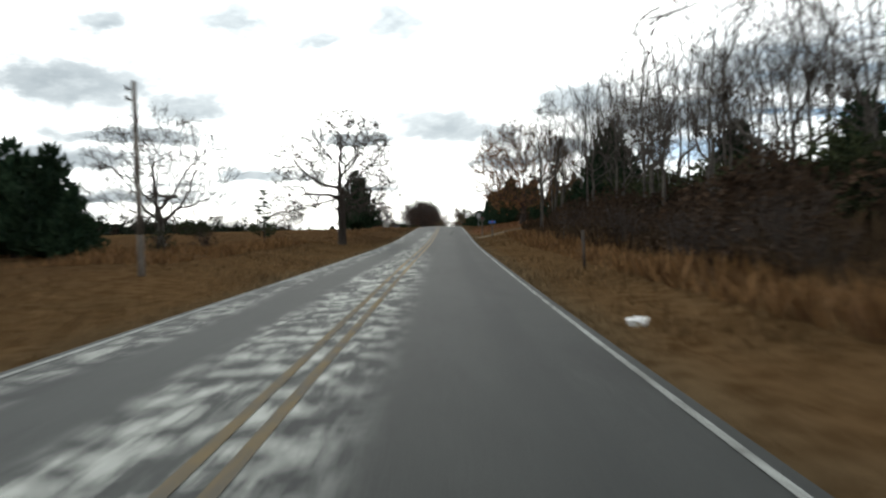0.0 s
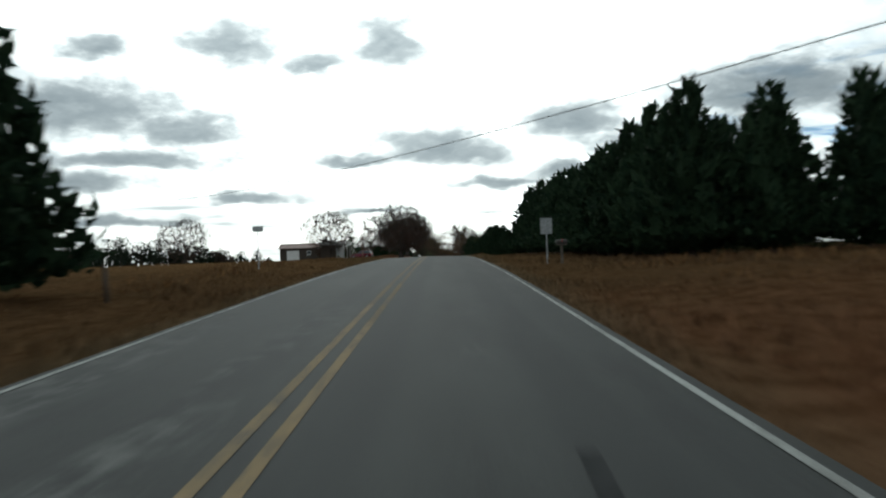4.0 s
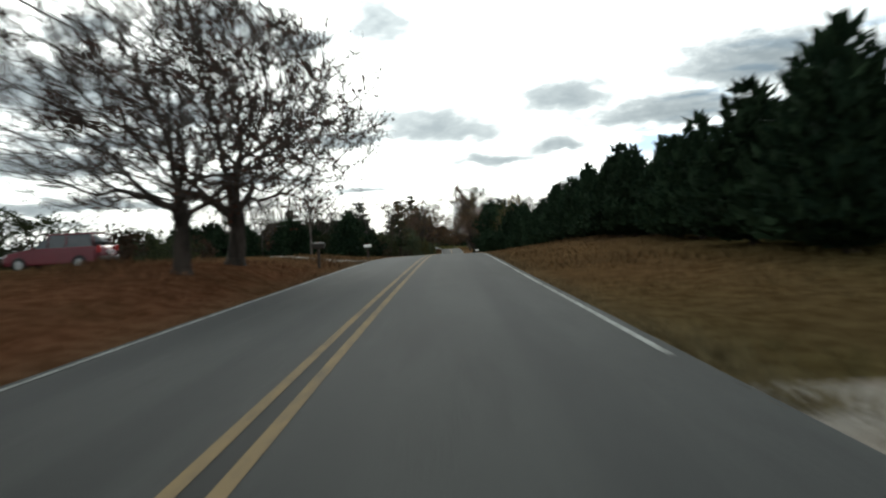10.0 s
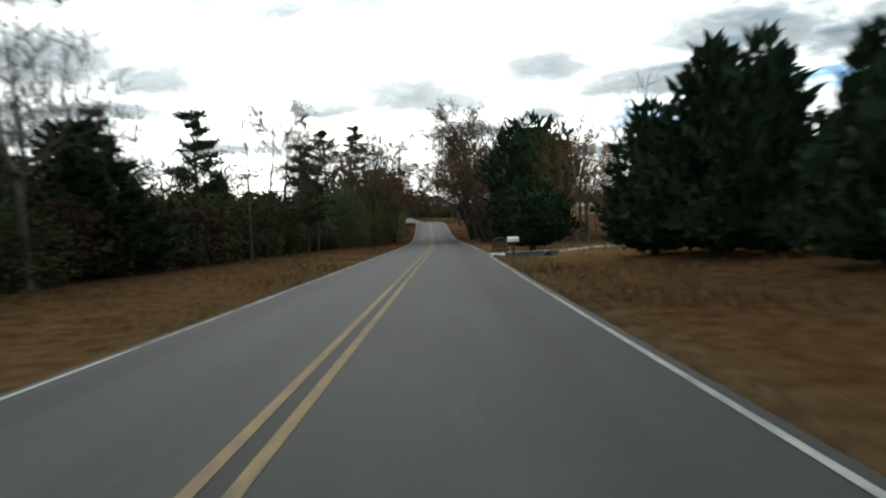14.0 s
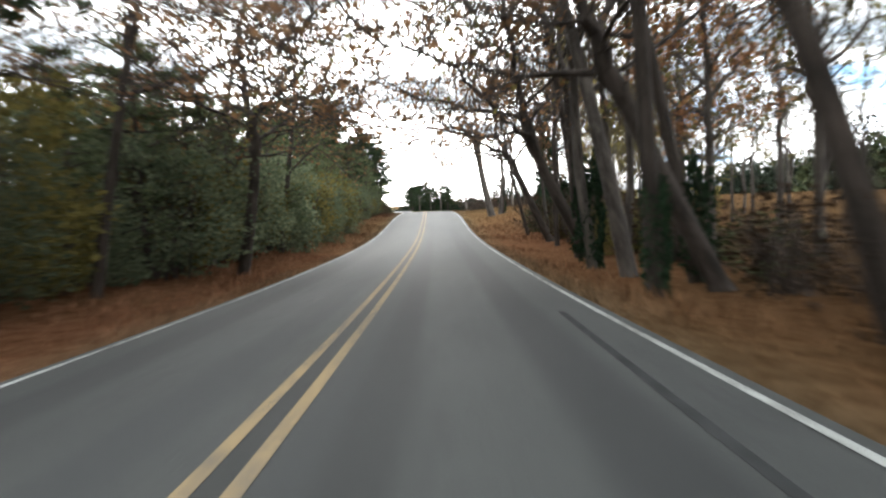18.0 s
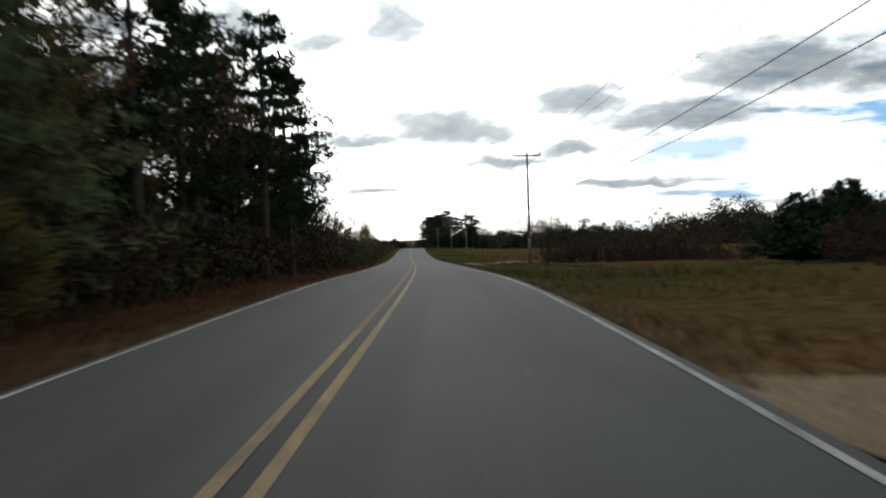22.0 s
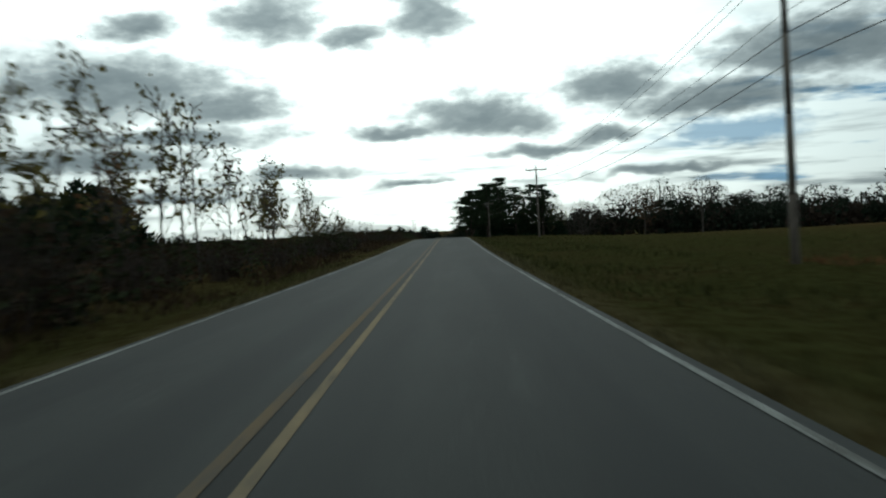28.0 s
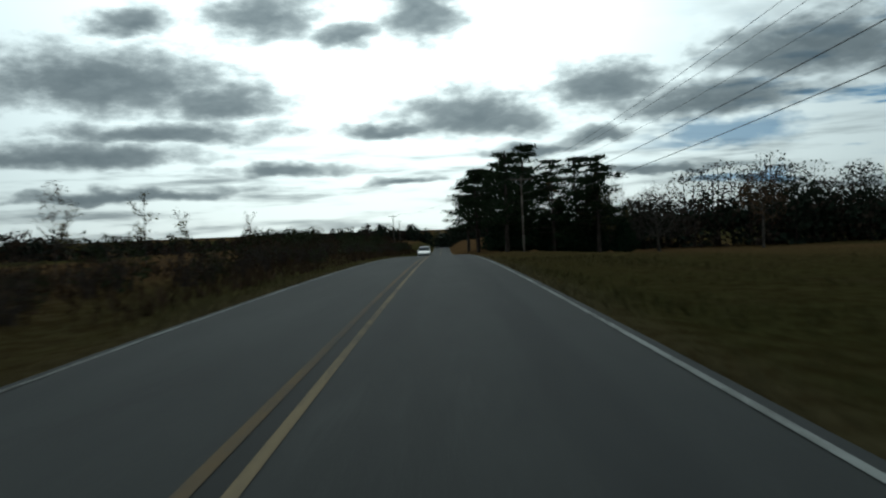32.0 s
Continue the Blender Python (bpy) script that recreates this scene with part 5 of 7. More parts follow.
row(SAPLING, -10.5, -14, 668, 735, 3.6, .4, .75, 190, 1.2)
PINE.put(-11.8, 700.5, .27, 1.0, which=2, label="small pine in roadside brush")
PINE.put(-18, 703, .42, 1.1, which=0, label="ragged pine beyond the brush")
row(BRUSH, -8.6, -9.2, 640, 705, 3.6, .55, .85, 224, .8)
row(BRUSH, -9.4, -8.6, 705, 900, 2.8, .42, .78, 225, 1.2)
row(THICKET, -13, -12, 760, 900, 6.0, .45, .65, 226, 2.0)
for d, y, s in ((-36, 706, 1.15), (-40, 710, 1.3), (-45, 712, 1.2), (-33, 703, .95), (-49, 716, 1.1), (-54, 720, 1.2)):
    CEDAR.put(d, y, s, 1.5, which=2, label="dark broad evergreen at the field's edge")
row(RUSSET, -33, -48, 702, 716, 5, .6, .8, 227, 2)

# right side, from the start onward
HIGH.put(9.0, 14.0, 1.0, 1.0, 2.6, 0, label="leafless tree with limbs reaching over the road")
CEDAR.put(12, 60, 1.06, 1.15, which=0)
CEDAR.put(18.5, 52, .95, 1.2, which=2)
CEDAR.put(21, 41, .95, 1.2, which=1)
CEDAR.put(14.5, 66, .6, 1.3)
CEDAR.put(11.2, 70, .52, 1.3)
row(THICKET, 13, 11.5, 44, 78, 3.0, .55, .85, 230, 1.0)
row(THICKET, 22, 16, 38, 70, 4.2, .7, .95, 231, 1.0)
row(BRUSH, 7.5, 9.0, 14, 66, 2.0, .5, .95, 232, 1.2, 0)
row(THICKET, 10.5, 10.0, 24, 66, 2.6, .6, .85, 184, 1.0, 2)
row(THICKET, 16, 13, 24, 76, 2.6, .85, 1.15, 183, 1.2)
row(TALL, 12, 10.0, 30, 72, 2.2, .72, 1.0, 233, 1.6)
row(TALL, 19, 14, 28, 84, 2.0, .85, 1.15, 234, 2.2)
row(TALL, 30, 24, 24, 80, 5.5, .8, 1.0, 235, 2.5)
row(RUSSET, 10.5, 11.5, 70, 82, 7, .5, .6, 236)
SAPLING.put(6.2, 43, .35)
MAPLE.put(7.4, 82.0, .90, .84, 2.0)
FAN.put(7.4, 64.5, .86, 1.05, label="tall bare tree beside the drive")
row(THICKET, 12, 44, 126, 124, 3.0, .6, .9, 192, 1.0, 0)
THICKET.put(9.2, 100, .42, 1.0, which=2, label="brown rounded bush on the lawn")
for d, y, s in ((9.6, 121, .98), (12.4, 120, .95), (15.6, 119, .95), (18.4, 118, .98), (21.4, 117.5, 1.0), (25, 117, .95), (29, 116, 1.0)):
    CEDAR.put(d, y, s, .95)
row(CEDAR, 10.2, 10.0, 124, 176, 2.9, .86, 1.02, 240, .4)
row(CEDAR, 13.4, 13.4, 126, 176, 5.5, .9, 1.02, 241, .5)
CEDAR.put(10.3, 181.4, .98, 1.12, which=2)
CEDAR.put(13.6, 184, 1.05, 1.0)
CEDAR.put(9.8, 188.5, .42, 1.5)
CEDAR.put(8.6, 196, .42, 1.6, which=2, label="low dark cedar bush in the verge")
CEDAR.put(8.5, 214.4, .69, 1.3, which=1, label="dark green pointed cedar by the driveway")
for d, y, s in ((8.8, 240.5, .74), (9.8, 243.5, .78), (9.1, 247, .72), (11.7, 246, .78)):
    CEDAR.put(d, y, s, 1.15)
row(CEDAR, 9.2, 9.0, 250, 318, 3.0, .58, .74, 243, .5)
row(CEDAR, 12.8, 12.4, 252, 330, 5.5, .60, .74, 244, .6)
for d, y, s in ((8.4, 322, .74), (8.6, 327, .70), (8.5, 332.5, .86), (8.0, 335.5, .92), (7.3, 340, .80), (9.6, 339, .98)):
    CEDAR.put(d, y, s, 1.05)
row(TALL, 34, 40, 236, 330, 6.0, .5, .65, 245, 4)
row(TALL, 20, 22, 300, 350, 7.0, .6, .8, 246, 3)
row(RUSSET, 24, 20, 320, 390, 8, .7, .95, 247, 3)
ROUND.put(5.2, 361.5, .82, 1.35)
ROUND.put(7.8, 383, 1.75, 0.95, up=1.9, label="large dark evergreen with a bare trunk")
row(TALL, 12, 10, 366, 440, 6.5, .85, 1.1, 250, 2.5)
row(TALL, 20, 17, 370, 452, 7.5, .75, 1.0, 251, 3)
row(RUSSET, 11, 9, 388, 440, 11, .8, 1.1, 252, 2.0)
row(RUSSET, 24, 20, 385, 450, 12, .7, .9, 253, 3)
AMBER.put(10.5, 396, .95)
PINE.put(-11.0, 377, .62, 1.25, which=1, label="round-topped pine above the thicket")
PINE.put(-26, 352, .60, 1.3, which=1)
RUSSET.put(8.6, 372, .82, 1.1, which=1)
AMBER.put(11.5, 378, .85, 1.1)
AMBER.put(14, 404, 1.0)
row(BRUSH, 6.6, 5.8, 389, 416, 2.8, .55, 1.25, 254, .8, 0)
row(BRUSH, 8.8, 8.2, 391, 416, 2.8, .8, 1.7, 255, 1.0, 0)
AMBER.put(8.4, 401, 1.1)
AMBER.put(7.2, 422, 1.15, .8)
row(THICKET, 10.2, 9.6, 391, 414, 6.0, .5, 1.1, 255, 1.2, 2)
HEDGE.put(6.9, 402, .85, .8, which=0)
HEDGE.put(6.3, 409, .55, .7, which=1)
AMBER.put(-9.6, 428, .5)
AMBER.put(-10.2, 411, .46)
row(BRUSH, 7.4, 6.4, 416, 452, 3.0, .45, .8, 257, .8)
for d, y, s, w in ((3.7, 414.5, 1.22, .85), (5.6, 418.2, 1.25, .9), (4.3, 423.7, 1.3, .85), (4.9, 429.5, 1.15, .85), (5.2, 437, .95, .8), (5.4, 441, .8, .8), (4.9, 446, .7, .9), (7.0, 433, 1.15, .9),
                   (6.2, 404, .95, .9), (7.4, 410, 1.0, 1.0), (7.2, 396, .9, .9)):
    ARCH.put(d, y, s, w, lean=-(2 + (y * 7.3) % 11))
for d, y, s in ((-10.5, 402, .85), (-8.4, 409, 1.0), (-8.0, 419, 1.05), (-8.4, 430, 1.0), (-7.9, 441, .95), (-9.5, 424, .8), (-11.5, 386, .8), (-13, 376, .8), (-12, 366, .75)):
    ARCH.put(d, y, s, .9, lean=2 + (y * 3.7) % 8)
RUSSET.put(5.8, 426, 1.15, .8)
for d, y, s, q in ((5.3, 440, 1.0, -24), (5.0, 427, 1.1, -24), (5.4, 416, 1.15, -26), (5.0, 409, 1.1, -20), (-8.8, 432, .9, 15), (-9.6, 414, .95, 16), (-6.6, 427.2, 1.05, 6)):
    OVER.put(d, y, s, 1.35, lean=q)
for d, y, s, w in ((4.3, 423.7, .95, .5), (5.6, 418.2, .8, .55), (4.9, 429.5, .7, .5), (3.75, 414.5, .6, .5)):
    SHAG.put(d, y, s, w)
ARCH.put(4.6, 420.5, 1.15, 1.35, lean=-17)
ARCH.put(5.4, 431.5, 1.05, .95, lean=-7)
RUSSET.put(6.4, 444, .72, .9)
for d, y, s in ((6.6, 430, .5), (7.4, 436, .55), (6.2, 441, .42), (9.0, 440, .6), (8.2, 428, .6)):
    HEDGE.put(d, y, s, 1.1, which=2)
for d, y, s in ((10, 446, .6), (13, 452, .65), (9.2, 455, .5), (16, 448, .7)):
    RUSSET.put(d, y, s, 1.1, which=1)
row(RUSSET, 9.5, 15, 430, 462, 6.5, .65, .95, 189, 1.5)
row(TALL, 12, 22, 434, 470, 6.0, .7, .95, 188, 2)
row(BRUSH, 7.0, 9.5, 424, 450, 2.0, .7, 1.2, 187, 1.2, 0)
row(BRUSH, 6.5, 6.0, 440, 450, 2.0, .7, .9, 258)
SPREAD.put(20.2, 498.4, 2.05, .88, 1.9, 0, label="large leafless oak beside the yellow house")
GOLD.put(21.0, 503, 2.0, .62)
TALL.put(25, 500, .8, 1.2)
TALL.put(27, 508, .85, 1.2)
TALL.put(31, 503, .8, 1.2)
IVY.put(4.5, 468.9, 1.0, 1.0, 0.6, 0, lean=-8)
OVER.put(7.0, 453.2, 1.25, 1.0, lean=-3, label="ivy-clad tree with yellow-brown leaves at the lawn's edge")
SHAG.put(7.0, 453.3, 1.9, .40, label="dark ivy grown high over a thick trunk")
SHAG.put(8.2, 454.5, .8, 1.4)
SHAG.put(6.9, 452.6, .45, 1.9)
IVY.put(5.2, 469.2, 1.0, 1.0, 2.0, 1, lean=2)
SHAG.put(5.5, 469.8, .40, .9)
STUMP.put(5.35, 469.6, 1.0, 1.0, 0.3)
SPREAD.put(28, 504, 1.9, .9, 0.7, 1)
for d, y, s in ((10.9, 500, .5), (11.35, 500.4, .54), (11.8, 499.7, .47)):
    TALL.put(d, y, s, 1.0)
SAPLING.put(10.3, 498.5, .7)
row(THICKET, 22, 40, 540, 556, 4.5, 1.0, 1.4, 260, 1.5)
row(THICKET, 12, 20, 512, 530, 5.0, .5, .65, 261, 1.0, 2)
row(CEDAR, 16, 44, 530, 536, 3.0, .44, .62, 265, 1.2, wide=(1.6, 2.0))
row(BRUSH, 9.2, 19.0, 556.5, 549.5, 1.3, .7, 1.0, 262, .6, 0)
row(BRUSH, 10.2, 21.0, 558.5, 551.5, 1.5, .9, 1.3, 266, .8, 0)
row(BRUSH, 19.0, 34.0, 549.5, 543.0, 1.6, .8, 1.2, 267, .8, 0)
row(THICKET, 11.5, 24.0, 560.5, 556.5, 3.2, .45, .65, 268, .8, 2)
for d, y, s in ((38, 622, 1.25), (41.5, 628, 1.35), (45, 632, 1.2)):
    SAPLING.put(d, y, s, 1.1)
FAN.put(42.6, 763, .85, 1.2)
for d, y, s, q in ((10, 842, 1.15, 1), (14, 850, 1.3, 1), (18, 846, 1.25, 2), (23, 853, 1.2, 1), (12, 862, 1.2, 0), (27, 858, 1.25, 2), (9, 880, 1.2, 1), (16, 872, 1.2, 1), (6.5, 868, 1.15, 1), (7.5, 890, 1.25, 1), (5.8, 905, 1.2, 1), (12, 905, 1.3, 1), (20, 866, 1.15, 2), (25, 845, 1.15, 1)):
    PINE.put(d, y, s, 1.5, which=q)
row(CEDAR, 7, 32, 846, 852, 3.4, .8, 1.1, 264, 1.0, wide=(1.1, 1.4))
for d, y, s in ((26, 852, 1.15), (21, 858, 1.2), (31, 862, 1.1)):
    RUSSET.put(d, y, s, 1.1)
SPREAD.put(37.4, 856, 1.3, .9, 0.2, 1)
RUSSET.put(53.5, 851, 1.1, 1.35)
for k in (FIELD, YOUNG, FAN, OVER, HIGH, HEDGE, STUMP, ARCH, IVY, SHAG, CEDAR, ROUND, PINE, SPREAD, VASE, MAPLE, TALL, RUSSET, AMBER, GOLD, SAPLING, THICKET, BRUSH):
    k.tidy()


def far_woods(name, pts, height, depth, per_m, size, label, mats, seed):
    """A distant belt of trees: stems and ragged crowns, finer towards the tops."""
    rng = np.random.default_rng(seed)
    ks = np.cumsum([0] + [math.hypot(pts[i + 1][0] - pts[i][0], pts[i + 1][1] - pts[i][1]) for i in range(len(pts) - 1)])
    n_tree = int(ks[-1] / 1.1)
    s = rng.uniform(0, ks[-1], n_tree)
    d = np.interp(s, ks, [p[0] for p in pts]) + rng.uniform(-depth, depth, n_tree)
    y = np.interp(s, ks, [p[1] for p in pts]) + rng.uniform(-depth, depth, n_tree)
    h = height * (0.78 + 0.16 * np.sin(s * 0.11 + seed) + 0.10 * np.sin(s * 0.043 + 2 * seed)) * rng.uniform(0.62, 1.15, n_tree)
    x, z = road_x(y) + d, land_z(d, y)
    top = tagged(new(name), label, "woods", kind="stuff")
    v, f = tubes(np.stack([x, y, z - 0.3, x, y, z + h * 0.95, h * 0.014, h * 0.004], 1), 4)
    part("stem_clump", mesh_of("stem_clump", v, f, M_DARKBARK), M_DARKBARK, top)
    n = int(ks[-1] * per_m / len(mats))
    for i, mat in enumerate(mats):
        own = np.arange(n_tree)[np.arange(n_tree) % len(mats) == i]
        V, F, at = [], [], 0
        for share, lo, hi, sz, wide in ((0.36, 0.0, 0.66, size * 1.1, 0.46), (0.64, 0.34, 1.0, size * 0.42, 0.34)):
            pick = rng.choice(own, int(n * share * (1 if share < .5 else 2.6)))
            q = rng.uniform(0, 1, len(pick))
            hh = h[pick]
            zz = lo + (hi - lo) * q
            a, r = rng.uniform(0, 2 * np.pi, len(pick)), np.sqrt(rng.uniform(0, 1, len(pick)))
            r = r * wide * hh * np.sqrt(np.clip(1.06 - ((zz - 0.5) / 0.52) ** 2, 0.02, 1))
            p = np.stack([x[pick] + r * np.cos(a), y[pick] + r * np.sin(a), z[pick] + zz * hh], 1)
            v, f = leaves(rng, p, sz, 0.05, None, 0.1, 0.5)
            V.append(v)
            F.append(f + at)
            at += len(v)
        tagged(part("foliage", mesh_of("foliage", np.concatenate(V), np.concatenate(F), mat), mat, top), kind="stuff")


far_woods("far_woods", [(100, 530), (95, 640), (92, 760), (85, 850)], 12.0, 8, 110, 1.1, "dark line of woods across the field", [M_FARDARK, M_FARBROWN, M_FARDARK], 301)
far_woods("far_woods", [(28, 905), (45, 890), (62, 875), (90, 850)], 16.0, 7, 260, 0.9, "tall dark woods across the field", [M_FARDARK, M_FARDARK, M_FARBROWN], 311)
far_woods("far_woods", [(-120, 140), (-95, 190), (-90, 300), (-60, 345)], 8.5, 8, 125, 0.9, "distant belt of trees beyond the field", [M_FARDARK, M_FARBROWN, M_FARDARK], 302)
far_woods("far_woods", [(50, 235), (58, 290), (45, 350), (35, 400)], 11.0, 6, 170, 0.75, "grey winter woods behind the pasture", [M_FARBROWN, M_FARDARK], 303)
far_woods("far_woods", [(-22, 335), (-24, 400), (-24, 470), (-22, 545)], 8.5, 6, 130, 0.5, "mixed woods beside the road", [M_SHRUB, M_CEDAR, M_BROWNLEAF], 304)
far_woods("far_woods", [(-130, 600), (-150, 800), (-80, 1000), (-18, 1080)], 7.0, 10, 55, 1.2, "low distant woods beyond the field", [M_FARDARK, M_FARBROWN], 305)
far_woods("far_woods", [(-20, 1060), (30, 1120), (110, 1000)], 9.0, 10, 70, 1.2, "dark distant woods along the road", [M_FARDARK, M_FARDARK], 306)
far_woods("far_woods", [(60, 90), (70, 150), (80, 210)], 8.0, 8, 55, 0.9, "bare winter woods behind the cedars", [M_FARBROWN, M_FARDARK], 307)
far_woods("far_woods", [(40, 460), (50, 540), (75, 560)], 6.0, 6, 70, 0.75, "evergreen thicket behind the house", [M_SHRUB, M_FARDARK], 308)
far_woods("far_woods", [(-60, 40), (-70, 90), (-100, 140)], 7.0, 8, 60, 0.9, "distant trees beyond the field", [M_FARDARK, M_FARBROWN], 309)
far_woods("far_woods", [(30, -60), (40, 20), (45, 80)], 9.0, 8, 60, 0.8, "winter woods above the bank", [M_FARBROWN, M_FARDARK], 310)


def sward(name, zones, label, mat, seed, colour=None):
    """Blades of grass or weeds over zones of offset, y, height and number."""
    rng = np.random.default_rng(seed)
    V, F, C = [], [], []
    base = 0
    for d0, d1, y0, y1, h, n in zones:
        d = d0 + (d1 - d0) * rng.uniform(0, 1, n) ** 1.3
        y = rng.uniform(y0, y1, n)
        z = land_z(d, y)
        p = np.stack([road_x(y) + d, y, z - 0.02], 1)
        hh = h * rng.uniform(0.45, 1.25, (n, 1)) * (0.7 + 0.5 * np.sin(d * 0.8 + y * 0.37)[:, None] * np.sin(y * 0.21)[:, None])
        a = rng.uniform(0, 2 * np.pi, n)
        w = np.stack([np.cos(a), np.sin(a), np.zeros(n)], 1) * hh * 0.10
        lean = np.stack([rng.normal(0, .35, n), rng.normal(0, .35, n), np.ones(n)], 1) * hh
        lean2 = lean * np.array([-0.8, 0.5, 0.8])
        v = np.stack([p - w, p + w, p + lean, p + lean2 + w], 1).reshape(-1, 3)
        k = base + np.arange(n)[:, None] * 4
        F.append(np.concatenate([k + np.array([[0, 1, 2]]), k + np.array([[0, 1, 3]])]))
        V.append(v)
        C.append(np.repeat(cover_of(d, y), 4, 0))
        base += n * 4
    me = mesh_of(name, np.concatenate(V), np.concatenate(F), mat)
    if colour is None:
        colour_layer(me, np.concatenate(C))
    return tagged(new(name, me), label, "grass", kind="stuff")


sward("verge_grass", [(EDGE_R + .15, 9, -20, 760, .24, 70000), (EDGE_L - .15, -11, -20, 760, .24, 70000), (9, 26, 0, 240, .2, 12000), (-11, -28, 0, 300, .2, 14000), (9, 40, 500, 760, .22, 14000), (-11, -40, 600, 760, .25, 9000)], "short dry winter grass on both verges", M_BLADE, 401)
sward("edge_grass", [(EDGE_R - .10, EDGE_R + .55, -15, 735, .15, 26000), (EDGE_L + .10, EDGE_L - .55, -15, 735, .15, 26000)], "ragged grass creeping over the road's edge", M_BLADE, 406)
sward("dry_weeds", [(4.8, 8.5, -12, 66, .6, 5000), (-10, -16, 30, 60, .6, 2500), (-9, -12, 62, 200, .35, 2000), (6, 12, 84, 118, .3, 1500)], "tall tan dry weeds on the bank", M_WEED, 402, True)
sward("broom_sedge", [(10, 70, 572, 632, .62, 14000), (9.8, 11.5, 643, 647, .35, 160), (22, 60, 556, 576, .9, 5000), (6.5, 12, 569, 577, .45, 700)] , "reddish brown broom sedge in the field", M_SEDGE, 403, True)
sward("dead_weeds", [(6.5, 26, -12, 72, .95, 15000), (-6.2, -14, 546, 900, .55, 14000), (-14, -40, 620, 760, .7, 6000), (-7, -11, 470, 546, .4, 3000)], "dark dead weeds along the brush", M_DARKWEED, 405, True)
sward("leaf_litter", [(EDGE_R + .3, 7, 388, 470, .07, 9000), (EDGE_L - .3, -8, 388, 545, .07, 15000), (4, 20, 76, 105, .07, 7000), (-5, -12, 214, 256, .07, 7000)], "fallen brown leaves scattered on the verge", M_BROWNLEAF, 404, True)
# ---- poles and wires ----


def at_spot(ob, d, y, turn=0.0, up=0.0, lean=(0, 0)):
    ob.matrix_basis = Matrix.Translation(spot(d, y, up)) @ Matrix.Rotation(radians(turn), 4, "Z") @ Matrix.Rotation(radians(lean[0]), 4, "X") @ Matrix.Rotation(radians(lean[1]), 4, "Y")
    return ob


def utility_pole(d, y, h, label, arm=True, box=False, r=0.15, turn=0.0, lean=(0, 0), arm_drop=0.3):
    """A wooden pole; with arm: crossarm, braces and pin insulators."""
    top = thing("utility_pole", label, "utility pole", "utility poles")
    bm = bmesh.new()
    for i in range(4):
        rod(bm, (0, 0, -0.3 + (h + 0.3) * i / 4), (0, 0, -0.3 + (h + 0.3) * (i + 1) / 4), r * (1 - 0.09 * i), r * (1 - 0.09 * (i + 1)), 12)
    part("pole", bm, M_POLE, top)
    pins = []
    if arm:
        z = h - arm_drop
        part("crossarm", block(bmesh.new(), (0, -r, z), (2.3, 0.10, 0.13), 0.012), M_POLE, top)
        for s in (-1, 1):
            part("arm_brace", rod(bmesh.new(), (s * 0.75, -r - 0.03, z - 0.05), (0.02 * s, -r * 0.9, z - 0.75), 0.018, 0.018, 6), M_STEEL, top)
        for x in (-1.05, 0.0, 1.05):
            zz = z + 0.06 if x else h
            bm = bmesh.new()
            rod(bm, (x, -r if x else 0, zz), (x, -r if x else 0, zz + 0.10), 0.018, 0.018, 8)
            rod(bm, (x, -r if x else 0, zz + 0.08), (x, -r if x else 0, zz + 0.15), 0.060, 0.050, 8)
            rod(bm, (x, -r if x else 0, zz + 0.15), (x, -r if x else 0, zz + 0.20), 0.036, 0.046, 8)
            part("insulator", bm, M_DARKBOX, top)
            pins.append((x, -r if x else 0, zz + 0.19))
    else:
        bm = bmesh.new()
        for s in (0.25, 0.55):
            rod(bm, (-r * 0.7, 0, h - s), (-r - 0.14, 0, h - s + 0.03), 0.02, 0.02, 6)
            rod(bm, (-r - 0.10, 0, h - s - 0.02), (-r - 0.10, 0, h - s + 0.11), 0.045, 0.05, 8)
        part("insulator_bracket", bm, M_DARKBOX, top)
        pins = [(-r - 0.1, 0, h - 0.15), (-r - 0.1, 0, h - 0.45), (0, 0, h - 1.6)]
    if box:
        can = part("transformer", rod(bmesh.new(), (-0.38, 0, h - 1.7), (-0.38, 0, h - 0.85), 0.21, 0.21, 14), M_STEEL, top)
        part("lid", rod(bmesh.new(), (-0.38, 0, h - 0.86), (-0.38, 0, h - 0.78), 0.225, 0.12, 14), M_STEEL, can)
        part("bushing", rod(bmesh.new(), (-0.30, 0.05, h - 0.79), (-0.30, 0.05, h - 0.56), 0.045, 0.03, 8), M_DARKBOX, can)
        part("bracket", block(bmesh.new(), (-0.16, 0, h - 1.3), (0.18, 0.08, 0.5), 0.01), M_STEEL, can)
    at_spot(top, d, y, turn, 0, lean)
    return [top.matrix_basis @ Vector(p) for p in pins], top


def hose(pts, r, sides=5):
    """One closed tube through points."""
    v, f = [], []
    for i, p in enumerate(pts):
        z = (pts[min(i + 1, len(pts) - 1)] - pts[max(i - 1, 0)]).normalized()
        u = z.cross(Vector((0, 0, 1))).normalized()
        w = z.cross(u)
        for k in range(sides):
            a = 2 * math.pi * k / sides
            v.append(tuple(p + (u * math.cos(a) + w * math.sin(a)) * r))
    for i in range(len(pts) - 1):
        for k in range(sides):
            f.append((i * sides + k, i * sides + (k + 1) % sides, (i + 1) * sides + (k + 1) % sides, (i + 1) * sides + k))
    f.append(tuple(range(sides)))
    f.append(tuple(range((len(pts) - 1) * sides, len(pts) * sides)))
    return v, f


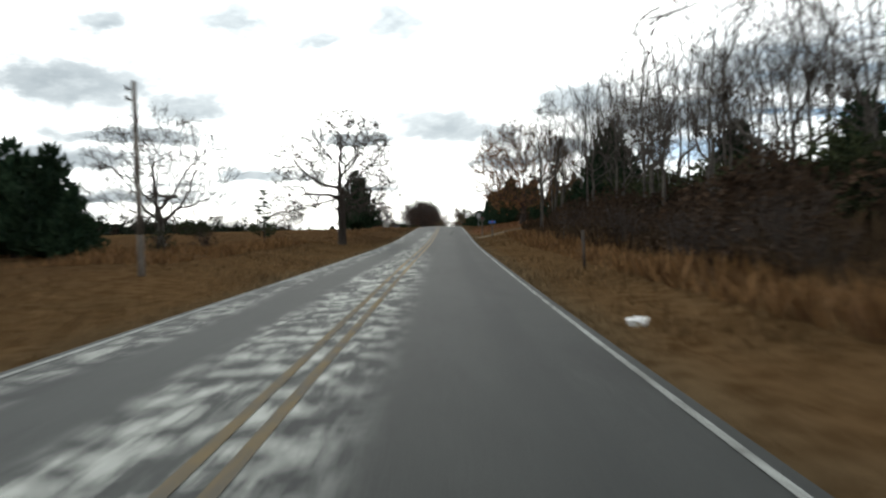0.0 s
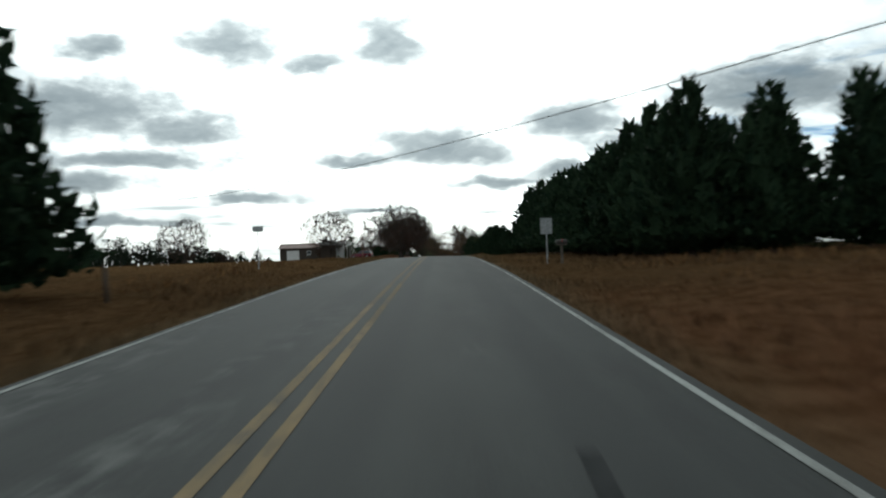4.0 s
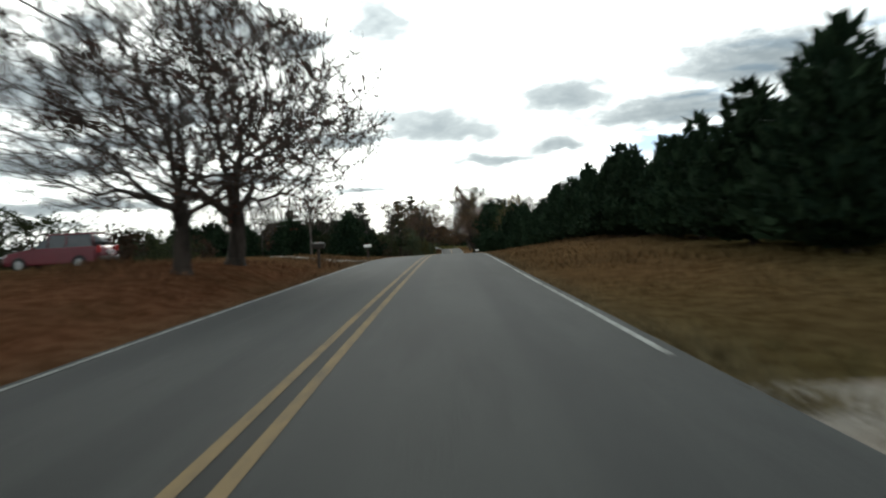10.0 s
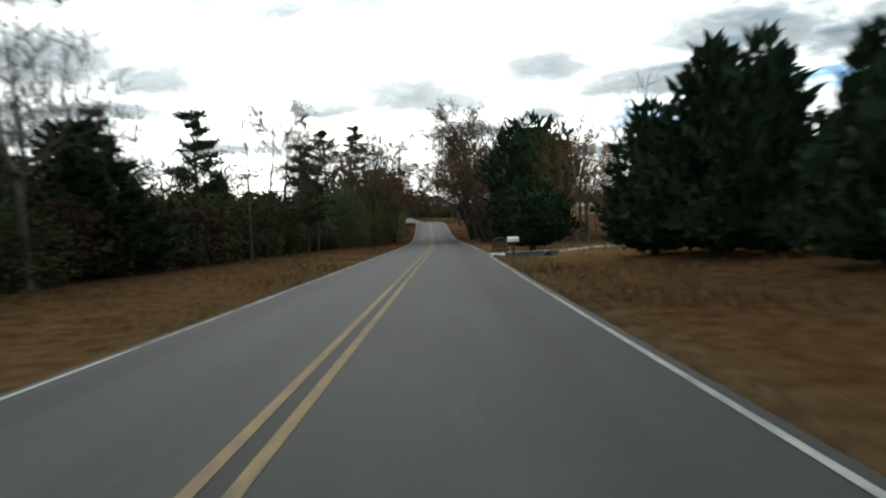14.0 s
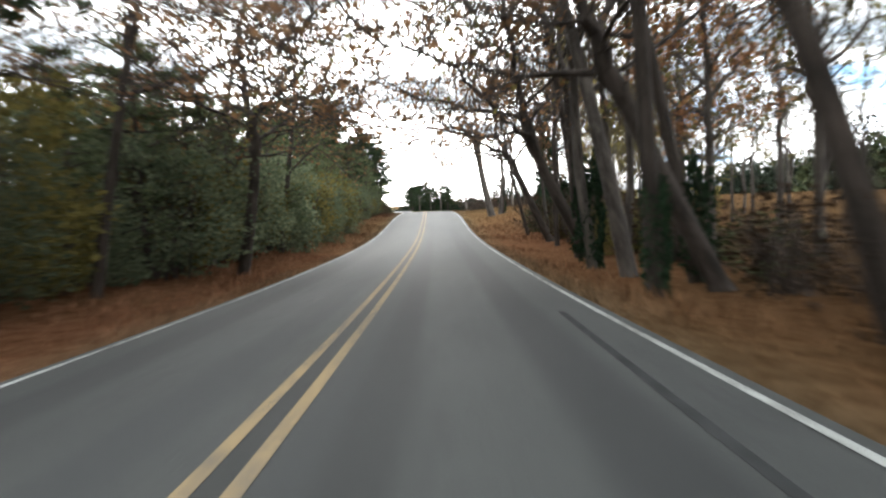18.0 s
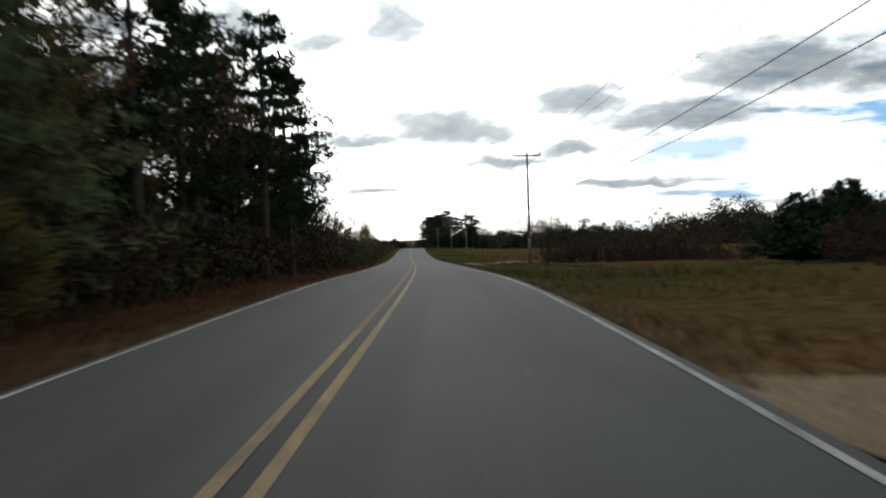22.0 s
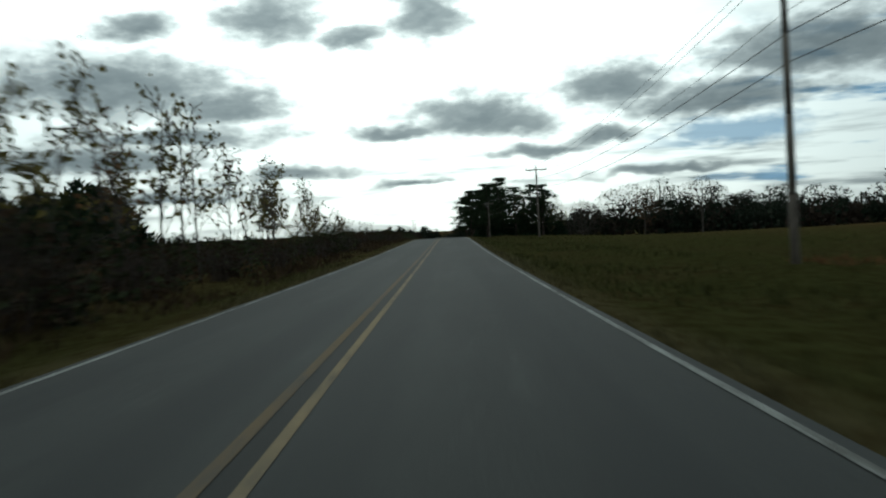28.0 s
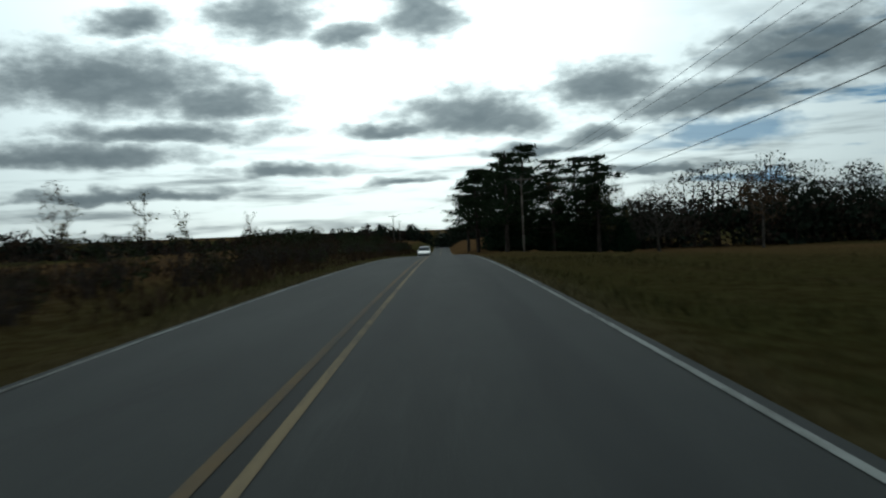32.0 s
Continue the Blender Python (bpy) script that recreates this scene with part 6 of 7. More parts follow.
def cable(a, b, sag, r=0.016, label="thin dark overhead power cable"):
    a, b = Vector(a), Vector(b)
    n = 18
    pts = [a.lerp(b, i / n) - Vector((0, 0, sag * 4 * (i / n) * (1 - i / n))) for i in range(n + 1)]
    v, f = hose(pts, r)
    return tagged(new("power_cable", mesh_of("power_cable", v, f, M_WIRE, True)), label, "cable", "overhead cables")


pA, _ = utility_pole(-8.9, 24.5, 5.75, "short weathered wooden pole in the verge", False, False, 0.105, 20, (0.4, -0.6))
p20, t20 = utility_pole(7.9, 485.6, 7.6, "wooden pole with crossarm and transformer", True, True, 0.13, 8, (0, 1.0), 0.15)
pB, tB = utility_pole(8.4, 556.8, 9.1, "wooden pole with crossarm beside the field", True, False, 0.13, 4)
pC, tC = utility_pole(9.4, 645, 8.4, "plain wooden pole with side insulators", False, False, 0.125, 3)
pD, tD = utility_pole(9.65, 711.3, 7.5, "wooden pole with crossarm in mown grass", True, False, 0.115, 5)
pE, tE = utility_pole(8.6, 800, 8.0, "distant wooden pole with crossarm", True, False, 0.13, 5)
pF, _ = utility_pole(-15, 960, 8.5, "far wooden pole with crossarm", True, False, 0.14, 5)
pG, _ = utility_pole(-18, 1050, 8.5, "far wooden pole with crossarm", True, False, 0.14, 5)
pM, _ = utility_pole(17.8, 90.3, 5.2, "service pole with a grey meter box", False, True, 0.10, 30)
pS, _ = utility_pole(25.5, 201.6, 7.6, "wooden service pole on the pasture", False, False, 0.13, 60)
pT, _ = utility_pole(9.8, 373, 6.2, "thin pale pole at the wood's edge", False, False, 0.085)
for a, b in ((p20, pB), (pB, pC), (pC, pD), (pD, pE), (pE, pF), (pF, pG)):
    for i in range(3):
        cable(a[i], b[i], 1.0 if a is not pD else 0.9, 0.008)
# heavier service lines hung lower on the same poles
LOW = [[t_.matrix_basis @ Vector((0.15, 0, h)) for h in hs] for t_, hs in ((t20, (6.0, 5.25)), (tB, (6.0, 5.3)), (tC, (6.3, 5.5)), (tD, (6.35, 5.35)), (tE, (6.2, 5.4)))]
for a, b in zip(LOW, LOW[1:]):
    for p, q in zip(a, b):
        cable(p, q, 0.8, 0.015, "dark service line hung low on the poles")
for i in range(2):
    cable(p20[i], spot(30, 440, 7.5 + .6 * i), 0.8)
cable(pM[0], spot(-22, 158, 5.4), 0.9)
cable(pS[0], spot(-13.5, 238, 4.2), 0.9)
for i in range(2):
    cable(spot(62, 233, 8.6 + .7 * i), spot(-34, 244, 6.6 + .7 * i), 0.6)

# ---- mailboxes, posts, signs ----


def mailbox(d, y, h, mat, label, turn=0.0, post=M_POST, bars=False, size=0.5, square=0.10):
    """A tin box with a rounded top on a wooden post, door to the road."""
    top = thing("mailbox", label, "mailbox", "mailboxes")
    part("post", block(bmesh.new(), (0, 0, h / 2 - 0.2), (square, square, h - 0.05 + 0.4 - 0.28), 0.008), post, top)
    part("arm", block(bmesh.new(), (0, 0, h - 0.30), (size, 0.12, 0.045), 0.006), post, top)
    w, hh = 0.085, 0.12
    prof = [(-w, 0), (w, 0), (w, hh)] + [(w * math.cos(a), hh + w * math.sin(a)) for a in np.linspace(0.3, math.pi - 0.3, 7)] + [(-w, hh)]
    bm = bmesh.new()
    rings = [[bm.verts.new((x, q[0], h - 0.275 + q[1])) for q in prof] for x in (-size / 2, size / 2)]
    n = len(prof)
    for i in range(n):
        bm.faces.new((rings[0][i], rings[0][(i + 1) % n], rings[1][(i + 1) % n], rings[1][i]))
    bm.faces.new(rings[0][::-1])
    bm.faces.new(rings[1])
    bmesh.ops.recalc_face_normals(bm, faces=bm.faces)
    box = part("box", bm, mat, top)
    part("door", block(bmesh.new(), (-size / 2 - 0.008, 0, h - 0.19), (0.014, 0.168, 0.17), 0.004), mat, box)
    part("flag", block(bmesh.new(), (0.02, -w - 0.012, h - 0.11), (0.02, 0.008, 0.16), 0.002), M_TAIL, box)
    if bars:
        part("lettering", block(bmesh.new(), (0.0, -w - 0.004, h - 0.20), (size * 0.5, 0.004, 0.045), 0), M_BAR, box, "dark illegible lettering")
    return at_spot(top, d, y, turn)


mailbox(3.75, 68.3, 1.42, M_BLUEBOX, "blue mailbox on a grey wooden post", 0, M_POST, False, 0.55, 0.12)
mailbox(3.2, 75.5, 1.74, M_DARKBOX, "dark mailbox on a wooden post by the drive", 0)
mailbox(5.4, 126.5, 1.15, M_DARKBOX, "dark mailbox beside a road sign", 0)
mailbox(-5.0, 212.4, 1.25, M_DARKBOX, "dark brown mailbox on a thick post", 180, M_DARKWOOD, False, 0.5, 0.13)
mailbox(-4.4, 221.2, 1.10, M_DARKBOX, "dark mailbox on a thin post", 180, M_POST, False, 0.48, 0.08)
mailbox(-5.4, 257.0, 1.15, M_DARKBOX, "dark mailbox on a wooden post by the drive", 180, M_DARKWOOD)
mailbox(-6.3, 284.6, 1.15, M_WHITEBOX, "white mailbox on a wooden post in dry grass", 180, M_DARKWOOD, True, 0.55, 0.12)
mailbox(2.85, 347.0, 1.08, M_WHITEBOX, "white mailbox on a dark post by a driveway", 0, M_DARKWOOD, False, 0.48)


def post(d, y, h, r, mat, label, name="wooden_post", category="post"):
    top = thing(name, label, category)
    bm = rod(bmesh.new(), (0, 0, -0.25), (0, 0, h), r, r * 0.94, 10)
    part("shaft", bm, mat, top)
    part("cap", rod(bmesh.new(), (0, 0, h - 0.002), (0, 0, h + r * 0.35), r * 0.94, r * 0.5, 10), mat, top)
    return at_spot(top, d, y, 0, 0, (random.Random(int(y)).uniform(-2, 2), random.Random(int(y) + 3).uniform(-2, 2)))


def channel_post(d, y, h, label):
    """A steel U-channel post."""
    top = thing("metal_post", label, "post")
    bm = bmesh.new()
    block(bm, (0, 0, h / 2 - 0.15), (0.055, 0.006, h + 0.3), 0.001)
    for s in (-1, 1):
        block(bm, (s * 0.026, 0.016, h / 2 - 0.15), (0.006, 0.034, h + 0.3), 0.001)
    part("channel", bm, M_RUST, top)
    for i in range(3):
        part("bolt", rod(bmesh.new(), (0, -0.012, h - 0.12 - 0.25 * i), (0, 0.004, h - 0.12 - 0.25 * i), 0.010, 0.010, 6), M_STEEL, top)
    return at_spot(top, d, y, 0)


post(4.4, 25.5, 1.15, 0.05, M_DARKWOOD, "dark wooden post in tall weeds")
post(5.0, 85, 0.6, 0.03, M_DARKWOOD, "short dark stake on the lawn")
post(-8.5, 110, 0.95, 0.06, M_DARKWOOD, "dark wooden post in dry grass")
post(8.0, 353.0, 0.7, 0.035, M_DARKWOOD, "short dark stake by the drive")
for d, y in ((-29, 324), (-25.4, 323), (-21.6, 322)):
    post(d, y, 1.35, 0.06, M_POST, "grey fence post at the wood's edge", "fence_post", "fence post")
channel_post(-5.0, 141.3, 1.85, "tall thin steel post in the verge")


def road_sign(d, y, h, w, ph, label, face):
    """A sign seen from behind on a steel channel."""
    top = thing("road_sign", label, "road sign")
    bm = bmesh.new()
    block(bm, (0, 0, h / 2 - 0.15), (0.06, 0.03, h + 0.3), 0.004)
    part("support", bm, M_STEEL, top)
    pl = part("plate", block(bmesh.new(), (0, 0.03, h - ph / 2), (w, 0.006, ph), 0.002), face, top)
    for s in (0.25, 0.75):
        part("bolt", rod(bmesh.new(), (0, 0.020, h - ph * s), (0, 0.040, h - ph * s), 0.012, 0.012, 6), M_STEEL, pl)
    return at_spot(top, d, y, 0)


road_sign(4.9, 127.8, 2.15, 0.55, 0.75, "grey back of a road sign on a steel post", M_STEEL)
road_sign(-9.3, 131, 2.2, 0.55, 0.28, "small sign on a steel post in dry grass", M_STEEL)

# ---- small things on the ground ----


def bag(d, y):
    rng = np.random.default_rng(5)
    bm = bmesh.new()
    bmesh.ops.create_icosphere(bm, subdivisions=3, radius=0.13)
    for v in bm.verts:
        k = noise.noise(v.co * 11) * 0.16 + noise.noise(v.co * 30) * 0.09
        v.co = v.co * (1 + k * 2.4)
        v.co.z = v.co.z * 0.62
        v.co.x *= 1.25
    for v in bm.verts:
        v.co.z = max(v.co.z + 0.07, 0.0)
    top = thing("litter_bag", "crumpled white plastic bag in dry grass", "litter")
    part("sack", bm, M_PLASTIC, top)
    bm = bmesh.new()
    block(bm, (0.17, 0.02, 0.10), (0.10, 0.06, 0.025), 0.008, Euler((0.2, -0.5, 0.4)).to_matrix())
    part("handle", bm, M_PLASTIC, top)
    return at_spot(top, d, y, 25)


bag(3.0, 12.4)


def culvert(d, y, r, ln, turn, label):
    top = thing("culvert_pipe", label, "culvert")
    bm = bmesh.new()
    n = 18
    rings = []
    for x, rr in ((-ln / 2, r), (-ln / 2 + .04, r * 1.06), (ln / 2 - .04, r * 1.06), (ln / 2, r), (ln / 2, r * 0.9), (-ln / 2, r * 0.9)):
        rings.append([bm.verts.new((rr * math.cos(2 * math.pi * i / n), x, rr * math.sin(2 * math.pi * i / n))) for i in range(n)])
    for k in range(6):
        for i in range(n):
            bm.faces.new((rings[k][i], rings[k][(i + 1) % n], rings[(k + 1) % 6][(i + 1) % n], rings[(k + 1) % 6][i]))
    # Flat black face across the mouth, standing for the shade inside the pipe.
    bm.faces.new(rings[5])
    part("pipe", bm, M_CORK, top)
    return at_spot(top, d, y, turn, r * 0.45)


culvert(4.9, 225.0, 0.24, 0.9, -3, "black drain pipe below the driveway")
culvert(4.75, 350.6, 0.17, 0.8, -3, "black drain pipe below the driveway")


def headwall(d, y, ln, high, turn, label):
    """A low weathered wall holding the bank of a driveway, with a cap and sloping wings."""
    top = thing("culvert_headwall", label, "retaining wall")
    part("wall", block(bmesh.new(), (0, 0, high / 2 - 0.25), (ln, 0.24, high + 0.5), 0.02), M_GREYWALL, top)
    part("cap", block(bmesh.new(), (0, -0.01, high + 0.035), (ln + 0.06, 0.30, 0.07), 0.015), M_GREYWALL, top)
    for s in (-1, 1):
        part("wing", block(bmesh.new(), (s * (ln / 2 + 0.35), 0.02, high / 2 - 0.38), (0.7, 0.20, high + 0.2), 0.02), M_GREYWALL, top)
    return at_spot(top, d, y, turn)


headwall(4.05, 350.9, 2.6, 0.20, 2, "low weathered grey concrete wall below the driveway")


def logs():
    top = thing("log_pile", "pile of pale cut logs on the grass", "log pile")
    rng = random.Random(4)
    for x, yy, z, a in ((0, 0, .13, 4), (.1, .34, .13, -5), (-.2, -.3, .12, 9), (1.5, .1, .15, 30), (.0, .15, .36, 2), (-1.3, .2, .11, -12)):
        ln = rng.uniform(1.2, 2.0)
        r = rng.uniform(0.10, 0.16)
        q = Matrix.Rotation(radians(a), 3, "Z")
        p0, p1 = Vector((x, yy, z)) + q @ Vector((-ln / 2, 0, 0)), Vector((x, yy, z)) + q @ Vector((ln / 2, 0, 0.03))
        part("log", rod(bmesh.new(), p0, p1, r, r * 0.9, 12), M_LOG, top)
    return at_spot(top, 7.4, 390.5, 8)


logs()


def wheel_planter():
    """A wooden cart wheel set upright against a box."""
    top = thing("cart_wheel", "old wooden cart wheel leaning on a crate", "garden ornament")
    bm = bmesh.new()
    n = 20
    for i in range(n):
        a, b = 2 * math.pi * i / n, 2 * math.pi * (i + 1) / n
        rod(bm, (0.42 * math.cos(a), -0.25, 0.45 + 0.42 * math.sin(a)), (0.42 * math.cos(b), -0.25, 0.45 + 0.42 * math.sin(b)), 0.035, 0.035, 6)
    part("rim", bm, M_OLDWOOD, top)
    part("hub", rod(bmesh.new(), (0, -0.33, 0.45), (0, -0.17, 0.45), 0.08, 0.08, 10), M_DARKWOOD, top)
    for i in range(8):
        a = 2 * math.pi * i / 8
        part("spoke", rod(bmesh.new(), (0.07 * math.cos(a), -0.25, 0.45 + 0.07 * math.sin(a)), (0.41 * math.cos(a), -0.25, 0.45 + 0.41 * math.sin(a)), 0.018, 0.015, 6), M_OLDWOOD, top)
    bm = bmesh.new()
    for z in (0.12, 0.34, 0.56):
        block(bm, (0, -0.05, z), (0.95, 0.04, 0.18), 0.006)
    part("crate", bm, M_DARKWOOD, top)
    return at_spot(top, 3.05, 359.6, -6)


wheel_planter()


def yard_sign():
    top = thing("yard_sign", "small dark yard sign with pale lettering", "sign")
    for s in (-1, 1):
        part("stake", rod(bmesh.new(), (s * 0.2, 0, -0.2), (s * 0.2, 0, 0.6), 0.01, 0.01, 6), M_STEEL, top)
    pl = part("plate", block(bmesh.new(), (0, -0.014, 0.62), (0.62, 0.012, 0.42), 0.003), M_DARKBOX, top)
    for z, w in ((0.72, 0.42), (0.60, 0.34), (0.50, 0.4)):
        part("lettering", block(bmesh.new(), (0, -0.0235, z), (w, 0.005, 0.05), 0), M_GOLD, pl, "pale illegible lettering")
    return at_spot(top, 20.6, 489, -8)


yard_sign()

# ---- houses ----


def window_unit(top, x, y, z, w, h, side, frame_mat=None):
    """A window in a wall that faces x (side -1/1) or y (side -2/2)."""
    fm = frame_mat or M_CREAM
    s = 1 if side > 0 else -1
    if abs(side) == 1:
        n, size = Vector((s, 0, 0)), lambda a, b, t: (t, a, b)
    else:
        n, size = Vector((0, s, 0)), lambda a, b, t: (a, t, b)
    c = Vector((x, y, z))
    u = Vector((0, 1, 0)) if abs(side) == 1 else Vector((1, 0, 0))
    bm = bmesh.new()
    for q in (-1, 1):
        block(bm, c + n * 0.02 + u * (q * w / 2), size(0.07, h + 0.07, 0.06), 0.004)
        block(bm, c + n * 0.02 + Vector((0, 0, q * h / 2)), size(w - 0.07, 0.07, 0.06), 0.004)
    win = part("window", bm, fm, top)
    part("pane", block(bmesh.new(), c + n * 0.008 + Vector((0, 0, h / 4)), size(w - 0.07, h / 2 - 0.05, 0.01)), M_GLASS, win)
    part("pane", block(bmesh.new(), c + n * 0.008 - Vector((0, 0, h / 4)), size(w - 0.07, h / 2 - 0.05, 0.01)), M_GLASS, win)
    part("sash_bar", block(bmesh.new(), c + n * 0.02, size(w - 0.07, 0.045, 0.04), 0.003), fm, win)
    part("sill", block(bmesh.new(), c + n * 0.05 - Vector((0, 0, h / 2 + 0.055)), size(w + 0.12, 0.04, 0.10), 0.004), fm, win)


def siding(top, x0, x1, y0, y1, z0, z1, mat, boards=11):
    """Four walls clad with lapped boards, a part each."""
    for name, c, s in (("wall", ((x0 + x1) / 2, y0 + .06, (z0 + z1) / 2), (x1 - x0, .12, z1 - z0)), ("wall", ((x0 + x1) / 2, y1 - .06, (z0 + z1) / 2), (x1 - x0, .12, z1 - z0)),
                       ("wall", (x0 + .06, (y0 + y1) / 2, (z0 + z1) / 2), (.12, y1 - y0 - .24, z1 - z0)), ("wall", (x1 - .06, (y0 + y1) / 2, (z0 + z1) / 2), (.12, y1 - y0 - .24, z1 - z0))):
        w = part(name, block(bmesh.new(), c, s), mat, top)
        h = (z1 - z0) / boards
        for i in range(boards):
            z = z0 + h * (i + .5)
            if s[0] > s[1]:
                q = c[1] + (-.066 if c[1] < (y0 + y1) / 2 else .066)
                part("board", block(bmesh.new(), (c[0], q, z), (s[0], .012, h * .93)), mat, w)
            else:
                q = c[0] + (-.066 if c[0] < (x0 + x1) / 2 else .066)
                part("board", block(bmesh.new(), (q, c[1], z), (.012, s[1], h * .93)), mat, w)


def gable_roof(top, x0, x1, y0, y1, z, rise, along, mat, over=0.4):
    """Two slabs and a ridge; along 'x' or 'y'."""
    if along == "y":
        mid, half = (x0 + x1) / 2, (x1 - x0) / 2 + over
        for s in (-1, 1):
            a = math.atan2(rise, half)
            ln = math.hypot(rise, half)
            part("roof_slope", block(bmesh.new(), (mid + s * half / 2, (y0 + y1) / 2, z + rise / 2), (ln, y1 - y0 + 2 * over, .10), .008, Euler((0, s * a, 0)).to_matrix()), mat, top)
        ends = [(mid, y, z) for y in (y0 + .06, y1 - .06)]
        for c in ends:
            bm = bmesh.new()
            tri = [[bm.verts.new((c[0] + q, c[1] + t, c[2] + k)) for q, k in ((-half + over, 0), (half - over, 0), (0, rise * .86))] for t in (-.06, .06)]
            bm.faces.new(tri[0])
            bm.faces.new(tri[1][::-1])
            for i in range(3):
                bm.faces.new((tri[0][i], tri[1][i], tri[1][(i + 1) % 3], tri[0][(i + 1) % 3]))
            part("gable", bm, M_WHITE, top)
    else:
        mid, half = (y0 + y1) / 2, (y1 - y0) / 2 + over
        for s in (-1, 1):
            a = math.atan2(rise, half)
            ln = math.hypot(rise, half)
            part("roof_slope", block(bmesh.new(), ((x0 + x1) / 2, mid + s * half / 2, z + rise / 2), (x1 - x0 + 2 * over, ln, .10), .008, Euler((-s * a, 0, 0)).to_matrix()), mat, top)
        for x in (x0 + .06, x1 - .06):
            bm = bmesh.new()
            tri = [[bm.verts.new((x + t, mid + q, z + k)) for q, k in ((-half + over, 0), (half - over, 0), (0, rise * .86))] for t in (-.06, .06)]
            bm.faces.new(tri[0])
            bm.faces.new(tri[1][::-1])
            for i in range(3):
                bm.faces.new((tri[0][i], tri[1][i], tri[1][(i + 1) % 3], tri[0][(i + 1) % 3]))
            part("gable", bm, M_WHITE, top)


def white_house():
    """Low white house, long side to the road, with porch and carport beyond."""
    top = thing("white_house", "low white house with porch and carport", "house")
    siding(top, -2.7, 0, 0, 11, -0.5, 2.35, M_WHITE, 13)
    # Dark sheet over the end siding; tree shadow put in as colour.
    part("shed_wall", block(bmesh.new(), (-1.4, -0.10, .75), (2.6, .05, 2.5)), M_DARKWOOD, top, "dark sheet standing for tree shadow on the end wall")
    part("skirting", block(bmesh.new(), (0.10, 1.7, -.05), (.04, 3.2, .75)), M_DARKWOOD, top)
    gable_roof(top, -2.7, 0, 0, 22, 2.35, 0.55, "y", M_ROOF, .45)
    window_unit(top, 0.075, 5.2, 1.35, .85, 1.15, 1)
    window_unit(top, 0.075, 9.3, 1.35, .8, 1.15, 1)
    window_unit(top, 0.075, 1.9, 1.45, 1.2, .8, 1)
    for y in (4.0, 7.2):
        dr = part("door", block(bmesh.new(), (.11, y, .75), (.06, .92, 2.02), .008), M_CREAM, top)
        part("door_handle", rod(bmesh.new(), (.14, y + .34, .75), (.19, y + .34, .75), .025, .025, 8), M_STEEL, dr)
        part("step", block(bmesh.new(), (.6, y, -.40), (.9, 1.3, .18), .01), M_CONCRETE, top)
    part("porch_floor", block(bmesh.new(), (-1.35, 14.1, -.22), (2.6, 6, .3), .01), M_CONCRETE, top)
    part("porch_back_wall", block(bmesh.new(), (-2.6, 16.6, 1.0), (.12, 11, 2.7)), M_DARKWOOD, top)
    for y in (11.3, 16.8, 21.6):
        part("porch_post", block(bmesh.new(), (-.1, y, .95), (.12, .12, 2.8), .008), M_CREAM, top)
    for y in (12.6, 14.2):
        part("planter", rod(bmesh.new(), (-.6, y, -.07), (-.6, y, .35), .2, .25, 12), M_DARKBOX, top)
    return at_spot(top, -17.4, 226.5, 0, .35)


white_house()


def shed():
    top = thing("garage", "small garage with faded red roof", "garage")
    siding(top, -4, 4, 0, 7, -.4, 2.4, M_DARKWOOD, 9)
    gable_roof(top, -4, 4, 0, 7, 2.4, 1.1, "x", M_ROOFRED, .4)
    window_unit(top, 2.2, -.075, 1.4, .8, .8, -2)
    part("garage_door", block(bmesh.new(), (-1.2, -.05, .85), (2.6, .07, 2.2), .01), M_CREAM, top)
    return at_spot(top, -31, 265, 0, .3)


shed()


def yellow_house():
    """Long low yellow house with a grey roof and an open carport at its end."""
    top = thing("yellow_house", "long low yellow house with grey roof", "house")
    siding(top, 2.9, 16, 0, 8, -.9, 2.2, M_YELLOW, 12)
    gable_roof(top, 0, 16, 0, 8, 2.2, 1.0, "x", M_ROOF, .4)
    for x in (4.6, 8.2, 14.2):
        window_unit(top, x, -.075, 1.15, 1.1, 1.1, -2)
    d = part("door", block(bmesh.new(), (11.8, -.05, .75), (.95, .09, 2.05), .008), M_CREAM, top)
    part("door_handle", rod(bmesh.new(), (12.13, -.095, .75), (12.13, -.14, .75), .025, .025, 8), M_STEEL, d)
    for x in (.2,):
        for y in (.2, 7.8):
            part("carport_post", block(bmesh.new(), (x, y, .6), (.12, .12, 3.0), .008), M_DARKWOOD, top)
    part("carport_back", block(bmesh.new(), (1.4, 7.9, .6), (2.9, .1, 3.0)), M_DARKWOOD, top)
    part("carport_floor", block(bmesh.new(), (1.4, 4, -.5), (2.9, 8, .3)), M_CONCRETE, top)
    part("low_wall", block(bmesh.new(), (2.3, .1, -.05), (1.1, .12, .9), .01), M_YELLOW, top)
    return at_spot(top, 26.4, 521, -4, .1)


yellow_house()


def trailer():
    top = thing("mobile_home", "long white mobile home behind trees", "house")
    siding(top, 0, 14, 0, 4, .3, 2.9, M_WHITE, 10)
    part("roof", block(bmesh.new(), (7, 2, 3.0), (14.5, 4.5, .16), .03), M_WHITE, top)
    for x in (2.2, 6.0, 10.2, 12.4):
        window_unit(top, x, -.075, 1.8, .9, .8, -2)
    for x in (1, 5, 9, 13):
        for y in (.6, 3.4):
            part("pier", block(bmesh.new(), (x, y, .0), (.4, .4, .6), .01), M_CONCRETE, top)
    return at_spot(top, 29, 62, -20, .25)


trailer()

# ---- cars ----


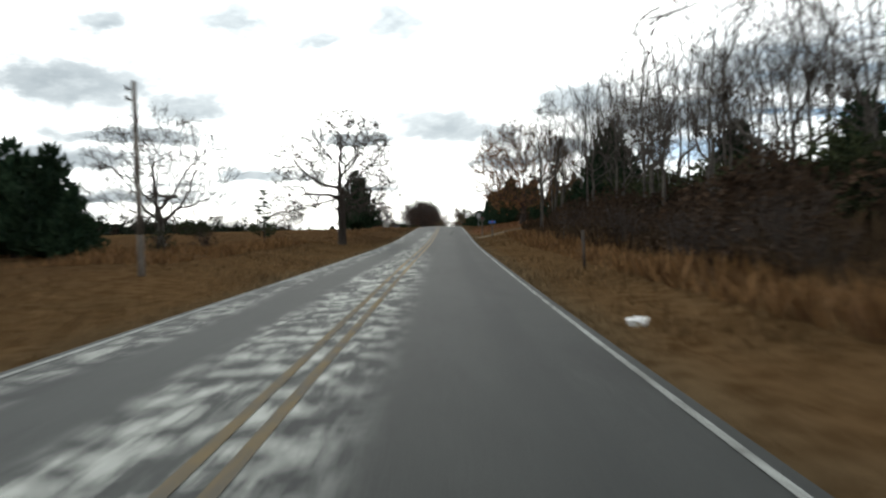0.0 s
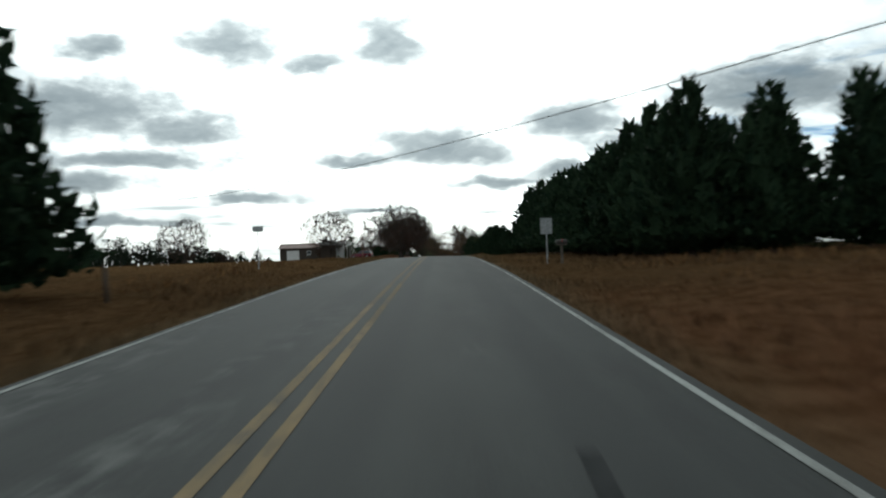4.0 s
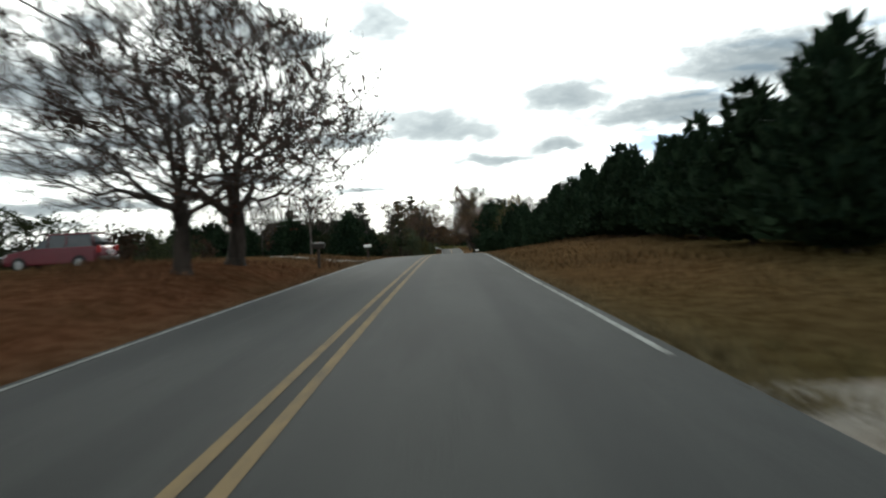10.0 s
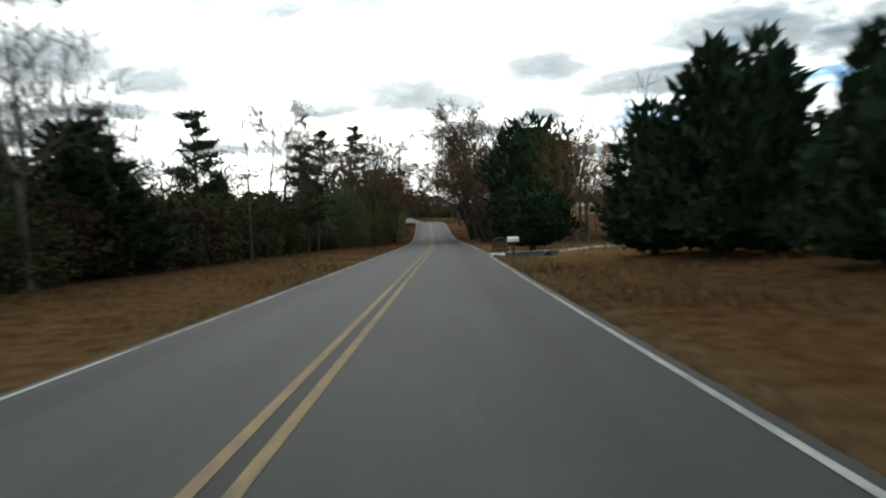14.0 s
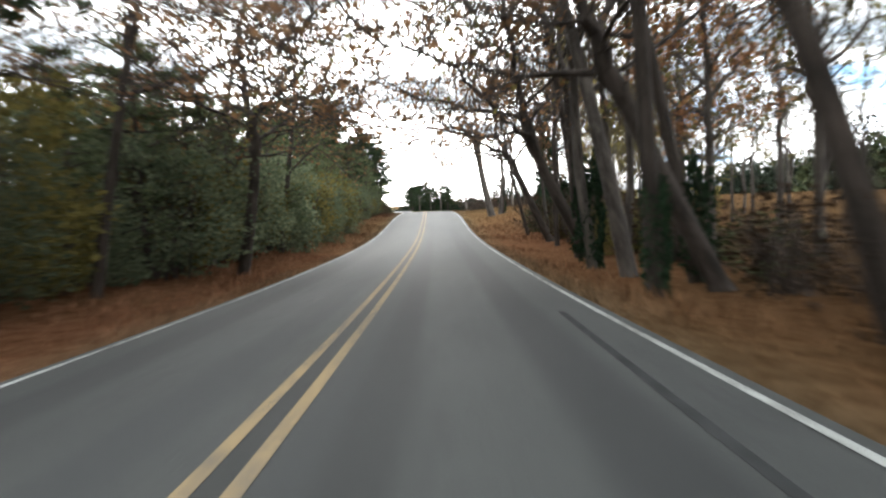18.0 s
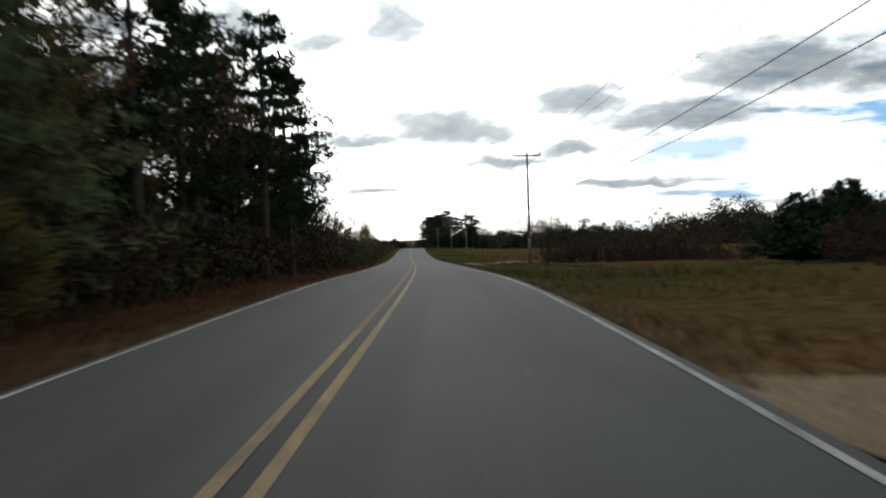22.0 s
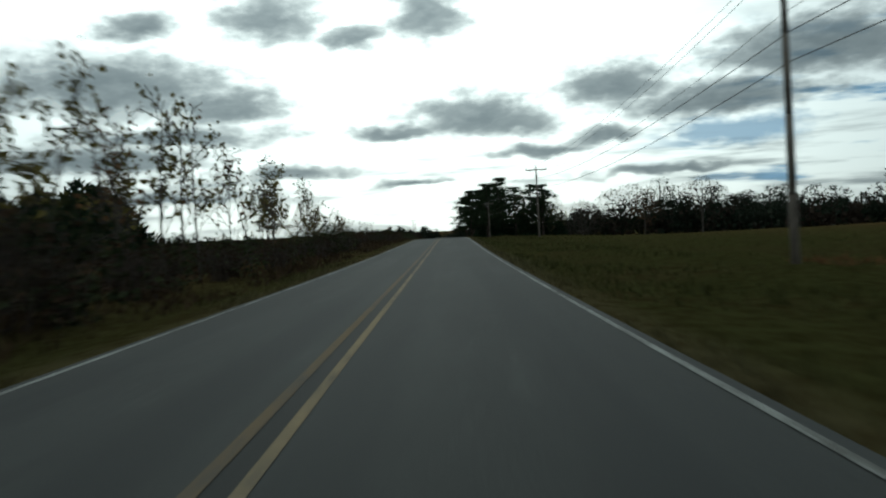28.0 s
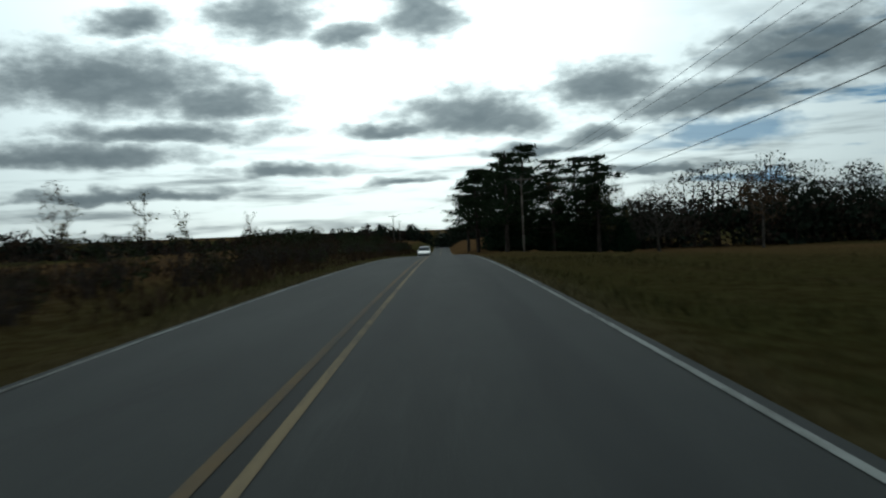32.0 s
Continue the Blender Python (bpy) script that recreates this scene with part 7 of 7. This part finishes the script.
def car(d, y, turn, paint, label, tall=1.62, ln=4.5):
    """An estate or small off-roader: shaped body, glasshouse, wheels, lamps."""
    top = thing("car", label, "car", "cars")
    h = ln / 2
    low = [(-h, .42), (-h + .05, .30), (h - .05, .28), (h, .45), (h - .03, .70), (h - .35, .86), (h * .42, 1.0), (-h + .10, 1.02), (-h - .02, .80)]

    def loft(prof, w0, w1, zmid):
        bm = bmesh.new()
        rings = []
        for s in (-1, -.86, .86, 1):
            k = .93 if abs(s) == 1 else 1.0
            rings.append([bm.verts.new((x * k, s * (w0 if z < zmid else w1) * (1 if abs(s) == 1 else 1.0), z)) for x, z in prof])
        n = len(prof)
        for a in range(3):
            for i in range(n):
                f = bm.faces.new((rings[a][i], rings[a][(i + 1) % n], rings[a + 1][(i + 1) % n], rings[a + 1][i]))
                f.smooth = True
        bm.faces.new(rings[0])
        bm.faces.new(rings[3][::-1])
        bmesh.ops.recalc_face_normals(bm, faces=bm.faces)
        bmesh.ops.bevel(bm, geom=bm.edges[:], offset=.03, segments=2, affect="EDGES", clamp_overlap=True)
        return bm

    body = part("body", loft(low, .88, .84, .75), paint, top)
    glass = [(-h + .12, .98), (-h + .40, tall - .09), (h * .02, tall - .06), (h * .40, .98)]
    part("glasshouse", loft(glass, .78, .66, 1.1), M_GLASS, top)
    part("roof", block(bmesh.new(), (-h * .36, 0, tall - .045), (ln * .44, 1.26, .09), .035), paint, top)
    for x in (-h + .33, -h * .35, h * .03):
        for s in (-1, 1):
            part("pillar", rod(bmesh.new(), (x - (.12 if x < -1 else -.05), s * .775, .98), (x, s * .68, tall - .06), .035, .03, 6), paint, top)
    for x in (-h * .62, h * .62):
        for s in (-1, 1):
            w = part("wheel", rod(bmesh.new(), (x, s * .68, .33), (x, s * .90, .33), .33, .33, 20), M_TYRE, top)
            part("rim", rod(bmesh.new(), (x, s * .895, .33), (x, s * .915, .33), .20, .18, 14), M_STEEL, w)
    for s in (-1, 1):
        part("headlight", block(bmesh.new(), (h - .10, s * .62, .68), (.16, .34, .13), .03), M_HEAD, top)
        part("tail_lamp", block(bmesh.new(), (-h + .03, s * .72, .88), (.10, .16, .32), .03), M_TAIL, top)
        part("mirror", block(bmesh.new(), (h * .30, s * .95, 1.02), (.12, .16, .12), .03), paint, top)
    part("bumper", block(bmesh.new(), (-h - .01, 0, .48), (.10, 1.6, .20), .04), M_DARKBOX, top)
    part("bumper", block(bmesh.new(), (h - .02, 0, .46), (.10, 1.6, .20), .04), M_DARKBOX, top)
    pl = part("number_plate", block(bmesh.new(), (-h - .065, 0, .72), (.01, .32, .16), .003), M_WHITEBOX, top)
    part("lettering", block(bmesh.new(), (-h - .073, 0, .72), (.004, .24, .06)), M_BAR, pl)
    return at_spot(top, d, y, turn, .03)


car(-17.0, 259, 172, M_CARRED, "dark red car parked on the lawn")
oncoming = car(-2.9, 830, -88, M_CARWHITE, "white car in the opposite lane", 1.55)
oncoming.matrix_basis = Matrix.Translation((float(road_x(830)) - 2.9, 830, float(lane_z(-2.9, 830)) + .02)) @ Matrix.Rotation(radians(-88), 4, "Z")
